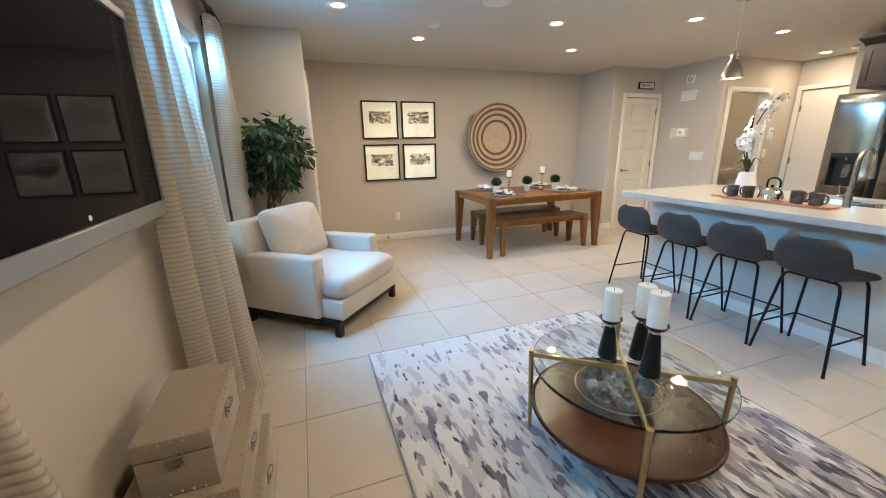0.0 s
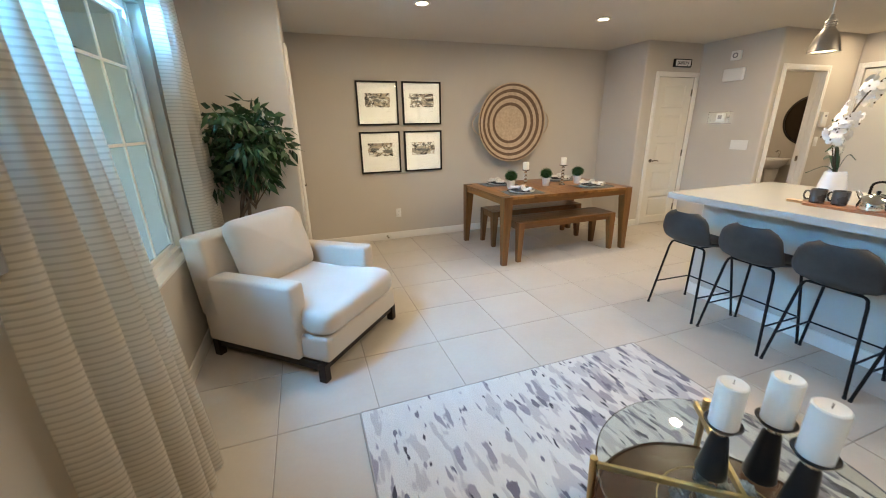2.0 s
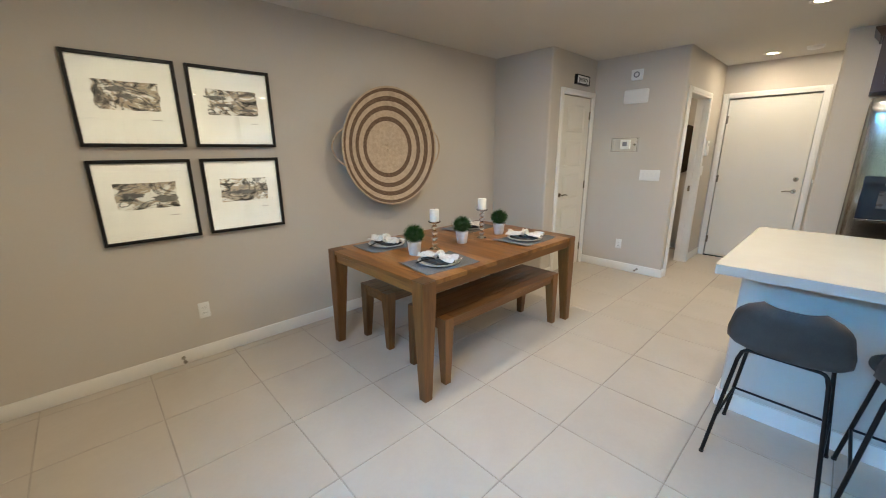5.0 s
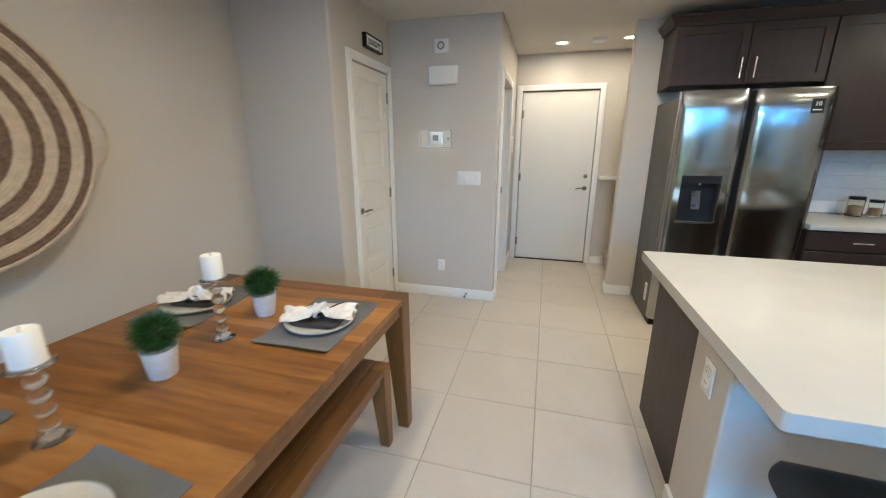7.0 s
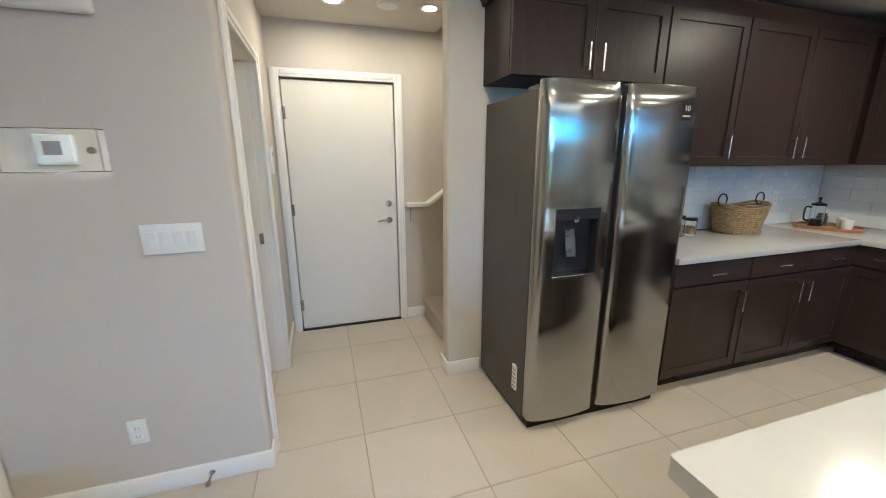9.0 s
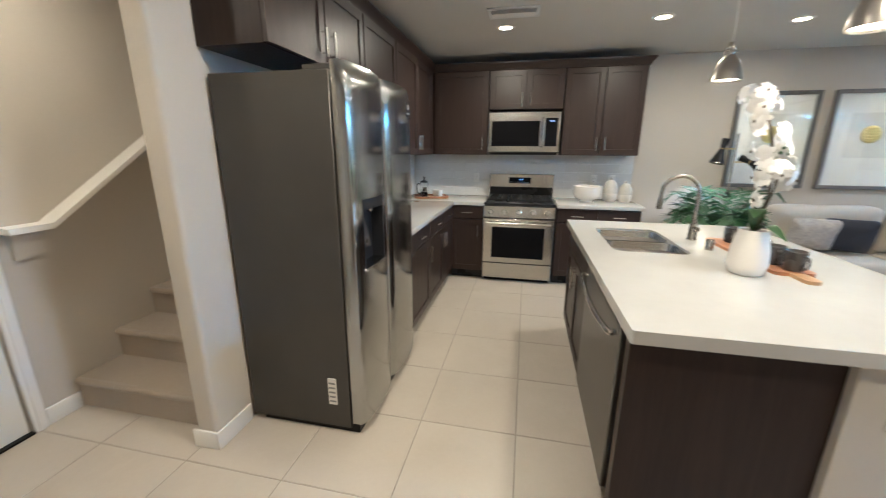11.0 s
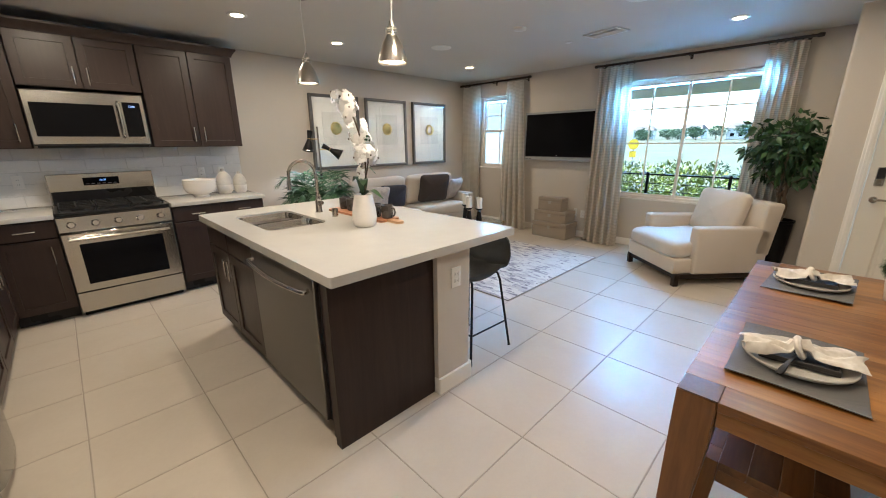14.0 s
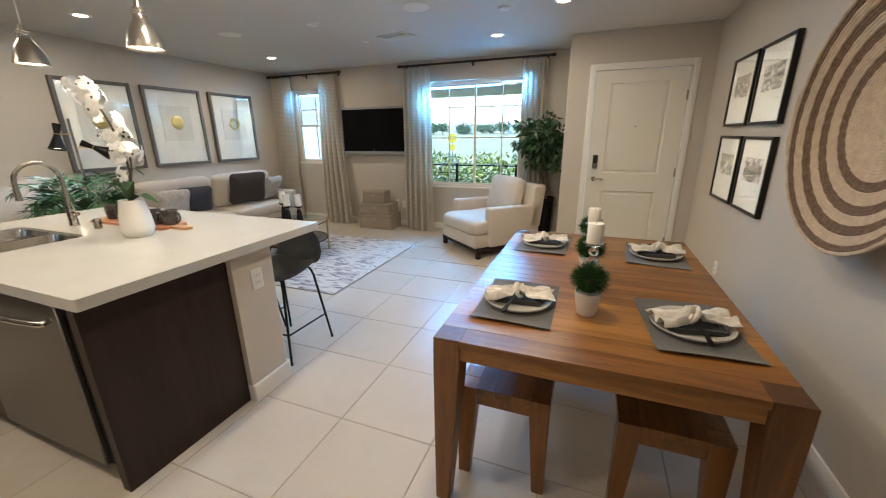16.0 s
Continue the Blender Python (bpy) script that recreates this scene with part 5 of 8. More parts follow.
# sofa along the south wall
so = thing("sofa", "cream linen sofa with a row of scatter cushions", "sofa", 1.49, YS + 0.03, 0.0)
hw = 1.2
for x in (-hw + 0.06, hw - 0.06):
    for y in (0.06, 0.6):
        part("leg", box(x - 0.025, y - 0.025, 0, x + 0.025, y + 0.025, 0.12, 0.003), ESPLEG, so)
part("seat_frame", box(-hw, 0.0, 0.12, hw, 0.66, 0.3, 0.02, 2), SOFAC, so)
part("backrest", box(-hw, 0.0, 0.3, hw, 0.16, 0.80, 0.04, 3), SOFAC, so)
for s in (-1, 1):
    x0, x1 = sorted((s * hw, s * (hw - 0.15)))
    part("armrest", box(x0, 0.05, 0.3, x1, 0.66, 0.6, 0.04, 3), SOFAC, so)
for x in (-0.525, 0.525):
    part("seat_cushion", cushion(bmesh.new(), 1.05, 0.56, 0.17, (x, 0.41, 0.375), (0, 0, 0), 0.2, 18, seed=x), SOFAC, so, angle=75)
    part("back_cushion", cushion(bmesh.new(), 1.04, 0.5, 0.19, (x, 0.2, 0.70), (78, 0, 0), 0.28, 18, seed=x + 3, pinch=0.3), SOFAC, so, angle=75)


def scatter(x, y, z, w, mat, label, tilt=(68, 0, 0), h=0.16, d=None):
    c = thing("scatter_cushion", label, "cushion", x, y, z, 0, group="scatter cushions on the sofa")
    part("cover", cushion(bmesh.new(), w, d or w, h, (0, 0, 0), tilt, 0.3, 16, seed=x, pinch=0.7), mat, c, angle=75)


scatter(1.04, -0.38, 0.715, 0.56, CHARCOAL, "dark charcoal square cushion on the sofa", (72, 0, -16), d=0.5)
scatter(1.86, -0.42, 0.66, 0.42, SLATE, "slate blue-grey cushion leaning on the sofa", (60, 0, -28))
scatter(2.15, -0.43, 0.655, 0.4, PALEC, "pale patterned cushion leaning on the sofa", (62, 0, -16))
scatter(0.56, -0.42, 0.66, 0.42, PALEC, "pale striped cushion with tassels on the sofa", (60, 0, 14))
th = thing("throw_blanket", "cream knotted throw draped over the sofa back", "throw", 0.86, -0.66, 0.85)
part("cloth", cushion(bmesh.new(), 0.4, 0.24, 0.11, (0, 0, 0), (0, 4, 8), 0.6, 16, seed=9, lumps=0.02), NAPKIN, th, angle=75)

# three framed artworks over the sofa
def gallery(x0, x1, z0, z1, kind):
    a = thing("framed_art", "large grey framed artwork with a gold leaf motif", "picture", (x0 + x1) / 2, YS, (z0 + z1) / 2, 180, group="gold leaf artworks")
    w, h, f, t = (x1 - x0) / 2, (z1 - z0) / 2, 0.038, 0.045
    bm = bmesh.new()
    for q in ((-w, -h, -w + f, h), (w - f, -h, w, h), (-w + f, -h, w - f, -h + f), (-w + f, h - f, w - f, h)):
        bx(bm, q[0], -t, q[1], q[2], -0.002, q[3], 0.003)
    part("frame", bm, FRAMEG, a, "grey wood frame")
    part("mat", box(-w + f, -0.02, -h + f, w - f, -0.01, h - f), PAPERA, a, "white mat board")
    part("mount", box(-0.2, -0.0245, -0.17, 0.2, -0.0205, 0.27), PAPERG, a, "textured grey panel")
    bm = bmesh.new()
    if kind == 2:
        for k in range(7):
            rr = random.Random(k)
            pts = [((0.05 + 0.035 * rr.random()) * math.cos(t2) + rr.uniform(-0.02, 0.02), -0.03, 0.06 + (0.05 + 0.04 * rr.random()) * math.sin(t2)) for t2 in [j * math.pi / 8 for j in range(16)]]
            tube(bm, pts, 0.006, 5, True)
    else:
        lathe(bm, [(0, -0.032), (0.07, -0.032), (0.085, -0.028), (0.088, -0.0246), (0, -0.0246)], 30, (0, 0, 0.06), "y")
        for k in range(9):
            z = -0.06 + k * 0.015
            r = math.sqrt(max(0.0, 0.085 ** 2 - z * z))
            tube(bm, smooth_path([(-r, -0.032, 0.06 + z), (0, -0.034, 0.064 + z), (r, -0.032, 0.058 + z)], 5), 0.003, 5)
    part("motif", bm, GOLD, a, "raised gold leaf motif")
    part("glazing", box(-w + f, -0.040, -h + f, w - f, -0.037, h - f), CLEAR, a).visible_shadow = False


for i, (a, b) in enumerate(((2.12, 2.87), (1.235, 2.0), (0.345, 1.1))):
    gallery(a, b, 1.085, 2.07, i)

# floor lamp with two heads
fl = thing("floor_lamp", "nickel floor lamp with two black cone shades, lit", "floor lamp", 2.93, -0.52, 0.0)
part("base", lathe(bmesh.new(), [(0, 0), (0.14, 0), (0.14, 0.015), (0.05, 0.025), (0.012, 0.03), (0, 0.03)], 32), IRON, fl)
part("pole", rod(bmesh.new(), (0, 0, 0.02), (0, 0, 1.64), 0.011), SATIN, fl, "nickel pole")
part("pole_tip", rod(bmesh.new(), (0, 0, 1.0), (0, 0, 1.05), 0.014), IRON, fl)


def lamp_head(pivot, aim, lit):
    p, d = Vector(pivot), Vector(aim).normalized()
    turn = d.to_track_quat("Z", "Y").to_matrix().to_4x4()
    m = Matrix.Translation(p) @ turn
    prof = [(0.035, -0.1), (0.03, -0.06), (0.022, -0.005), (0.024, 0.0), (0.03, 0.03), (0.07, 0.15), (0.067, 0.15), (0.026, 0.03), (0.018, 0.0), (0.02, -0.06), (0.028, -0.1)]
    part("arm", rod(bmesh.new(), (0, 0, p.z), p, 0.007), BRASS, fl)
    s = part("shade", shift(lathe(bmesh.new(), prof, 28, close=True), m=m), IRON, fl, "black cone shade")
    part("neck_ring", shift(lathe(bmesh.new(), [(0.0225, -0.004), (0.0255, 0.0), (0.0245, 0.006)], 20), m=m), BRASS, s)
    part("bulb", shift(lathe(bmesh.new(), [(0, 0.03), (0.022, 0.05), (0.04, 0.1), (0.05, 0.132), (0, 0.138)], 20), m=m), BULBP if lit else PLASTICW, fl, "glowing bulb" if lit else "bulb")
    return m


m = lamp_head((0.13, 0.02, 1.49), (0.25, 0.1, -1), True)
lamp_head((-0.12, 0.06, 1.36), (-0.75, 0.5, -0.5), False)
la = new("floor_lamp_bulb", bpy.data.lights.new("floor_lamp_bulb", "SPOT"))
la.data.energy, la.data.color, la.data.shadow_soft_size, la.data.spot_size = LAMP * 0.25, (0.85, 0.92, 1.0), 0.04, radians(110)
la.matrix_world = look((2.93 + 0.17, -0.49, 1.33), (2.93 + 0.21, -0.47, 1.0))

# palm beside the sofa
pm = thing("palm_plant", "green potted palm with arching fronds beside the sofa", "potted plant", 3.1, -0.28, 0.0)
part("pot", lathe(bmesh.new(), [(0, 0), (0.12, 0), (0.16, 0.3), (0.165, 0.33), (0.15, 0.33), (0.14, 0.28), (0, 0.28)], 28), POTW, pm)
rnd = random.Random(4)
stems, leaves = bmesh.new(), bmesh.new()
for k in range(26):
    a = k * 2.4 + rnd.uniform(-0.3, 0.3)
    L, rise = rnd.uniform(0.28, 0.52), rnd.uniform(0.62, 0.98)
    pts = smooth_path([(0.02 * math.cos(a), 0.02 * math.sin(a), 0.26), (L * 0.3 * math.cos(a), L * 0.3 * math.sin(a), 0.26 + rise * 0.55), (L * 0.7 * math.cos(a), L * 0.7 * math.sin(a), 0.26 + rise * 0.85), (L * math.cos(a), L * math.sin(a), 0.24 + rise * 0.8)], 6)
    tube(stems, pts, 0.004, 5)
    for i in range(5, len(pts) - 1):
        d = (pts[i + 1] - pts[i]).normalized()
        sd = d.cross(Vector((0, 0, 1))).normalized()
        for s in (-1, 1):
            ln = 0.25 * (1 - abs(i - 11) / 14)
            e = pts[i] + (sd * s * 0.8 + d * 0.6 + Vector((0, 0, -0.22))).normalized() * ln
            w = d * 0.0135
            md = (pts[i] + e) / 2 + Vector((0, 0, 0.012))
            vs = [leaves.verts.new(p) for p in (pts[i], md + w, e, md - w)]
            leaves.faces.new(vs)
part("stem", stems, PALML, pm)
part("frond", leaves, PALML, pm, "feathery green fronds")


# ---- dining ----
TX0, TX1, TY0, TY1, TZ = 2.50, 4.19, 3.955, 5.05, 0.75
dt = thing("dining_table", "acacia wood dining table with tapered corner legs", "dining table", 0, 0, 0)
LW = 0.1
for cx, sx in ((TX0, 1), (TX1, -1)):
    for cy, sy in ((TY0, 1), (TY1, -1)):
        bm = bmesh.new()
        lo, hi = 0.058, LW
        vs = []
        for z, w in ((0, lo), (0.62, hi), (TZ - 0.004, hi)):
            vs.append([bm.verts.new((cx + sx * a, cy + sy * b, z)) for a, b in ((0, 0), (w, 0), (w, w), (0, w))])
        for a, b in zip(vs, vs[1:]):
            for k in range(4):
                bm.faces.new((a[k], a[(k + 1) % 4], b[(k + 1) % 4], b[k]))
        bm.faces.new(vs[0][::-1]), bm.faces.new(vs[-1])
        bmesh.ops.bevel(bm, geom=[e for e in bm.edges if abs(e.verts[0].co.z - e.verts[1].co.z) > 0.05], offset=0.004, segments=2, affect="EDGES")
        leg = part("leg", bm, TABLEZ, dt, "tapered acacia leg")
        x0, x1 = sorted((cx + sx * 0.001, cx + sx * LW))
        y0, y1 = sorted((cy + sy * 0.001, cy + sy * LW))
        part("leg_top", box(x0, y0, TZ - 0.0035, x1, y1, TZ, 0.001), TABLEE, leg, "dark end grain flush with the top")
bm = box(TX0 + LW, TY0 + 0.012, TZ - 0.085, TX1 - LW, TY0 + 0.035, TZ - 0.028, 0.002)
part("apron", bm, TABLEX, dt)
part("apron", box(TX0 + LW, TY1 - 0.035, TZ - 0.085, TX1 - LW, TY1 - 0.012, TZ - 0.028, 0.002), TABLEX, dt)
part("apron", box(TX0 + 0.012, TY0 + LW, TZ - 0.085, TX0 + 0.035, TY1 - LW, TZ - 0.028, 0.002), TABLEW, dt)
part("apron", box(TX1 - 0.035, TY0 + LW, TZ - 0.085, TX1 - 0.012, TY1 - LW, TZ - 0.028, 0.002), TABLEW, dt)
rnd = random.Random(3)
x = TX0 + LW + 0.0012
planks = []
while x < TX1 - LW - 0.02:
    w = min(rnd.choice((0.045, 0.055, 0.065, 0.08)), TX1 - LW - x)
    if TX1 - LW - x - w < 0.04:
        w = TX1 - LW - x
    planks.append((x, x + w - 0.0004))
    x += w
for a, b in planks:
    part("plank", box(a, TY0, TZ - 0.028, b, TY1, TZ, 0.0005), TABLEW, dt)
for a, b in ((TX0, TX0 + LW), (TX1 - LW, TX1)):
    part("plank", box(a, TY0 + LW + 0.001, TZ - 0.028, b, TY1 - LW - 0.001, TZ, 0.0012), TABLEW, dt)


def bench(y0, y1):
    x0, x1, h = 2.71, 4.03, 0.45
    b = thing("bench", "acacia wood dining bench pushed under the table", "bench", 0, 0, 0, group="dining benches")
    for cx, sx in ((x0, 1), (x1, -1)):
        for cy, sy in ((y0, 1), (y1, -1)):
            bm = bmesh.new()
            vs = []
            for z, w in ((0, 0.048), (0.36, 0.075), (h - 0.002, 0.075)):
                vs.append([bm.verts.new((cx + sx * p, cy + sy * q, z)) for p, q in ((0, 0), (w, 0), (w, w), (0, w))])
            for p, q in zip(vs, vs[1:]):
                for k in range(4):
                    bm.faces.new((p[k], p[(k + 1) % 4], q[(k + 1) % 4], q[k]))
            bm.faces.new(vs[0][::-1]), bm.faces.new(vs[-1])
            bmesh.ops.bevel(bm, geom=[e for e in bm.edges if abs(e.verts[0].co.z - e.verts[1].co.z) > 0.05], offset=0.003, segments=2, affect="EDGES")
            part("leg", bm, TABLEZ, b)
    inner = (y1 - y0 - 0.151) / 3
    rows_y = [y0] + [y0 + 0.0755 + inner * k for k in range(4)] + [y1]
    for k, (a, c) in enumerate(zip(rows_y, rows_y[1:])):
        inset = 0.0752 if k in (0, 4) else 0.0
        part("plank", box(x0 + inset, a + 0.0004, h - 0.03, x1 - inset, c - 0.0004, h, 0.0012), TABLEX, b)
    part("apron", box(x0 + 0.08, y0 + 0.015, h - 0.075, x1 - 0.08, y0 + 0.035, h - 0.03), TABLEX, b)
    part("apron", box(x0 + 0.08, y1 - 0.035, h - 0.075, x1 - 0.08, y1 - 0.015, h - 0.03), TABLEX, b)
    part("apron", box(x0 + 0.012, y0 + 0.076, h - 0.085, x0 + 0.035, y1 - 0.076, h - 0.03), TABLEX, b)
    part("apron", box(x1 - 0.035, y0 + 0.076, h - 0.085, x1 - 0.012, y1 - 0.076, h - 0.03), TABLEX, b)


bench(4.0, 4.37)
bench(4.61, 4.97)


def crumple(bm, w, d, h, at, turn, seed, lobes=5):
    """A loosely knotted cloth: a thick, folded, uneven sheet."""
    nu, nv = 30, 16
    rot = Matrix.Rotation(turn, 3, "Z")
    g = []
    for s in (0, 1):
        rows = []
        for i in range(nu + 1):
            u = -1 + 2 * i / nu
            row = []
            for j in range(nv + 1):
                v = -1 + 2 * j / nv
                waist = 0.38 + 0.62 * min(1, abs(u) * 1.5) ** 1.2
                fold = math.sin(v * 7 + 2.5 * u + seed) * 0.5 + math.sin(v * 13 - 4 * u + seed * 2) * 0.25
                z = h * (0.42 + 0.4 * fold + 0.6 * noise.noise(Vector((u * 2, v * 2, seed)))) * (1 - 0.55 * v * v) + (h * 0.35 if abs(u) < 0.16 else 0)
                p = rot @ Vector((u * w / 2 * (1 + 0.12 * noise.noise(Vector((v * 3, seed, 0)))), v * d / 2 * waist, 0))
                row.append(bm.verts.new((at[0] + p.x, at[1] + p.y, at[2] + max(0.002, z) + 0.002 * s)))
            rows.append(row)
        g.append(rows)
        for i in range(nu):
            for j in range(nv):
                bm.faces.new((rows[i][j], rows[i + 1][j], rows[i + 1][j + 1], rows[i][j + 1]))
    a, b = g
    for i in range(nu):
        for j in (0, nv):
            bm.faces.new((a[i][j], a[i + 1][j], b[i + 1][j], b[i][j]))
    for j in range(nv):
        for i in (0, nu):
            bm.faces.new((a[i][j], a[i][j + 1], b[i][j + 1], b[i][j]))
    return bm


def place_setting(x, y, seed, turn):
    m = thing("placemat", "woven grey placemat on the dining table", "placemat", x, y, TZ, turn, group="placemats")
    bm = bmesh.new()
    nx, ny = 14, 10
    gv = []
    for i in range(nx + 1):
        row = []
        for j in range(ny + 1):
            u, v = -0.215 + 0.43 * i / nx, -0.155 + 0.31 * j / ny
            curl = 0.012 * max(0, abs(u) / 0.215 - 0.82) / 0.18 * (0.6 + 0.4 * math.sin(seed + v * 9))
            row.append((u, v, 0.0022 + curl))
        gv.append(row)
    top = [[bm.verts.new(p) for p in r] for r in gv]
    low = [[bm.verts.new((p[0], p[1], p[2] - 0.002)) for p in r] for r in gv]
    for i in range(nx):
        for j in range(ny):
            bm.faces.new((top[i][j], top[i + 1][j], top[i + 1][j + 1], top[i][j + 1]))
            bm.faces.new((low[i][j], low[i][j + 1], low[i + 1][j + 1], low[i + 1][j]))
    for i in range(nx):
        for j in (0, ny):
            bm.faces.new((top[i][j], top[i + 1][j], low[i + 1][j], low[i][j]))
    for j in range(ny):
        for i in (0, nx):
            bm.faces.new((top[i][j], top[i][j + 1], low[i][j + 1], low[i][j]))
    part("cloth", bm, MATC, m)
    p = thing("dinner_plate", "pale speckled stoneware plate with raised rim", "plate", x, y, TZ + 0.0025, group="dinner plates")
    part("plate", lathe(bmesh.new(), [(0, 0), (0.085, 0), (0.1, 0.003), (0.135, 0.012), (0.14, 0.02), (0.138, 0.023), (0.132, 0.019), (0.1, 0.009), (0.085, 0.006), (0, 0.006)], 44), STONEW, p)
    q = thing("napkin", "knotted cream printed napkin on a plate", "napkin", x, y, TZ + 0.0095, turn, group="knotted napkins")
    part("cloth", crumple(bmesh.new(), 0.28, 0.13, 0.05, (0.0, 0.0, 0.021), 1.85, seed), NAPKIN, q, angle=70)
    part("knot", tube(bmesh.new(), [(0.034 * math.cos(k), 0.012 * math.sin(k), 0.046 + 0.026 * math.sin(k)) for k in [j * math.pi / 6 for j in range(12)]], 0.009, 8, True), NAPKIN, q)
    k = thing("small_tray", "small black rectangular dish on a plate under a napkin", "dish", x, y, TZ + 0.0095, turn, group="small black dishes")
    tray = box(-0.095, -0.062, 0, 0.095, 0.062, 0.008, 0.003, 2)
    for a, b, c, e in ((-0.095, -0.062, 0.095, -0.056), (-0.095, 0.056, 0.095, 0.062), (-0.095, -0.055, -0.089, 0.055), (0.089, -0.055, 0.095, 0.055)):
        bx(tray, a, b, 0.007, c, e, 0.02, 0.001)
    part("dish", shift(tray, m=pose(0.012, 0.0, 0.0005, 0, 0, 94)), NAPKIND, k)


def fork(x, y, way, turn):
    """A dark fork whose handle lies over the plate's rim, its tines under the napkin."""
    f = thing("fork", "dark gunmetal fork laid over a plate under a napkin", "fork", x, y, TZ + 0.0345, turn, group="forks on the plates")
    bm = bmesh.new()
    prev = None
    for u, w, z in ((0.02, 0.004, 0.003), (0.06, 0.0045, 0.004), (0.1, 0.006, 0.002), (0.135, 0.009, -0.004), (0.152, 0.009, -0.009), (0.16, 0.005, -0.011)):
        ring = [bm.verts.new((way * u, q, z + e)) for q, e in ((-w, 0), (w, 0), (w * 0.8, 0.004), (-w * 0.8, 0.004))]
        if prev:
            for k in range(4):
                bm.faces.new((prev[k], prev[(k + 1) % 4], ring[(k + 1) % 4], ring[k]))
        else:
            bm.faces.new(ring)
        prev = ring
    bm.faces.new(prev[::-1])
    part("handle", bm, IRON, f, angle=60)
    bm = box(min(0, -way * 0.03), -0.011, 0.001, max(0, -way * 0.03), 0.011, 0.004, 0.001)
    bx(bm, min(0, way * 0.022), -0.004, 0.0015, max(0, way * 0.022), 0.004, 0.0045, 0.001)
    part("neck", bm, IRON, f)
    for q in (-0.009, -0.003, 0.003, 0.009):
        part("tine", box(min(-way * 0.03, -way * 0.075), q - 0.0016, 0.001, max(-way * 0.03, -way * 0.075), q + 0.0016, 0.0035), IRON, f)


fork(3.80, 4.19, 1, -12)
fork(3.81, 4.83, 1, 10)
fork(2.83, 4.19, -1, -14)
fork(2.87, 4.83, -1, 8)
place_setting(3.79, 4.19, 1.0, 180)
place_setting(3.80, 4.83, 2.0, 5)
place_setting(2.84, 4.19, 3.0, 176)
place_setting(2.88, 4.83, 4.0, -3)


def topiary(x, seed):
    rnd = random.Random(seed)
    t = thing("topiary", "small round grass topiary in a whitewashed pot", "potted plant", x, 4.465, TZ, group="topiaries on the table")
    part("pot", lathe(bmesh.new(), [(0, 0), (0.036, 0), (0.039, 0.004), (0.05, 0.092), (0.05, 0.096), (0.045, 0.096), (0.043, 0.085), (0, 0.085)], 28), POTW, t)
    bm = bmesh.new()
    c = Vector((0, 0, 0.148))
    for _ in range(2200):
        d = Vector([rnd.gauss(0, 1) for _ in range(3)]).normalized()
        if d.z < -0.75:
            continue
        r0, r1 = 0.03, 0.082 * rnd.uniform(0.86, 1.06)
        sd = axes_of(d)[rnd.randint(0, 1)] * 0.0016
        e = c + Vector((d.x * r1, d.y * r1, d.z * r1 * 0.9)) + Vector([rnd.uniform(-0.007, 0.007) for _ in range(3)])
        b = c + d * r0
        bm.faces.new([bm.verts.new(p) for p in (b - sd, b + sd, e)])
    part("grass", bm, TOPIARY, t, "dense clipped green blades")
    bm = bmesh.new()
    lathe(bm, [(0, 0.09), (0.03, 0.1), (0.045, 0.13), (0.042, 0.16), (0.02, 0.182), (0, 0.186)], 16)
    part("core", bm, TOPIARY, t)


for i, x in enumerate((2.86, 3.34, 3.80)):
    topiary(x, i)


def crystal_stick(x, h):
    c = thing("candlestick", "stacked crystal ball candlestick", "candlestick", x, 4.475, TZ, group="crystal candlesticks")
    prof = [(0, 0.0012), (0.04, 0.0012), (0.041, 0.004), (0.028, 0.01), (0.012, 0.02)]
    n = max(3, round((h - 0.05) / 0.042))
    for k in range(n):
        z = 0.024 + k * (h - 0.05) / n
        s = (h - 0.05) / n
        prof += [(0.01, z), (0.019, z + s * 0.25), (0.022, z + s * 0.5), (0.019, z + s * 0.75), (0.01, z + s * 0.98)]
    prof += [(0.014, h - 0.02), (0.045, h - 0.008), (0.047, h - 0.004), (0.044, h), (0, h)]
    part("stem", lathe(bmesh.new(), prof, 24), CRYSTAL, c, "clear faceted crystal stem")
    k = thing("candle", "white pillar candle on a crystal stick", "candle", x, 4.475, TZ + h, group="white dinner candles")
    part("wax", lathe(bmesh.new(), [(0, 0.0005), (0.034, 0.0005), (0.034, 0.082), (0.031, 0.086), (0.02, 0.083), (0, 0.081)], 24), WAX, k)
    part("wick", rod(bmesh.new(), (0, 0, 0.08), (0.001, 0, 0.095), 0.001, n=6), WICK, k)


crystal_stick(3.06, 0.21)
crystal_stick(3.585, 0.24)


# four framed prints
def blob(bm, cx, cz, w, h, seed, y=-0.0225):
    """A flat ink stroke with an uneven edge."""
    pts = []
    for k in range(26):
        a = 2 * math.pi * k / 26
        r = 1 + 0.55 * noise.noise(Vector((math.cos(a) * 1.7, math.sin(a) * 1.7, seed))) + 0.25 * noise.noise(Vector((math.cos(a) * 5, math.sin(a) * 5, seed)))
        pts.append((cx + w * r * math.cos(a), y, cz + h * r * math.sin(a)))
    f = bm.faces.new([bm.verts.new(p) for p in pts])
    r = bmesh.ops.extrude_face_region(bm, geom=[f])
    for v in [g for g in r["geom"] if isinstance(g, bmesh.types.BMVert)]:
        v.co.y += 0.0012


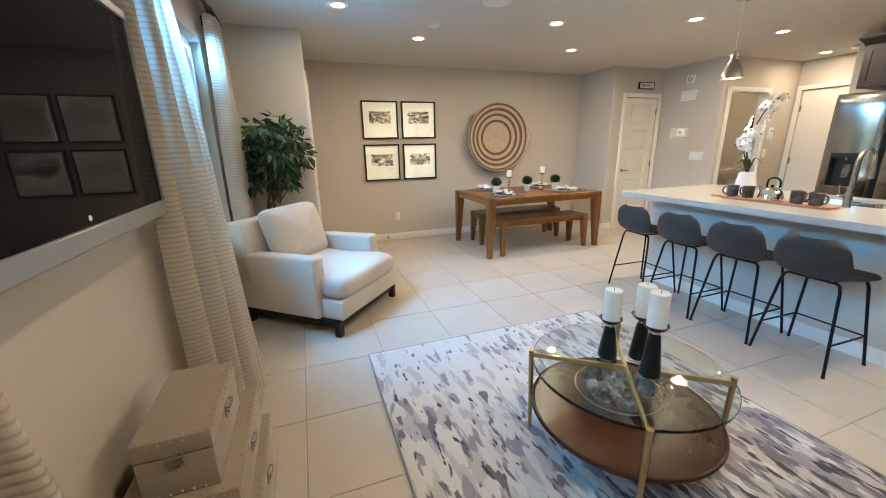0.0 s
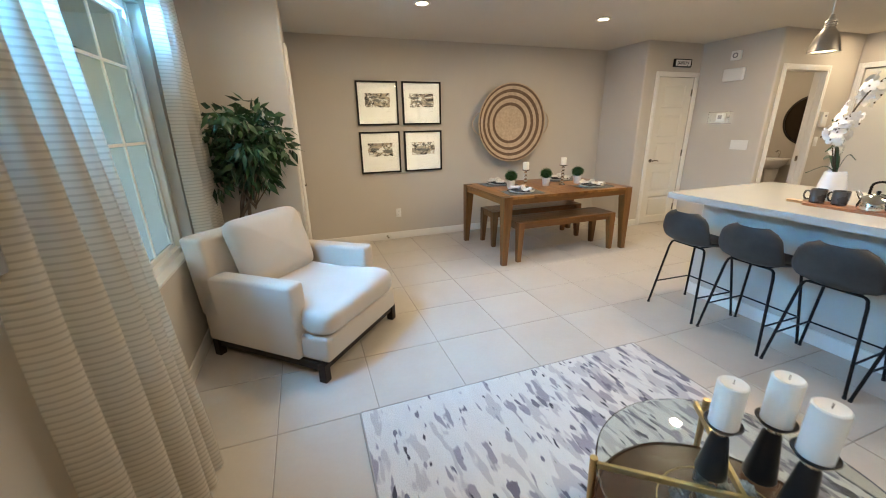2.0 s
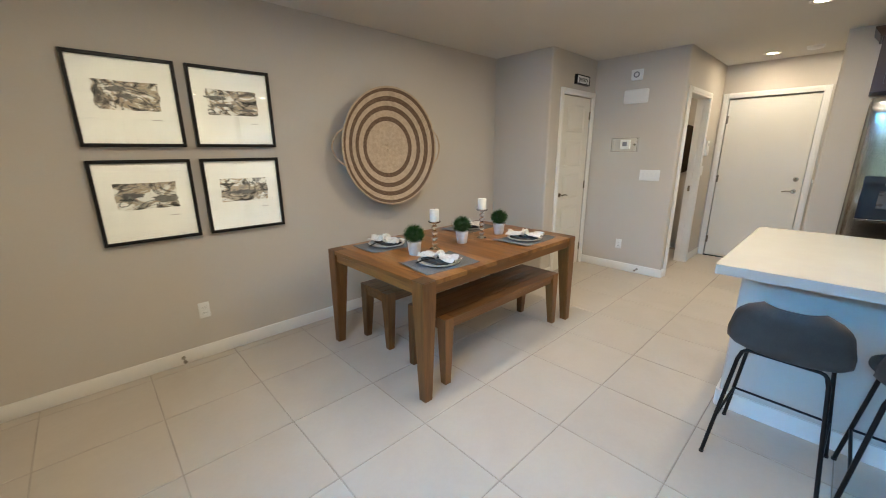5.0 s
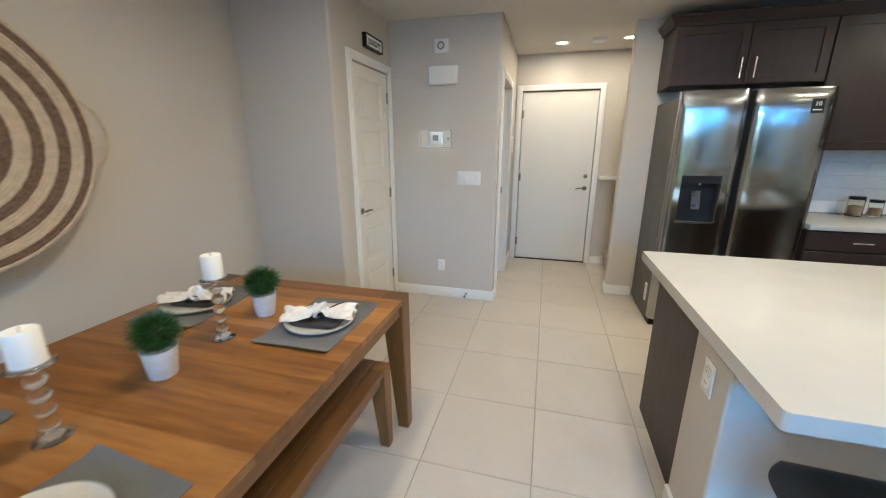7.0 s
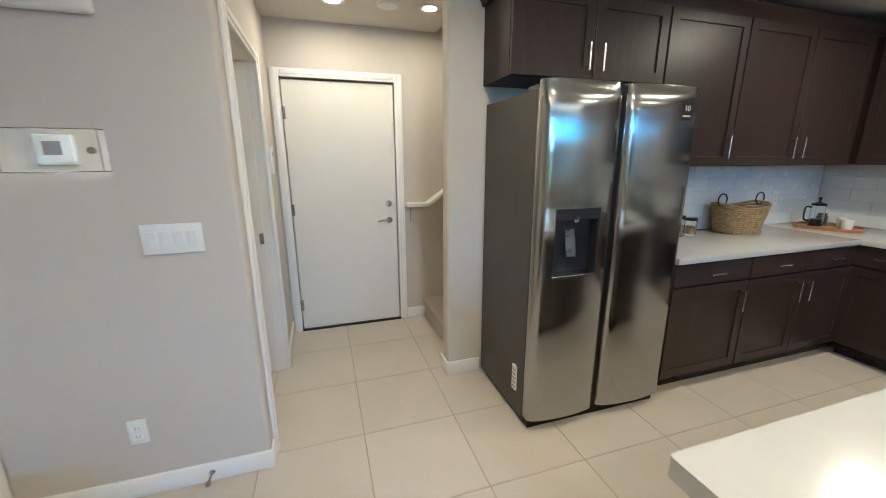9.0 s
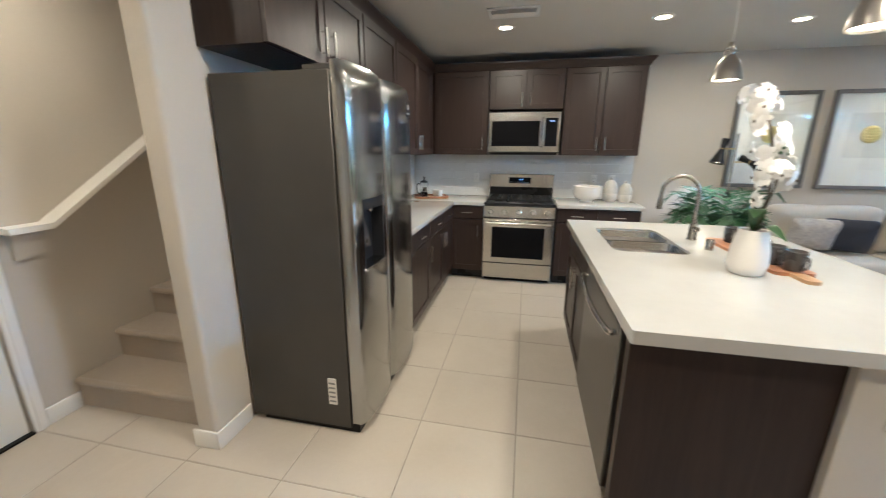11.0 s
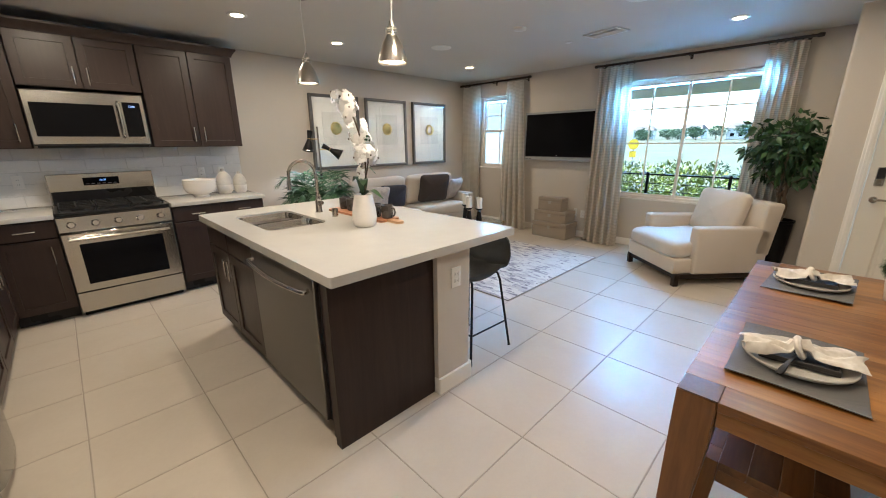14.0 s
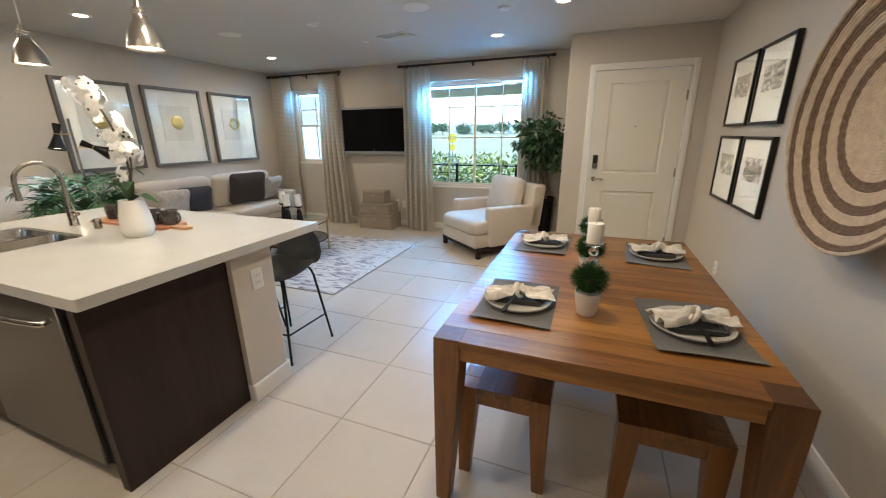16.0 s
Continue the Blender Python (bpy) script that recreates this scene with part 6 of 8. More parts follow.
def print_frame(x0, z0, seed):
    w = 0.255
    a = thing("framed_print", "square black framed abstract ink print with white mat", "picture", x0 + w, YD, z0 + w, group="abstract prints on the dining wall")
    bm = bmesh.new()
    f, t = 0.02, 0.035
    for q in ((-w, -w, -w + f, w), (w - f, -w, w, w), (-w + f, -w, w - f, -w + f), (-w + f, w - f, w - f, w)):
        bx(bm, q[0], -t, q[1], q[2], -0.002, q[3], 0.002)
    part("frame", bm, FRAMEB, a, "thin black frame")
    part("mat", box(-w + f, -0.02, -w + f, w - f, -0.01, w - f), PAPER, a, "white paper")
    part("glazing", box(-w + f, -0.029, -w + f, w - f, -0.0265, w - f), CLEAR, a).visible_shadow = False
    rr = random.Random(seed * 7 + 1)
    bm = bmesh.new()
    edge = [(u, v) for u, v in rounded(-0.155, -0.045, 0.155, 0.115, (0.004,) * 4, 2)]
    pts = []
    for (u0, v0), (u1, v1) in zip(edge, edge[1:] + edge[:1]):
        for k in range(8):
            u, v = u0 + (u1 - u0) * k / 8, v0 + (v1 - v0) * k / 8
            e = 1 + 0.07 * noise.noise(Vector((u * 30, v * 30, seed * 3)))
            pts.append((u * e, 0.035 + (v - 0.035) * e))
    lo = [bm.verts.new((u, -0.0200, v)) for u, v in pts]
    hi = [bm.verts.new((u, -0.0212, v)) for u, v in pts]
    bm.faces.new(hi)
    for k in range(len(pts)):
        bm.faces.new((lo[k], lo[(k + 1) % len(pts)], hi[(k + 1) % len(pts)], hi[k]))
    part("ink_wash", bm, ink_wash("ink_wash_" + str(seed), seed), a, "grey, tan and black ink wash")
    for k in range(3):
        bm = bmesh.new()
        blob(bm, rr.uniform(-0.1, 0.1), 0.02 + rr.uniform(-0.03, 0.05), rr.uniform(0.04, 0.08), rr.uniform(0.007, 0.016), rr.uniform(0, 50), -0.0215 - k * 0.0003)
        part("ink_stroke", bm, ART_INK[0], a)
    part("signature", box(0.1, -0.0208, -0.1, 0.15, -0.02, -0.094), ART_INK[3], a)


for i, (x0, z0) in enumerate(((1.28, 1.49), (1.845, 1.49), (1.28, 0.905), (1.845, 0.905))):
    print_frame(x0, z0, i + 1)

# woven wall basket
bk = thing("wall_basket", "large round woven wall basket with brown spiral bands", "wall basket", 3.355, YD, 1.487)
R, coils = 0.515, 40
for k in range(coils):
    r0, r1 = R * k / coils, R * (k + 1) / coils
    u = (k + 0.5) / coils
    depth = lambda q: -0.035 - 0.105 * (q / R) ** 2.2
    band = (0.44 < u < 0.52) or (0.62 < u < 0.70) or (0.785 < u < 0.855) or (0.92 < u < 0.97)
    rm = (r0 + r1) / 2
    t = (r1 - r0) * 0.62
    n = 72
    bm = bmesh.new()
    d = depth(rm)
    if k == 0:
        lathe(bm, [(0, d + 0.004), (r1, d + 0.004), (r1, d - 0.004), (0, d - 0.006)], n, axis="y")
    else:
        prof = [(rm + t * math.cos(a), d + t * 0.8 * math.sin(a)) for a in [q * math.pi / 4 for q in range(8)]]
        lathe(bm, prof, n, axis="y", close=True)
        # stitches: each coil ring undulates
        for v in bm.verts:
            a = math.atan2(v.co.z, v.co.x)
            v.co.y += 0.0015 * math.sin(a * 36 + k)
    part("coil", bm, BROWNSTRAW if band else LIMESTRAW, bk, "brown woven band" if band else "")
for s in (-1, 1):
    pts = smooth_path([(s * 0.485, -0.14, 0.15), (s * 0.55, -0.125, 0.1), (s * 0.59, -0.11, 0.0), (s * 0.55, -0.125, -0.1), (s * 0.485, -0.14, -0.15)], 6)
    part("handle", tube(bmesh.new(), pts, 0.0075, 8), LIMESTRAW, bk, "woven loop handle")


# wall plates
def outlet(x, y, z, turn, label="white wall outlet", holes=2, w=0.07, h=0.115, name="wall_outlet"):
    """Stands on a wall whose face looks to local -y."""
    o = thing(name, label, "outlet", x, y, z, turn)
    part("plate", box(-w / 2, -0.007, -h / 2, w / 2, 0, h / 2, 0.003, 2), PLASTICW, o)
    for k in range(holes):
        zz = (k - (holes - 1) / 2) * 0.04
        s = part("socket", box(-0.017, -0.009, zz - 0.014, 0.017, -0.006, zz + 0.014, 0.004, 2), PLASTICW, o)
        for sx in (-0.006, 0.006):
            part("slot", box(sx - 0.001, -0.0096, zz - 0.004, sx + 0.001, -0.0088, zz + 0.005), DARKP, s)
    return o


outlet(1.725, YD, 0.36, 0, "white wall outlet below the framed prints")
outlet(XH, 4.27, 0.325, 90 + 180, "white wall outlet under the thermostat")
outlet(XT, 1.62, 0.36, 90, "white wall outlet beside the trunks")
outlet(XT, 1.50, 0.38, 90, "white wall outlet beside the trunks", w=0.05)


def switch_plate(x, y, z, turn, gangs, label):
    w = 0.046 * gangs + 0.03
    o = thing("light_switch", label, "light switch", x, y, z, turn)
    part("plate", box(-w / 2, -0.007, -0.06, w / 2, 0, 0.06, 0.003, 2), PLASTICW, o)
    for k in range(gangs):
        xx = (k - (gangs - 1) / 2) * 0.046
        part("rocker", shift(box(-0.0165, -0.004, -0.033, 0.0165, 0.0, 0.033, 0.002), m=pose(xx, -0.0065, 0, 5)), PLASTICW, o)


switch_plate(XH, 4.015, 1.165, 270, 4, "white four-gang rocker switch plate")
switch_plate(XF, 4.22, 1.16, 90, 1, "white rocker switch beside the front door") if False else None
switch_plate(7.02, YH, 1.18, 0, 1, "white rocker switch in the hall")
b = thing("wall_sensor", "small white boxed sensor in the hall", "sensor", 7.04, YH, 1.46, 0)
part("case", box(-0.055, -0.03, -0.09, 0.055, 0, 0.09, 0.006, 2), PLASTICW, b)
part("window", box(-0.01, -0.032, 0.03, 0.03, -0.03, 0.055), PLASTICG, b)
b = thing("alarm_strobe", "white square wall alarm with a round horn", "alarm", XH, 4.265, 2.25, 270)
part("case", box(-0.06, -0.035, -0.055, 0.06, 0, 0.055, 0.008, 2), PLASTICW, b)
part("horn", lathe(bmesh.new(), [(0.02, -0.042), (0.032, -0.042), (0.032, -0.034), (0.02, -0.034)], 20, axis="y", close=True), PLASTICG, b, "grey ring")
b = thing("door_chime", "rounded white plastic door chime box", "door chime", XH, 4.25, 2.025, 270)
part("case", box(-0.13, -0.045, -0.075, 0.13, 0, 0.075, 0.018, 3), PLASTICW, b)
b = thing("thermostat", "white thermostat inside a clear plastic guard", "thermostat", XH, 4.315, 1.505, 270)
part("body", box(-0.055, -0.028, -0.05, 0.055, 0, 0.055, 0.005, 2), PLASTICW, b)
part("display", box(-0.03, -0.0295, -0.015, 0.022, -0.0275, 0.032), PLASTICG, b, "grey display")
bm = box(-0.145, -0.055, -0.075, 0.145, -0.052, 0.075, 0.002)
bx(bm, -0.145, -0.052, -0.075, -0.142, 0, 0.075)
bx(bm, 0.142, -0.052, -0.075, 0.145, 0, 0.075)
bx(bm, -0.142, -0.052, 0.072, 0.142, 0, 0.075)
bx(bm, -0.142, -0.052, -0.075, 0.142, 0, -0.072)
part("guard", bm, CLEAR, b, "clear plastic guard").visible_shadow = False
part("lock", lathe(bmesh.new(), [(0, -0.06), (0.012, -0.06), (0.012, -0.05), (0, -0.05)], 14, (0.12, 0, -0.0), "y"), STEEL, b)
b = thing("pantry_sign", "small framed white sign lettered pantry", "sign", 5.575, YP, 2.215)
bm = bmesh.new()
for q in ((-0.15, -0.05, -0.138, 0.05), (0.138, -0.05, 0.15, 0.05), (-0.138, -0.05, 0.138, -0.038), (-0.138, 0.038, 0.138, 0.05)):
    bx(bm, q[0], -0.035, q[1], q[2], 0, q[3], 0.001)
part("frame", bm, FRAMEB, b, "black frame")
part("panel", box(-0.138, -0.03, -0.038, 0.138, 0, 0.038), PAPER, b)
part("lettering", shift(text_bm("pantry", 0.082), 0, -0.031, 0.006), DARKP, b, "black lettering pantry")

# powder room behind the open doorway
b = thing("pedestal_sink", "white pedestal sink in the powder room", "sink", XW, 4.62, 0, 90)
part("basin", lathe(bmesh.new(), [(0, 0.7), (0.1, 0.71), (0.19, 0.79), (0.215, 0.86), (0.215, 0.87), (0.19, 0.87), (0.15, 0.8), (0, 0.76)], 32, (0, 0.23, 0)), CERAM, b)
part("back_ledge", box(-0.2, 0.002, 0.78, 0.2, 0.14, 0.88, 0.015, 2), CERAM, b)
part("pedestal", lathe(bmesh.new(), [(0, 0), (0.12, 0), (0.11, 0.05), (0.075, 0.15), (0.07, 0.5), (0.1, 0.72), (0, 0.72)], 24, (0, 0.18, 0)), CERAM, b)
part("faucet", tube(bmesh.new(), smooth_path([(0, 0.07, 0.88), (0, 0.07, 0.96), (0, 0.12, 0.99), (0, 0.18, 0.96)], 4), 0.011, 10), CHROME, b, "chrome tap")
b = thing("round_mirror", "large round dark mirror in the powder room", "mirror", XW, 4.34, 1.45, 90)
part("frame", lathe(bmesh.new(), [(0.35, 0.03), (0.37, 0.03), (0.37, 0.002), (0.35, 0.002)], 48, axis="y", close=True), BRONZE, b)
part("glass", lathe(bmesh.new(), [(0, 0.012), (0.35, 0.012), (0.35, 0.003), (0, 0.003)], 48, axis="y"), plain("smoked_mirror", (0.07, 0.05, 0.035), (0.06, 0.045, 0.03), 0.15, metal=0.8, relief=0), b)


# ---- kitchen ----
def shaker(w, h, rail=0.058, t=0.02):
    """A door front in the x-z plane from (0, 0), its face towards -y, with a recessed panel."""
    bm = bmesh.new()
    def loop(x0, z0, x1, z1, y):
        return [bm.verts.new(p) for p in ((x0, y, z0), (x1, y, z0), (x1, y, z1), (x0, y, z1))]
    e, r = 0.0018, rail
    rings = [loop(0, 0, w, h, 0), loop(0, 0, w, h, -t + e), loop(e, e, w - e, h - e, -t), loop(r, r, w - r, h - r, -t), loop(r + 0.0015, r + 0.0015, w - r - 0.0015, h - r - 0.0015, -t + 0.009)]
    bm.faces.new(rings[0][::-1])
    for a, b in zip(rings, rings[1:]):
        for k in range(4):
            bm.faces.new((a[k], a[(k + 1) % 4], b[(k + 1) % 4], b[k]))
    bm.faces.new(rings[-1])
    return bm


def pull(x, z, length, upright, y=-0.02):
    d = Vector((0, 0, 1)) if upright else Vector((1, 0, 0))
    c = Vector((x, y - 0.03, z))
    bm = rod(bmesh.new(), c - d * length / 2, c + d * length / 2, 0.006, n=10)
    for s in (-0.36, 0.36):
        rod(bm, c + d * length * s, c + d * length * s + Vector((0, 0.031, 0)), 0.0045, n=8)
    return bm


def cabinet(name, label, place, w, h, depth, fronts, z_body=0.0, toe=0.0, group=""):
    """A unit whose back lies on y = depth behind its local front plane y = 0; fronts: (kind, x0, x1, z0, z1, handle x, handle z)."""
    c = thing(name, label, "cabinet", *place, group=group)
    bm = box(0.001, 0.0, z_body, w - 0.001, depth, h, 0.001)
    part("body", bm, CABX, c)
    if toe:
        part("toe_kick", box(0.001, 0.06, 0, w - 0.001, depth, toe - 0.001), BLKWOOD, c)
    for kind, x0, x1, z0, z1, hx, hz in fronts:
        g = 0.004
        f = new(kind, finish(kind, shaker(x1 - x0 - 2 * g, z1 - z0 - 2 * g, 0.058 if kind == "door" else 0.03), CAB))
        if kind == "drawer":
            old = f.data
            f.data = finish(kind, box(0, -0.02, 0, x1 - x0 - 2 * g, 0, z1 - z0 - 2 * g, 0.002), CAB)
            bpy.data.meshes.remove(old)
        f.parent = c
        f.location = (x0 + g, -0.001, z0 + g)
        if hx is not None:
            part("handle", pull(hx - x0 - g, hz - z0 - g, 0.14 if kind == "door" else 0.12, kind == "door"), CHROME, f, "slim nickel bar pull")
    return c


# upper cabinets on the south wall: they look to +y, so they are turned by 180 and their local x runs to -x
UZ0, UZ1, UD = 1.415, 2.31, 0.33
YU = YS + UD
GU = "upper cabinets"
cabinet("upper_cabinet", "tall espresso wood wall cabinet with two shaker doors", (4.65, YU, UZ0, 180), 0.80, UZ1 - UZ0, UD - 0.002,
        [("door", 0, 0.4, 0, UZ1 - UZ0, 0.355, 0.12), ("door", 0.4, 0.8, 0, UZ1 - UZ0, 0.445, 0.12)], group=GU)
cabinet("upper_cabinet", "short espresso wood wall cabinet over the microwave", (5.455, YU, 1.9, 180), 0.80, UZ1 - 1.9, UD - 0.002,
        [("door", 0, 0.4, 0, UZ1 - 1.9, 0.355, 0.1), ("door", 0.4, 0.8, 0, UZ1 - 1.9, 0.445, 0.1)], group=GU)
cabinet("upper_cabinet", "tall espresso wood corner wall cabinet", (XE - 0.001, YU, UZ0, 180), XE - 5.46, UZ1 - UZ0, UD - 0.002,
        [("door", 0.36, XE - 5.46, 0, UZ1 - UZ0, XE - 5.46 - 0.06, 0.12)], group=GU)
# on the east wall: they look to -x; local x runs to -y
XU = XE - UD
ey = [2.47, 1.465, 0.83, 0.2, YU + 0.022]
cabinet("upper_cabinet", "short espresso wood cabinet over the refrigerator", (XU, ey[0], 1.89, -90), ey[0] - ey[1] - 0.001, UZ1 - 1.89, UD - 0.002,
        [("door", 0, 0.5, 0, UZ1 - 1.89, 0.455, 0.11), ("door", 0.5, 1.0, 0, UZ1 - 1.89, 0.545, 0.11)], group=GU)
cabinet("upper_cabinet", "tall espresso wood wall cabinet with one shaker door", (XU, ey[1], UZ0, -90), ey[1] - ey[2] - 0.001, UZ1 - UZ0, UD - 0.002,
        [("door", 0, 0.634, 0, UZ1 - UZ0, 0.585, 0.12)], group=GU)
cabinet("upper_cabinet", "tall espresso wood wall cabinet with two shaker doors", (XU, ey[2], UZ0, -90), ey[2] - ey[4] - 0.001, UZ1 - UZ0, UD - 0.002,
        [("door", 0, 0.62, 0, UZ1 - UZ0, 0.57, 0.12), ("door", 0.62, 1.25, 0, UZ1 - UZ0, 0.67, 0.12)], group=GU)
# crown along both runs
bm = bmesh.new()
path = [(3.845, YS + 0.001), (3.845, YU), (XU, YU), (XU, 2.475), (XE - 0.002, 2.475)]
off = [(-1, 0), (-1, 1), (-1, 1), (-1, 1), (0, 1)]
prof = [(0.0, UZ1 + 0.001), (0.012, UZ1 + 0.001), (0.016, UZ1 + 0.02), (0.04, UZ1 + 0.05), (0.05, UZ1 + 0.062), (0.05, UZ1 + 0.075), (0.0, UZ1 + 0.075)]
rings = [[bm.verts.new((px + ox * o, py + oy * o, z)) for o, z in prof] for (px, py), (ox, oy) in zip(path, off)]
for a, b in zip(rings, rings[1:]):
    for k in range(len(prof)):
        bm.faces.new((a[k], a[(k + 1) % len(prof)], b[(k + 1) % len(prof)], b[k]))
bm.faces.new(rings[0]), bm.faces.new(rings[-1][::-1])
structure("trim_crown", bm, CAB, "espresso crown moulding along the wall cabinets", "trim")
bm = box(XU + 0.001, YU + 0.001, UZ1 + 0.0005, XE - 0.002, 2.473, UZ1 + 0.07)
bx(bm, 3.847, YS + 0.002, UZ1 + 0.0005, XE - 0.002, YU - 0.001, UZ1 + 0.07)
structure("trim_cabinet_top", bm, CABX, "dark closed top of the wall cabinets", "trim")

# base cabinets
BH, CT0, CTZ = 0.862, 0.866, 0.905
YB, XB = -0.205, 5.825
GL = "base cabinets"
dz = [(0.715, 0.858), (0.105, 0.71)]
cabinet("base_cabinet", "espresso wood base cabinet with two drawers and doors", (4.662, YB, 0, 180), 0.842, BH, 0.62,
        [("drawer", 0, 0.42, *dz[0], 0.21, 0.785), ("drawer", 0.42, 0.842, *dz[0], 0.63, 0.785), ("door", 0, 0.42, *dz[1], 0.37, 0.61), ("door", 0.42, 0.842, *dz[1], 0.47, 0.61)], 0.1, 0.1, GL)
cabinet("base_cabinet", "espresso wood base cabinet beside the range", (XB - 0.001, YB, 0, 180), XB - 5.452, BH, 0.62,
        [("drawer", 0, XB - 5.452, *dz[0], 0.19, 0.785), ("door", 0, XB - 5.452, *dz[1], XB - 5.452 - 0.06, 0.58)], 0.1, 0.1, GL)
cabinet("base_cabinet", "espresso wood base cabinet with drawer beside the refrigerator", (XB, 1.5, 0, -90), 0.64, BH, XE - XB - 0.002,
        [("drawer", 0, 0.64, *dz[0], 0.32, 0.785), ("door", 0, 0.64, *dz[1], 0.585, 0.58)], 0.1, 0.1, GL)
cabinet("base_cabinet", "espresso wood base cabinet with two drawers and doors", (XB, 0.858, 0, -90), 0.858 + YB * -1 - 0.0, BH, XE - XB - 0.002,
        [("drawer", 0, 0.53, *dz[0], 0.265, 0.785), ("drawer", 0.53, 1.06, *dz[0], 0.795, 0.785), ("door", 0, 0.53, *dz[1], 0.48, 0.58), ("door", 0.53, 1.06, *dz[1], 0.58, 0.58)], 0.1, 0.1, GL)


def slab(name, label, boxes, r=0.003):
    bm = bmesh.new()
    for b in boxes:
        bx(bm, *b, r, 2)
    return tagged(part(name, bm, QUARTZ, None, label), category="countertop")


slab("countertop", "white quartz countertop beside the range", [(3.80, YS + 0.002, CT0, 4.662, -0.165, CTZ)])
slab("countertop", "white quartz corner countertop under the wall cabinets", [(5.452, YS + 0.002, CT0, XE - 0.002, -0.165, CTZ), (5.785, -0.1645, CT0, XE - 0.002, 1.5, CTZ)])

# backsplash: staggered tiles on both walls
for nm, lab in (("backsplash_south", "white subway tile backsplash over the counter"), ("backsplash_east", "white subway tile backsplash on the kitchen wall")):
    if nm.endswith("south"):
        sp = structure(nm, box(3.80, YS + 0.0002, CTZ + 0.001, XE - 0.013, YS + 0.006, UZ0 - 0.001), GROUTW, lab, "backsplash")
        x_a, x_b = 3.80, XE - 0.013
    else:
        sp = structure(nm, box(XE - 0.006, YS + 0.013, CTZ + 0.001, XE - 0.0002, 1.5, UZ0 - 0.001), GROUTW, lab, "backsplash")
        x_a, x_b = YS + 0.013, 1.5
    tw, thh, gp = 0.30, 0.10, 0.002
    shared_t = {}
    for r in range(5):
        z0 = CTZ + 0.002 + r * (thh + gp)
        z1 = min(z0 + thh, UZ0 - 0.002)
        x = x_a - (tw / 2 if r % 2 else 0)
        while x < x_b:
            a, b = max(x, x_a), min(x + tw, x_b)
            x += tw + gp
            if b - a < 0.01:
                continue
            key = (round(b - a, 3), round(z1 - z0, 3))
            if key not in shared_t:
                w2, h2 = key[0] / 2, key[1] / 2
                bm = bmesh.new()
                e = 0.0015
                o = [bm.verts.new(p) for p in ((-w2, 0.002, -h2), (w2, 0.002, -h2), (w2, 0.002, h2), (-w2, 0.002, h2))]
                i2 = [bm.verts.new((v.co.x - math.copysign(e, v.co.x), -0.003, v.co.z - math.copysign(e, v.co.z))) for v in o]
                for k in range(4):
                    bm.faces.new((o[k], o[(k + 1) % 4], i2[(k + 1) % 4], i2[k]))
                bm.faces.new(i2)
                shared_t[key] = finish("tile", bm, SPLASH, 15)
            t = new("tile", shared_t[key])
            t.parent = sp
            if nm.endswith("south"):
                t.matrix_basis = pose((a + b) / 2, YS + 0.007, (z0 + z1) / 2, 0, 0, 180)
            else:
                t.matrix_basis = pose(XE - 0.007, (a + b) / 2, (z0 + z1) / 2, 0, 0, -90)
for x in (4.22, 4.02, 5.62):
    outlet(x, YS + 0.01, 1.13, 180, "white outlet on the backsplash")
outlet(XE - 0.01, -0.25, 1.13, -90, "white outlet on the backsplash")

# range: local x runs to -x
rg_w = 0.772
rn = thing("gas_range", "stainless steel gas range with black grates and oven", "range", 5.448, -0.17, 0, 180)
part("body", box(0.002, 0.02, 0.06, rg_w - 0.002, 0.64, 0.895), FRSIDE, rn)
part("kick", box(0.02, 0.05, 0.0, rg_w - 0.02, 0.6, 0.06), IRON, rn)
part("drawer", box(0.004, -0.012, 0.045, rg_w - 0.004, 0.02, 0.22, 0.004), STEEL, rn, "stainless lower drawer")
dr = part("oven_door", box(0.004, -0.022, 0.228, rg_w - 0.004, 0.02, 0.735, 0.005), STEEL, rn, "stainless oven door")
part("oven_window", box(0.1, -0.025, 0.29, rg_w - 0.1, -0.021, 0.64, 0.004), BLACKGLASS, dr, "dark oven window")
bm = rod(bmesh.new(), (0.045, -0.075, 0.69), (rg_w - 0.045, -0.075, 0.69), 0.013, n=14)
for x in (0.06, rg_w - 0.06):
    rod(bm, (x, -0.075, 0.69), (x, -0.02, 0.69), 0.01)
part("oven_handle", bm, CHROME, dr, "round bar handle")
pn = part("control_panel", shift(box(0, -0.02, 0, rg_w, 0.035, 0.125, 0.004), m=pose(0, -0.004, 0.745, -8)), STEEL, rn, "stainless knob panel")
for k in range(5):
    x = 0.085 + k * (rg_w - 0.17) / 4
    bm = lathe(bmesh.new(), [(0, -0.042), (0.02, -0.042), (0.024, -0.037), (0.026, -0.012), (0.03, -0.008), (0.03, 0.0), (0, 0)], 22, (0, 0, 0), "y")
    part("knob", shift(bm, m=pose(x, -0.0225, 0.808, -8)), CHROME, pn, "round steel knob")
part("cooktop", box(0.0, 0.0, 0.88, rg_w, 0.6, 0.906, 0.004), BLKWOOD, rn, "black enamel cooktop")
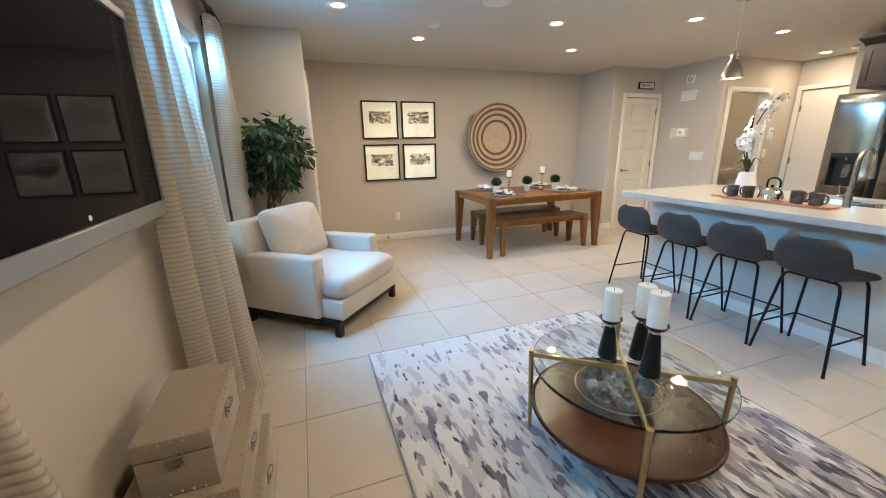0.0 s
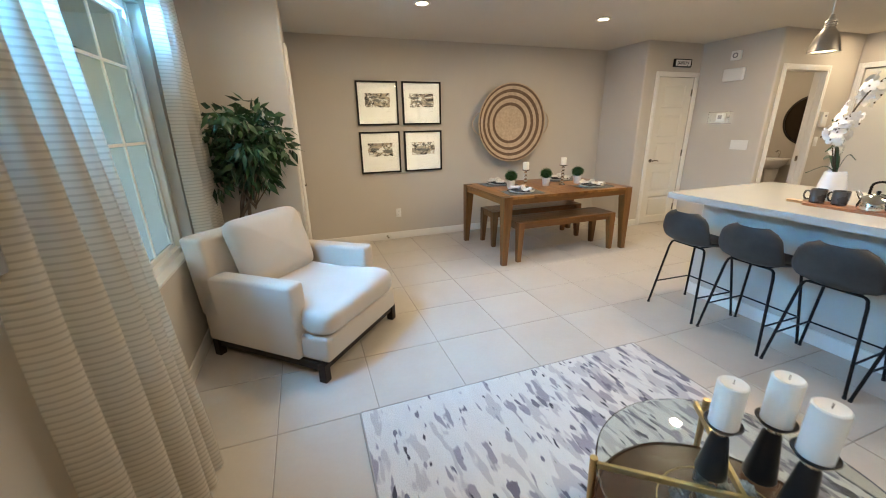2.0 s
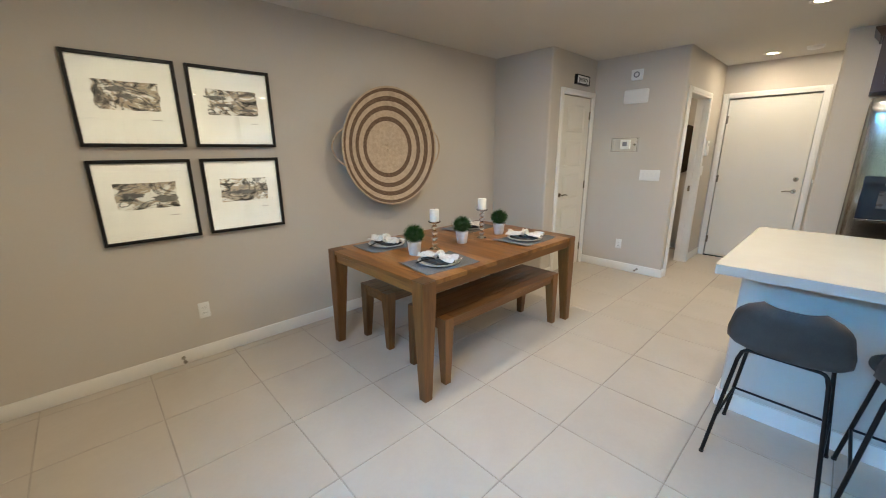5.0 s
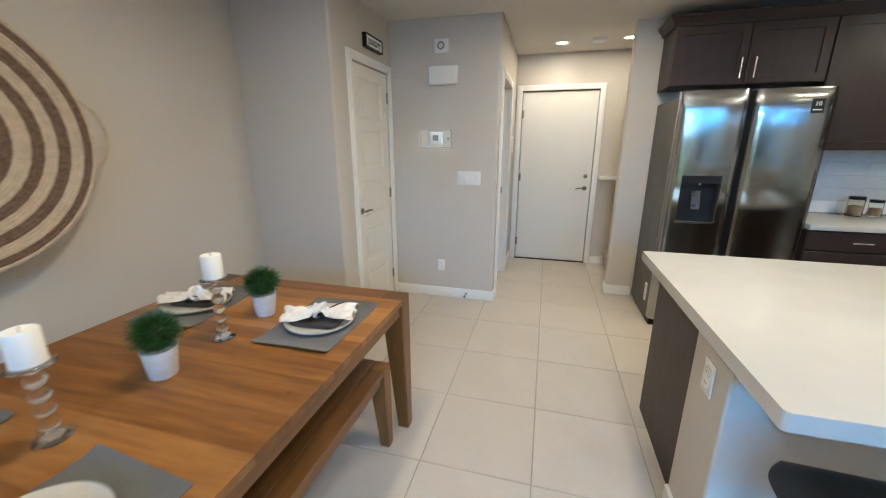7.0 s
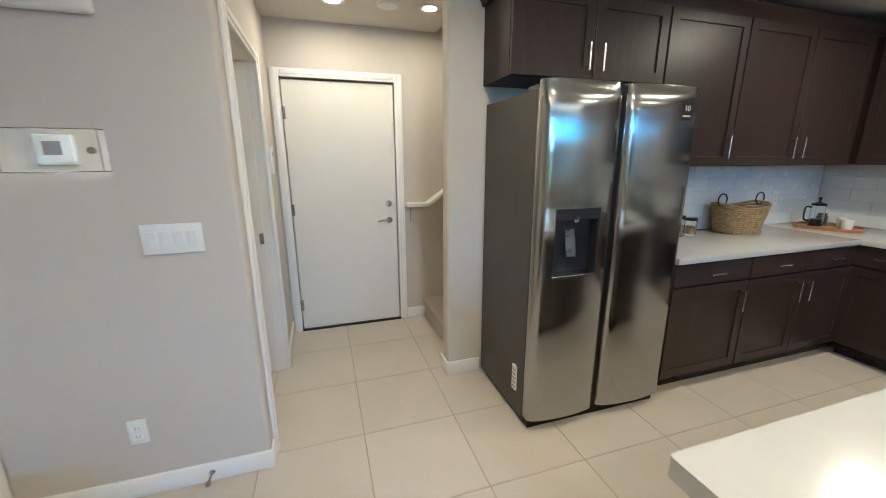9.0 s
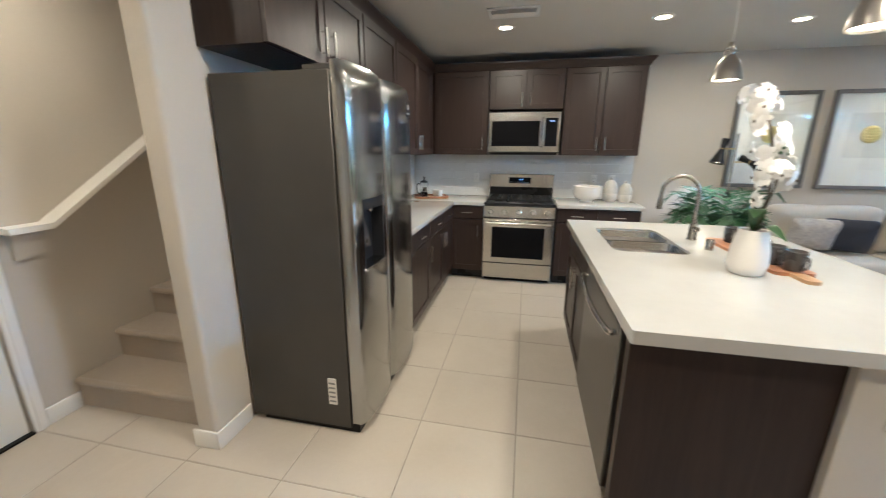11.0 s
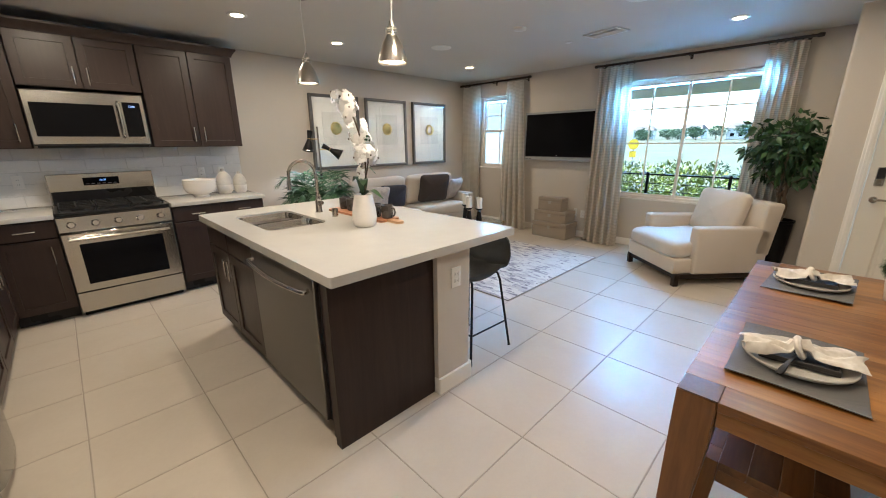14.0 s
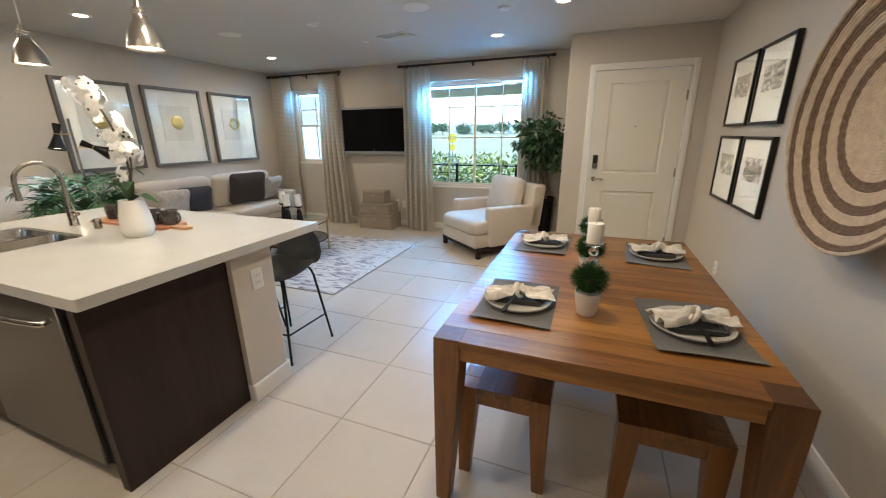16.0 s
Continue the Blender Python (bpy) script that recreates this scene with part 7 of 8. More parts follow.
for k in range(3):
    x0 = 0.03 + k * 0.24
    bm = bmesh.new()
    for a, b, c, e in ((x0, 0.05, x0 + 0.012, 0.56), (x0 + 0.218, 0.05, x0 + 0.23, 0.56), (x0 + 0.109, 0.05, x0 + 0.121, 0.56), (x0, 0.05, x0 + 0.23, 0.062), (x0, 0.548, x0 + 0.23, 0.56), (x0, 0.3, x0 + 0.23, 0.312), (x0, 0.17, x0 + 0.23, 0.18), (x0, 0.43, x0 + 0.23, 0.44)):
        bx(bm, a, b, 0.925, c, e, 0.94, 0.002)
    for a in (x0, x0 + 0.218):
        for b in (0.05, 0.548):
            bx(bm, a, b, 0.906, a + 0.012, b + 0.012, 0.925)
    part("grate", bm, CASTIRON, rn, "black cast iron grate")
for x, y in ((0.15, 0.17), (0.15, 0.43), (0.386, 0.3), (0.63, 0.17), (0.63, 0.43)):
    part("burner", lathe(bmesh.new(), [(0, 0.905), (0.045, 0.905), (0.045, 0.914), (0.03, 0.92), (0, 0.92)], 20, (x, y, 0)), CASTIRON, rn)
bm = box(0.0, 0.59, 0.88, rg_w, 0.645, 1.185, 0.004)
bg = part("backguard", bm, STEEL, rn, "stainless backguard")
part("vent_strip", box(0.01, 0.585, 0.907, rg_w - 0.01, 0.5895, 1.03), BLKWOOD, bg)
dp = part("display", box(0.24, 0.584, 1.075, 0.5, 0.5895, 1.145, 0.002), BLACKGLASS, bg, "black control display")
part("digits", shift(text_bm("12:00", 0.022), 0.38, 0.5835, 1.12), LEDBLUE, dp, "blue clock digits")
for k in range(6):
    part("key", box(0.255 + k * 0.04, 0.5832, 1.086, 0.28 + k * 0.04, 0.5842, 1.092), PLASTICG, dp)

# microwave over the range
mw = thing("microwave", "stainless over-the-range microwave with black window", "microwave", 5.448, -0.43, 1.435, 180)
part("body", box(0.0, 0.02, 0, rg_w, 0.396, 0.44), FRSIDE, mw)
dr = part("door", box(0.0, -0.012, 0.012, rg_w, 0.02, 0.435, 0.005), STEEL, mw, "stainless face")
part("window", box(0.035, -0.0145, 0.075, 0.555, -0.0115, 0.34, 0.003), BLACKGLASS, dr, "black glass window")
part("keypad", box(0.615, -0.0145, 0.075, rg_w - 0.03, -0.0115, 0.37, 0.003), BLACKGLASS, dr, "black keypad")
part("digits", shift(text_bm("12:00", 0.022), 0.68, -0.015, 0.335), LEDBLUE, dr)
bm = tube(bmesh.new(), smooth_path([(0.585, -0.014, 0.07), (0.585, -0.045, 0.1), (0.585, -0.052, 0.22), (0.585, -0.045, 0.34), (0.585, -0.014, 0.37)], 5), 0.012, 12)
part("handle", bm, CHROME, dr, "curved steel handle")
part("vent", box(0.02, 0.0, -0.018, rg_w - 0.02, 0.38, 0.0), IRON, mw, "dark underside vent")

# refrigerator: looks to -x; local x runs to -y
fr = thing("refrigerator", "stainless side-by-side refrigerator with ice dispenser", "refrigerator", 5.765, 2.455, 0, -90)
FW = 0.915
part("body", box(0.004, 0.07, 0.03, FW - 0.004, 0.655, 1.785, 0.004), FRSIDE, fr, "dark grey side")
part("kick", box(0.02, 0.03, 0.0, FW - 0.02, 0.6, 0.06), IRON, fr)
part("hinge_cover", box(0.02, 0.03, 1.785, 0.14, 0.2, 1.81, 0.005), FRSIDE, fr)
part("hinge_cover", box(FW - 0.14, 0.03, 1.785, FW - 0.02, 0.2, 1.81, 0.005), FRSIDE, fr)


def fridge_door(x0, x1, hole=None):
    """A slightly bowed door, with a hole (x0, x1, z0, z1) for the dispenser."""
    bm = bmesh.new()
    nx, nz = 16, 30
    xs = sorted({*(x0 + (x1 - x0) * i / nx for i in range(nx + 1)), *((hole[0], hole[1]) if hole else ())})
    zs = sorted({*(0.065 + 1.755 * j / nz for j in range(nz + 1)), *((hole[2], hole[3]) if hole else ())})
    def bow(x):
        u = (x - x0) / (x1 - x0) * 2 - 1
        return -0.024 * (1 - u * u) + (0.012 * max(0, abs(u) - 0.93) / 0.07)
    fv = [[bm.verts.new((x, bow(x) - 0.004 * math.cos((z - 0.9) * 1.6) + 0.014 * max(0.0, (z - 1.74) / 0.08) ** 2, z)) for z in zs] for x in xs]
    bv = [[bm.verts.new((x, 0.06, z)) for z in zs] for x in xs]
    for i in range(len(xs) - 1):
        for j in range(len(zs) - 1):
            if hole and hole[0] <= xs[i] and xs[i + 1] <= hole[1] and hole[2] <= zs[j] and zs[j + 1] <= hole[3]:
                continue
            bm.faces.new((fv[i][j], fv[i + 1][j], fv[i + 1][j + 1], fv[i][j + 1]))
            bm.faces.new((bv[i][j], bv[i][j + 1], bv[i + 1][j + 1], bv[i + 1][j]))
    for i in range(len(xs) - 1):
        for j in (0, len(zs) - 1):
            bm.faces.new((fv[i][j], fv[i + 1][j], bv[i + 1][j], bv[i][j]))
    for j in range(len(zs) - 1):
        for i in (0, len(xs) - 1):
            bm.faces.new((fv[i][j], fv[i][j + 1], bv[i][j + 1], bv[i][j]))
    return bm


hole = (0.085, 0.335, 0.895, 1.235)
d1 = part("door", fridge_door(0.003, 0.425, hole), STEELD, fr, "stainless freezer door", angle=60)
part("door", fridge_door(0.49 - 0.03, FW - 0.003), STEELD, fr, "stainless refrigerator door", angle=60)
part("handle_groove", box(0.4255, 0.02, 0.065, 0.4595, 0.065, 1.81), IRON, fr, "dark recessed handle groove")
bm = box(hole[0], 0.045, hole[2], hole[1], 0.055, hole[3])
bx(bm, hole[0] - 0.004, -0.02, hole[2], hole[0] + 0.006, 0.05, hole[3])
bx(bm, hole[1] - 0.006, -0.02, hole[2], hole[1] + 0.004, 0.05, hole[3])
bx(bm, hole[0], -0.018, hole[3] - 0.055, hole[1], 0.05, hole[3])
dsp = part("dispenser", bm, DARKP, d1, "black dispenser recess")
part("drip_tray", box(hole[0] - 0.006, -0.032, hole[2] - 0.012, hole[1] + 0.006, 0.05, hole[2] + 0.004, 0.003), STEELD, dsp)
part("paddle", shift(box(-0.03, 0, -0.08, 0.03, 0.006, 0.06, 0.003), m=pose(0.21, 0.03, 1.06, -12)), MUG, dsp)
part("spout", rod(bmesh.new(), (0.21, 0.0, 1.19), (0.21, 0.0, 1.165), 0.02, 0.014), CHROME, dsp)
st_ = part("sticker", box(FW - 0.15, -0.0228, 1.655, FW - 0.08, -0.0145, 1.745), DARKP, fr, "black square sticker with number 10")
part("lettering", shift(text_bm("10", 0.038), FW - 0.115, -0.0238, 1.712), PLASTICW, st_)
part("bar", box(FW - 0.14, -0.0236, 1.672, FW - 0.09, -0.0226, 1.68), PLASTICW, st_)
bm = box(-0.004, 0.14, 0.17, 0.004, 0.185, 0.32)
sl2 = part("side_label", bm, PAPER, fr, "small white label on the side")
for k in range(5):
    part("bar", box(-0.0048, 0.145, 0.185 + k * 0.026, -0.0038, 0.18, 0.195 + k * 0.026), PLASTICG, sl2)

# island
IX0, IX1, IY0, IY1 = 3.385, 4.66, 0.82, 2.83
BX0, BX1, BY0, BY1 = 4.005, 4.61, 0.885, 2.735
pony = thing("island_wall", "beige plastered half wall under the island top", "half wall", 0, 0, 0)
part("wall", prism(bmesh.new(), rounded(3.735, BY0, 4.004, BY1 + 0.03, (0.012, 0, 0, 0.012)), 0, 0.862), WALL, pony)
bm = prism(bmesh.new(), rounded(3.719, BY0 - 0.016, 4.006, BY1 + 0.046, (0.02, 0.01, 0.01, 0.02)), 0, 0.1)
part("baseboard", bm, TRIM, pony, "white baseboard")
o = outlet(3.862, BY1 + 0.03, 0.70, 180, "white outlet on the end of the island", w=0.075, h=0.12)
# base units face +x; local x runs to +y
GI = "island base cabinets"
IH = 0.862
cabinet("base_cabinet", "espresso wood sink base with two doors", (BX1, BY0, 0, 90), 0.93, IH, BX1 - BX0 - 0.002,
        [("drawer", 0, 0.465, 0.715, 0.858, None, 0), ("drawer", 0.465, 0.93, 0.715, 0.858, None, 0), ("door", 0, 0.465, 0.105, 0.71, 0.425, 0.6), ("door", 0.465, 0.93, 0.105, 0.71, 0.505, 0.6)], 0.1, 0.1, GI)
cabinet("filler_panel", "narrow espresso filler panel beside the dishwasher", (BX1, 2.625, 0, 90), 0.06, IH, BX1 - BX0 - 0.002, [], 0.0, 0.0, GI)
ep = thing("island_end_panel", "plain espresso wood end panel of the island", "panel", 0, 0, 0)
part("panel", box(BX0 + 0.001, 2.686, 0.0, BX1 + 0.022, BY1, IH, 0.002), CABX, ep)
dw = thing("dishwasher", "stainless dishwasher built into the island", "dishwasher", BX1, 1.82, 0, 90)
part("tub", box(0.004, 0.0, 0.09, 0.8, 0.57, 0.855), FRSIDE, dw)
part("toe_kick", box(0.004, 0.05, 0.0, 0.8, 0.5, 0.089), IRON, dw)
dd = part("door", box(0.006, -0.026, 0.1, 0.798, -0.001, 0.852, 0.005), STEELW, dw, "brushed stainless door")
bm = tube(bmesh.new(), smooth_path([(0.05, -0.026, 0.79), (0.07, -0.06, 0.785), (0.4, -0.075, 0.775), (0.73, -0.06, 0.785), (0.75, -0.026, 0.79)], 6), 0.012, 12)
part("handle", bm, CHROME, dd, "curved bar handle")
# top with the sink cut out
SX0, SX1, SY0, SY1 = 4.10, 4.50, 1.12, 1.80
bm = bmesh.new()
outer = rounded(IX0, IY0, IX1, IY1, (0.012, 0.012, 0.012, 0.012), 3)
inner = rounded(SX0, SY0, SX1, SY1, (0.06,) * 4, 6)
def ring_faces(bm, za, zb):
    def loop(pts, z):
        vs = [bm.verts.new((x, y, z)) for x, y in pts]
        return vs, [bm.edges.new((vs[i], vs[(i + 1) % len(vs)])) for i in range(len(vs))]
    out = []
    for z in (za, zb):
        (ov, oe), (iv, ie) = loop(outer, z), loop(inner, z)
        bmesh.ops.triangle_fill(bm, use_beauty=True, edges=oe + ie)
        out.append((ov, iv))
    for a, b in zip(out[0], out[1]):
        n = len(a)
        for i in range(n):
            bm.faces.new((a[i], a[(i + 1) % n], b[(i + 1) % n], b[i]))
ring_faces(bm, 0.874, 0.92)
tagged(part("countertop", bm, QUARTZ, None, "white quartz island top with seating overhang"), category="countertop")
part("sub_top", box(BX0 - 0.25, BY0, 0.8625, BX1 - 0.02, SY0 - 0.03, 0.8735), CABX, ep)
part("sub_top", box(BX0 - 0.25, SY1 + 0.03, 0.8625, BX1 - 0.02, BY1 - 0.02, 0.8735), CABX, ep)
sk = thing("double_sink", "stainless undermount double bowl sink", "sink", 0, 0, 0)
for a, b in ((SY0 + 0.001, 1.452), (1.478, SY1 - 0.001)):
    bm = bmesh.new()
    lp = []
    for z, ins in ((0.906, 0.0), (0.9, 0.001), (0.76, 0.012), (0.735, 0.03), (0.72, 0.1), (0.718, 0.14)):
        lp.append([bm.verts.new((x, y, z)) for x, y in rounded(SX0 + 0.001 + ins, a + ins, SX1 - 0.001 - ins, b - ins, (0.06,) * 4, 6)])
    for p, q in zip(lp, lp[1:]):
        for i in range(len(p)):
            bm.faces.new((p[i], p[(i + 1) % len(p)], q[(i + 1) % len(q)], q[i]))
    bm.faces.new(lp[-1])
    bw_ = part("bowl", bm, STEEL, sk, "brushed steel bowl")
    part("drain", lathe(bmesh.new(), [(0, 0.7195), (0.035, 0.7195), (0.04, 0.722), (0.04, 0.7185), (0, 0.7185)], 20, ((SX0 + SX1) / 2, (a + b) / 2, 0)), CHROME, bw_)
part("divider", box(SX0 + 0.001, 1.4515, 0.76, SX1 - 0.001, 1.4785, 0.895, 0.006, 2), STEEL, sk)
fc = thing("kitchen_faucet", "brushed nickel gooseneck faucet with side lever", "faucet", 3.965, 1.40, 0.92)
part("base", lathe(bmesh.new(), [(0, 0), (0.027, 0), (0.028, 0.004), (0.024, 0.01), (0.023, 0.1), (0.02, 0.106), (0, 0.106)], 24), SATIN, fc)
neck = [(0, 0, 0.1), (0, 0, 0.27)] + [(0.105 - 0.105 * math.cos(a), 0, 0.29 + 0.105 * math.sin(a)) for a in [k * math.pi / 10 for k in range(0, 11)]] + [(0.212, 0, 0.25)]
part("neck", tube(bmesh.new(), neck, 0.0125, 14), SATIN, fc, "arched neck")
part("spray_head", rod(bmesh.new(), (0.212, 0, 0.255), (0.213, 0, 0.19), 0.0155, 0.0175, 18), SATIN, fc)
bm = rod(bmesh.new(), (0, 0.02, 0.075), (0, 0.06, 0.078), 0.017, 0.015)
tube(bm, smooth_path([(0, 0.05, 0.085), (0.01, 0.062, 0.11), (0.02, 0.068, 0.15)], 4), 0.006, 8)
part("lever", bm, SATIN, fc)
ag = thing("air_gap", "small nickel cylinder cap beside the sink", "air gap", 3.97, 1.655, 0.92)
part("cap", lathe(bmesh.new(), [(0, 0), (0.021, 0), (0.021, 0.055), (0.018, 0.06), (0, 0.06)], 20), SATIN, ag)

# orchid
orc = thing("orchid", "white phalaenopsis orchid in a white ceramic vase", "potted plant", 4.0, 2.09, 0.92)
part("vase", lathe(bmesh.new(), [(0, 0), (0.058, 0), (0.07, 0.01), (0.08, 0.05), (0.073, 0.12), (0.057, 0.2), (0.056, 0.205), (0.051, 0.2), (0.062, 0.12), (0, 0.1)], 32), CERAM, orc, "white ceramic vase")
part("moss", lathe(bmesh.new(), [(0, 0.2), (0.03, 0.196), (0.05, 0.185)], 16), STEM, orc)
rnd = random.Random(17)
stemp = smooth_path([(0.0, 0.0, 0.18), (-0.01, 0.03, 0.34), (0.0, 0.03, 0.48), (0.015, 0.0, 0.62), (0.04, -0.04, 0.73), (0.06, -0.09, 0.79)], 6)
part("stem", tube(bmesh.new(), stemp, 0.0055, 8), STEM, orc)
stem2 = smooth_path([(0.0, 0.01, 0.18), (0.0, 0.04, 0.3), (-0.01, 0.06, 0.4), (-0.01, 0.06, 0.48)], 6)
part("stem", tube(bmesh.new(), stem2, 0.004, 8), STEM, orc)
for (lx, ly, lz), a in (((0.06, 0.1, 0.27), 60), ((-0.04, 0.12, 0.18), 100), ((0.02, -0.06, 0.28), -80), ((-0.05, 0.05, 0.33), 130)):
    bm = bmesh.new()
    pts = smooth_path([(0, 0, 0.19), (lx * 0.5, ly * 0.5, max(lz, 0.2) + 0.03), (lx * 1.2, ly * 1.2, lz)], 5)
    prev = None
    for i, p in enumerate(pts):
        w = 0.032 * math.sin(math.pi * (0.1 + 0.85 * i / (len(pts) - 1)))
        d = (pts[min(i + 1, len(pts) - 1)] - pts[max(i - 1, 0)]).normalized()
        sd = d.cross(Vector((0, 0, 1))).normalized()
        row = [bm.verts.new(p - sd * w + Vector((0, 0, 0.006))), bm.verts.new(p), bm.verts.new(p + sd * w + Vector((0, 0, 0.006)))]
        if prev:
            bm.faces.new((prev[0], prev[1], row[1], row[0])), bm.faces.new((prev[1], prev[2], row[2], row[1]))
        prev = row
    part("leaf", bm, ORCHL, orc, "broad green leaf", angle=80)


def bloom(bm, c, face, s, rnd):
    """An open flower of five petals and a lip, looking along face."""
    f = Vector(face).normalized()
    u, v = axes_of(f)
    for k in range(5):
        a = k * 2 * math.pi / 5 + rnd.uniform(-0.1, 0.1)
        d = math.cos(a) * u + math.sin(a) * v
        t = d.cross(f)
        wide = 0.6 if k in (1, 4) else 0.36
        ring = [c, c + d * s * 0.35 + t * s * wide * 0.8 + f * s * 0.08, c + d * s * 0.8 + t * s * wide * 0.7 + f * s * 0.02, c + d * s - f * s * 0.12, c + d * s * 0.8 - t * s * wide * 0.7 + f * s * 0.02, c + d * s * 0.35 - t * s * wide * 0.8 + f * s * 0.08]
        vs = [bm.verts.new(p) for p in ring]
        m = bm.verts.new(c + d * s * 0.5 + f * s * 0.14)
        for i in range(6):
            bm.faces.new((vs[i], vs[(i + 1) % 6], m))


for i in range(58):
    t = stemp[min(len(stemp) - 1, 10 + i * 21 // 42)] if i < 42 else stem2[min(len(stem2) - 1, 8 + (i - 42))]
    a = rnd.uniform(0, 6.28)
    off_ = Vector((math.cos(a) * 0.05, math.sin(a) * 0.055, rnd.uniform(-0.035, 0.035)))
    bm = bmesh.new()
    bloom(bm, t + off_, off_ + Vector((0, 0, 0.01)), 0.037 * rnd.uniform(0.8, 1.2), rnd)
    fo = part("flower", bm, PETAL, orc, "white orchid flower", angle=80)
    if i % 3 == 0:
        part("lip", lathe(bmesh.new(), [(0, 0.008), (0.005, 0.004), (0.004, -0.004), (0, -0.006)], 8, t + off_ * 1.25), STEM, fo)
for i in range(7):
    p = stem2[-1] + Vector((0.01 * i - 0.03, rnd.uniform(-0.03, 0.05), rnd.uniform(0.0, 0.08)))
    part("bud", lathe(bmesh.new(), [(0, 0.009), (0.006, 0.003), (0.006, -0.003), (0, -0.009)], 8, p), ORCHL, orc)

# serving board with mugs and kettle
sb = thing("serving_board", "reddish wood serving board with a handle", "serving board", 3.80, 1.80, 0.92)
pts = rounded(-0.085, -0.42, 0.085, 0.3, (0.03,) * 4, 5)
part("board", prism(bmesh.new(), pts, 0.0, 0.016), BOARD, sb)
part("grip", prism(bmesh.new(), rounded(-0.03, 0.3005, 0.03, 0.42, (0, 0, 0.025, 0.025), 5), 0.0, 0.0155), BOARDL, sb, "pale wood handle")


def mug(x, y, turn, label="dark brown stoneware mug on the serving board", z=0.9365):
    m = thing("mug", label, "mug", x, y, z, turn, group="mugs on the board")
    part("cup", lathe(bmesh.new(), [(0, 0), (0.034, 0), (0.038, 0.004), (0.042, 0.05), (0.043, 0.088), (0.041, 0.09), (0.039, 0.087), (0.037, 0.05), (0.033, 0.008), (0, 0.007)], 28), MUG, m)
    part("handle", tube(bmesh.new(), smooth_path([(0.038, 0, 0.07), (0.062, 0, 0.072), (0.072, 0, 0.045), (0.06, 0, 0.02), (0.038, 0, 0.02)], 5), 0.0055, 10), MUG, m)


mug(3.79, 2.05, 100)
mug(3.815, 1.945, 80)
mug(3.79, 1.60, -80)
mug(3.785, 1.485, -100)
kt = thing("kettle", "polished steel kettle with a black handle", "kettle", 3.80, 1.775, 0.9365, 75)
part("body", lathe(bmesh.new(), [(0, 0), (0.07, 0), (0.076, 0.006), (0.078, 0.03), (0.068, 0.065), (0.045, 0.09), (0.03, 0.097), (0, 0.099)], 36), steel("polished_steel", (0.75, 0.74, 0.72), 0.08), kt)
part("lid_knob", lathe(bmesh.new(), [(0, 0.099), (0.008, 0.1), (0.012, 0.112), (0.006, 0.118), (0, 0.118)], 16), IRON, kt)
part("spout", tube(bmesh.new(), smooth_path([(0.06, 0, 0.05), (0.09, 0, 0.075), (0.108, 0, 0.1)], 5), [0.016] * 4 + [0.013] * 3 + [0.009] * 4, 14), bpy.data.materials["polished_steel"], kt)
part("handle", tube(bmesh.new(), smooth_path([(0.045, 0, 0.088), (0.04, 0, 0.15), (-0.01, 0, 0.17), (-0.055, 0, 0.15), (-0.06, 0, 0.1)], 5), 0.007, 10), IRON, kt, "black arched handle")

# counter things
bo = thing("serving_bowl", "large white ceramic footed bowl on the counter", "bowl", 4.33, -0.48, CTZ)
part("bowl", lathe(bmesh.new(), [(0, 0), (0.075, 0), (0.072, 0.016), (0.07, 0.024), (0.125, 0.05), (0.148, 0.09), (0.15, 0.178), (0.145, 0.182), (0.138, 0.178), (0.135, 0.1), (0.11, 0.06), (0, 0.04)], 36), CERAM, bo)
for x, y, s in ((4.06, -0.62, 1.2), (3.905, -0.60, 1.04)):
    v = thing("stoneware_bottle", "rounded pale stoneware bottle with two-tone glaze", "vase", x, y, CTZ, group="stoneware bottles")
    part("lower", lathe(bmesh.new(), [(0, 0), (0.05 * s, 0), (0.062 * s, 0.02 * s), (0.067 * s, 0.08 * s)], 28), POTW, v, "pale sandy lower half")
    part("upper", lathe(bmesh.new(), [(0.067 * s, 0.08 * s), (0.062 * s, 0.14 * s), (0.04 * s, 0.185 * s), (0.017 * s, 0.2 * s), (0.016 * s, 0.225 * s), (0.012 * s, 0.225 * s), (0, 0.2 * s)], 28), STONEW, v, "white glazed upper half")
ba = thing("wicker_basket", "seagrass basket with two ring handles on the counter", "basket", 6.28, 0.36, CTZ, 0)
bm = bmesh.new()
for k in range(12):
    z = 0.012 + k * 0.0165
    gx, gy = 0.10 + 0.0022 * k, 0.17 + 0.005 * k
    pts = []
    for q in range(44):
        a = 2 * math.pi * q / 44
        dip = 0.035 * (k / 11) ** 2 * abs(math.sin(a)) ** 2
        pts.append((gx * math.copysign(abs(math.cos(a)) ** 0.7, math.cos(a)), gy * math.copysign(abs(math.sin(a)) ** 0.7, math.sin(a)), z + dip + 0.0022 * math.sin(q * math.pi + k * math.pi)))
    part("weave", tube(bmesh.new(), pts, 0.0098, 6, True), SEAGRASS, ba)
part("bottom", box(-0.09, -0.15, 0.0, 0.09, 0.15, 0.012), SEAGRASS, ba)
for s in (-1, 1):
    part("ring_handle", tube(bmesh.new(), [(0.0, s * (0.2) + 0.045 * math.cos(a), 0.255 + 0.045 * math.sin(a)) for a in [q * math.pi / 10 for q in range(20)]], 0.005, 8, True), IRON, ba, "dark ring handle")
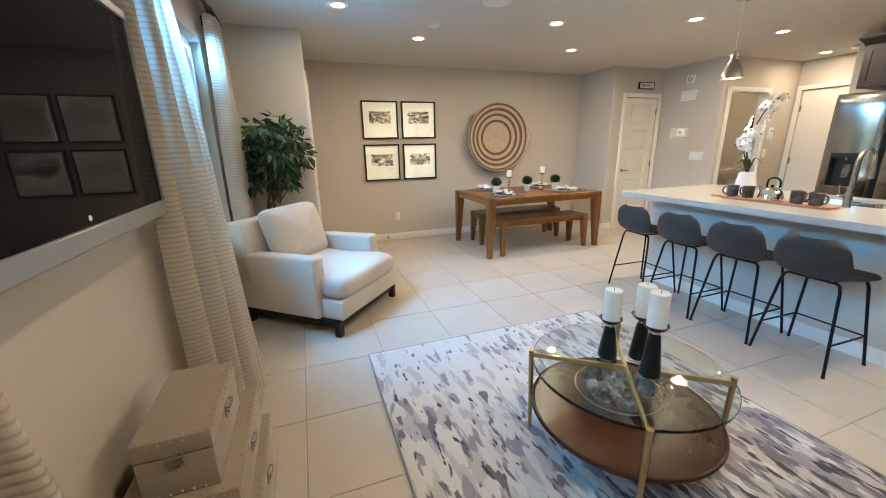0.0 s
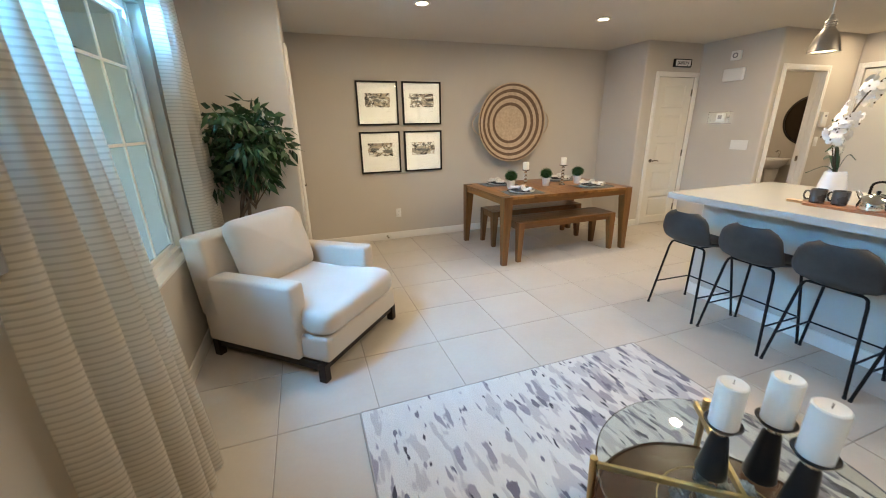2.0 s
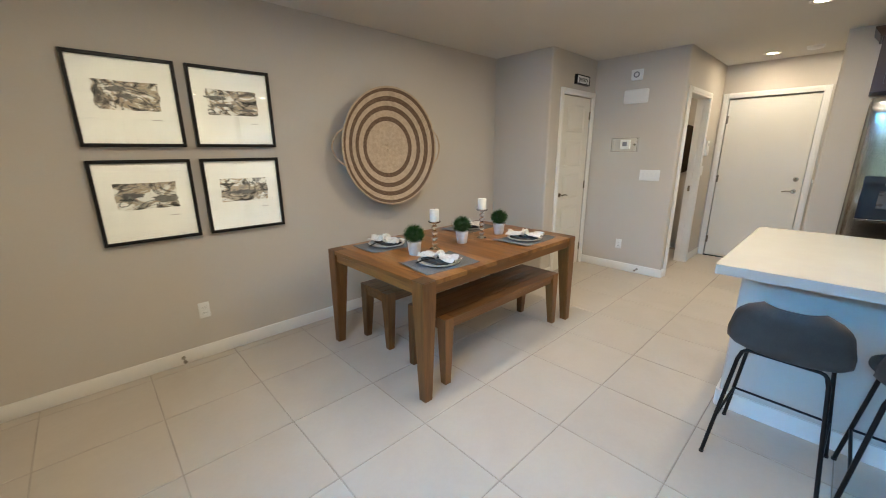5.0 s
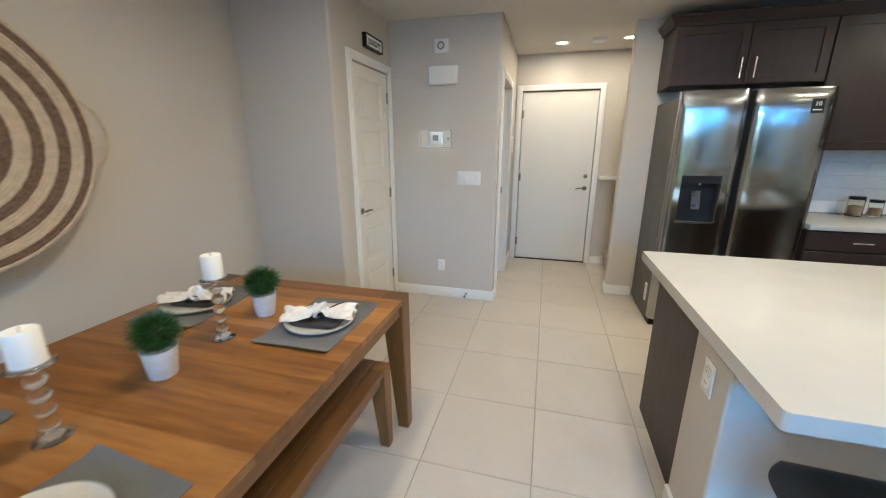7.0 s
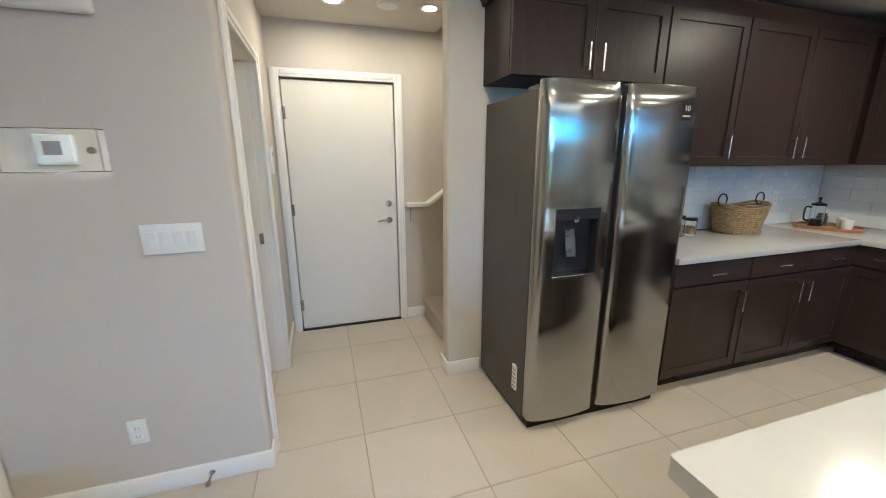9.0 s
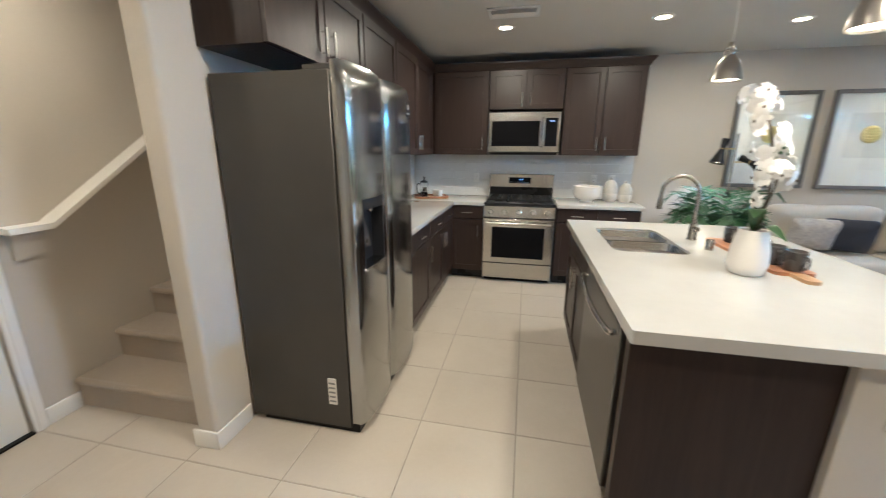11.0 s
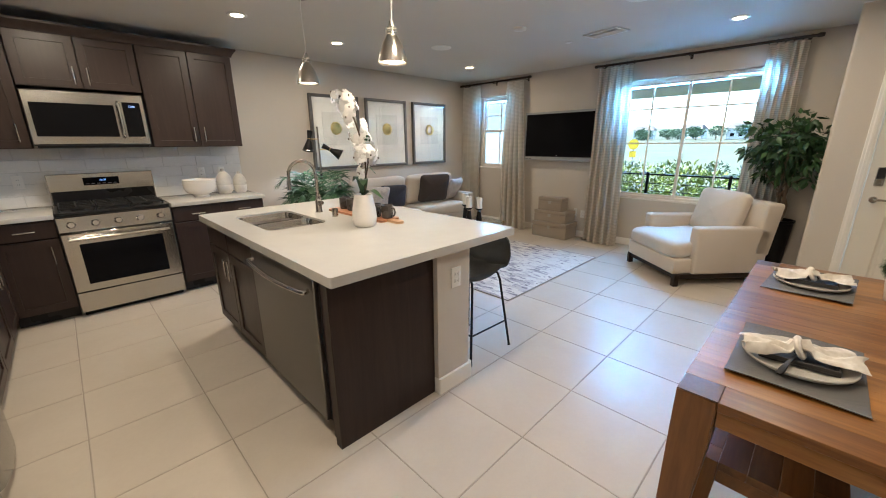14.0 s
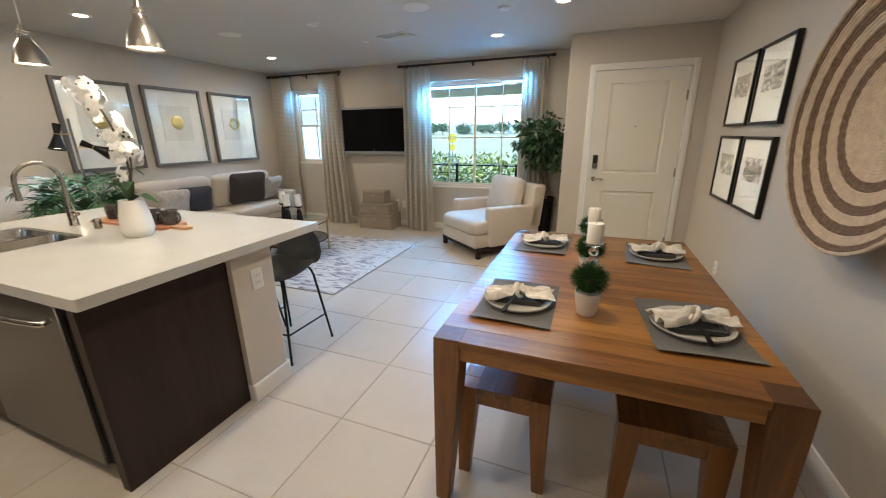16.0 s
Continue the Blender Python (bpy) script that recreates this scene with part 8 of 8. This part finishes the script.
for y, s, lab in ((0.95, 1.0, "clear glass jar of snacks with a dark lid"), (0.82, 0.85, "small clear glass jar with a dark lid")):
    j = thing("glass_jar", lab, "jar", 6.30, y, CTZ, group="glass jars")
    part("jar", lathe(bmesh.new(), [(0, 0), (0.046 * s, 0), (0.05 * s, 0.005), (0.05 * s, 0.13 * s), (0.047 * s, 0.13 * s), (0.046 * s, 0.008), (0, 0.008)], 26), CLEAR, j)
    part("filling", lathe(bmesh.new(), [(0, 0.01), (0.043 * s, 0.01), (0.043 * s, 0.08 * s), (0.02, 0.085 * s), (0, 0.086 * s)], 20), BOARDL, j, "tan dry snacks")
    part("lid", lathe(bmesh.new(), [(0, 0.131 * s), (0.05 * s, 0.131 * s), (0.05 * s, 0.155 * s), (0, 0.157 * s)], 26), BLKWOOD, j, "black lid")
tr = thing("wood_tray", "round-cornered carved wood tray in the counter corner", "tray", 6.12, -0.44, CTZ, 20)
part("tray", prism(bmesh.new(), rounded(-0.2, -0.14, 0.2, 0.14, (0.06,) * 4, 5), 0, 0.012), BOARDL, tr)
part("rim", tube(bmesh.new(), [(x, y, 0.018) for x, y in rounded(-0.195, -0.135, 0.195, 0.135, (0.06,) * 4, 5)], 0.011, 8, True), BOARD, tr, "raised carved rim")
cf = thing("coffee_press", "glass coffee press with black lid on a tray", "coffee press", 6.2, -0.42, CTZ + 0.0125)
part("glass", lathe(bmesh.new(), [(0, 0), (0.045, 0), (0.046, 0.17), (0.043, 0.17), (0.042, 0.006), (0, 0.006)], 26), CLEAR, cf)
part("coffee", lathe(bmesh.new(), [(0, 0.007), (0.041, 0.007), (0.041, 0.06), (0, 0.06)], 22), BLKWOOD, cf)
part("lid", lathe(bmesh.new(), [(0, 0.171), (0.048, 0.171), (0.048, 0.185), (0.02, 0.195), (0.008, 0.2), (0.008, 0.225), (0.014, 0.235), (0, 0.24)], 24), BLKWOOD, cf)
part("handle", tube(bmesh.new(), smooth_path([(0.045, 0, 0.15), (0.085, 0, 0.145), (0.085, 0, 0.05), (0.045, 0, 0.04)], 5), 0.007, 8), BLKWOOD, cf)
for x, y in ((6.02, -0.46), (6.08, -0.53)):
    m = thing("white_cup", "small white ceramic cup on the tray", "cup", x, y, CTZ + 0.0125, group="white cups")
    part("cup", lathe(bmesh.new(), [(0, 0), (0.03, 0), (0.036, 0.01), (0.04, 0.08), (0.037, 0.08), (0.033, 0.012), (0, 0.01)], 24), CERAM, m)
jg = thing("dark_jar", "squat dark glass jar on the tray", "jar", 6.22, -0.53, CTZ + 0.0125)
part("jar", lathe(bmesh.new(), [(0, 0), (0.035, 0), (0.038, 0.07), (0.03, 0.085), (0.03, 0.1), (0, 0.1)], 24), MUG, jg)


# bar stools: face +x
def stool(y):
    s = thing("bar_stool", "grey leather bar stool with black wire legs", "bar stool", 3.445, y, 0, rnd.uniform(-3, 3), group="bar stools at the island")
    s.scale.z = 0.9
    bm = bmesh.new()
    nu, nv = 22, 36
    def surf(u, v):
        # v: 0 at the seat's front edge, 1 at the top of the back; u: -1 to 1 across
        if v < 0.58:
            k = v / 0.58
            x = 0.20 - 0.36 * k
            z = 0.655 - 0.012 * math.sin(math.pi * k)
            half = 0.178 + 0.026 * math.sin(math.pi * min(1, k * 1.1))
        else:
            k = (v - 0.58) / 0.42
            a = k * radians(78)
            x = -0.16 - 0.075 * math.sin(a) - 0.02 * k
            z = 0.655 + 0.07 * (1 - math.cos(a)) + 0.165 * k * k + 0.045 * k
            half = 0.2 - 0.056 * max(0, k - 0.5)
        top = max(0.0, (v - 0.9) / 0.1)
        front = max(0.0, (0.12 - v) / 0.12)
        half *= math.sqrt(max(0.05, 1 - 0.7 * top ** 2.4 - 0.4 * front ** 2))
        wing = abs(u) ** 2.4
        side_rise = 0.045 * wing * math.sin(math.pi * min(1, max(0, (v - 0.12) / 0.88)) * 0.62)
        fwd = 0.055 * wing * max(0, (v - 0.55) / 0.45)
        return Vector((x + fwd, u * half, z + (side_rise if v < 0.62 else side_rise * max(0.0, 1 - (v - 0.62) / 0.38))))
    P = [[surf(-1 + 2 * i / nu, j / nv) for j in range(nv + 1)] for i in range(nu + 1)]
    inner, outer_ = [], []
    for i in range(nu + 1):
        a, b = [], []
        for j in range(nv + 1):
            du = P[min(i + 1, nu)][j] - P[max(i - 1, 0)][j]
            dv = P[i][min(j + 1, nv)] - P[i][max(j - 1, 0)]
            n = du.cross(dv).normalized()
            if n.z < 0 and j < nv * 0.5:
                n = -n
            e = min(i, nu - i, j, nv - j)
            t = 0.016 * min(1, (e + 0.4) / 2.2)
            a.append(bm.verts.new(P[i][j] + n * t)), b.append(bm.verts.new(P[i][j] - n * t))
        inner.append(a), outer_.append(b)
    for g in (inner, outer_):
        for i in range(nu):
            for j in range(nv):
                bm.faces.new((g[i][j], g[i + 1][j], g[i + 1][j + 1], g[i][j + 1]))
    for i in range(nu):
        for j in (0, nv):
            bm.faces.new((inner[i][j], inner[i + 1][j], outer_[i + 1][j], outer_[i][j]))
    for j in range(nv):
        for i in (0, nu):
            bm.faces.new((inner[i][j], inner[i][j + 1], outer_[i][j + 1], outer_[i][j]))
    part("seat_shell", bm, STOOLC, s, "curved grey leather seat", angle=75)
    # two bent frames: front and back
    for x0, x1 in ((0.13, 0.2), (-0.135, -0.205)):
        pts = [(x1, -0.205, 0.006), (x0 * 1.06, -0.15, 0.57)] + [(x0, -0.142 + 0.03 * (1 - math.cos(a)), 0.60 + 0.028 * math.sin(a)) for a in (0.4, 0.9, 1.4)] + [(x0, 0.142 - 0.03 * (1 - math.cos(a)), 0.60 + 0.028 * math.sin(a)) for a in (1.4, 0.9, 0.4)] + [(x0 * 1.06, 0.15, 0.57), (x1, 0.205, 0.006)]
        part("leg_frame", tube(bmesh.new(), pts, 0.0085, 10), IRON, s, "bent black steel legs")
    for yy in (-0.1, 0.1):
        part("seat_bar", rod(bmesh.new(), (0.13, yy, 0.628), (-0.135, yy, 0.628), 0.007, n=8), IRON, s)
    q = 0.22
    fx_ = 0.2 - 0.07 * (q / 0.57)
    yx = 0.205 - 0.055 * (q / 0.57)
    for a, b in (((fx_, -yx, q), (fx_, yx, q)), ((-fx_ - 0.004, -yx, q), (-fx_ - 0.004, yx, q)), ((fx_, -yx, q), (-fx_ - 0.004, -yx, q)), ((fx_, yx, q), (-fx_ - 0.004, yx, q))):
        if a[0] == b[0] and a[0] < 0:
            continue
        part("footrest_bar", rod(bmesh.new(), a, b, 0.0065, n=8), IRON, s)
    for x, yv in ((0.2, -0.205), (0.2, 0.205), (-0.205, -0.205), (-0.205, 0.205)):
        part("foot", rod(bmesh.new(), (x, yv, 0.0), (x, yv, 0.012), 0.0105, n=10), DARKP, s)


for y in (1.19, 1.635, 2.07, 2.515):
    stool(y)


# ---- floor tiles ----
fl_ob = structure("floor", box(XT - 0.16, YS - 0.14, -0.2, XG + 0.14, YD + 0.14, -0.003), GROUT, "cream porcelain tile floor with narrow grey joints", "floor")
TS, GAP = 0.519, 0.0045
shared = {}
rnd = random.Random(8)
for i in range(-11, 6):
    for j in range(-9, 6):
        x0, x1 = 4.985 + i * TS + GAP / 2, 4.985 + (i + 1) * TS - GAP / 2
        y0, y1 = 3.311 + j * TS + GAP / 2, 3.311 + (j + 1) * TS - GAP / 2
        x0, x1, y0, y1 = max(x0, XT), min(x1, XG), max(y0, YS), min(y1, YD)
        if x1 - x0 < 0.01 or y1 - y0 < 0.01 or (x1 < XF - 0.02 and y0 > YJ + 0.02):
            continue
        key = (round(x1 - x0, 3), round(y1 - y0, 3))
        if key not in shared:
            w, d = key
            bm = bmesh.new()
            e = 0.0022
            lo = [bm.verts.new(p) for p in ((-w / 2, -d / 2, -0.006), (w / 2, -d / 2, -0.006), (w / 2, d / 2, -0.006), (-w / 2, d / 2, -0.006))]
            md = [bm.verts.new((v.co.x, v.co.y, -e)) for v in lo]
            hi = [bm.verts.new((v.co.x - math.copysign(e, v.co.x), v.co.y - math.copysign(e, v.co.y), 0)) for v in lo]
            for a, b in ((lo, md), (md, hi)):
                for k in range(4):
                    bm.faces.new((a[k], a[(k + 1) % 4], b[(k + 1) % 4], b[k]))
            bm.faces.new(hi)
            shared[key] = finish("tile", bm, TILE, 20)
        t = new("tile", shared[key])
        t.parent = fl_ob
        t.location = ((x0 + x1) / 2, (y0 + y1) / 2, 0)
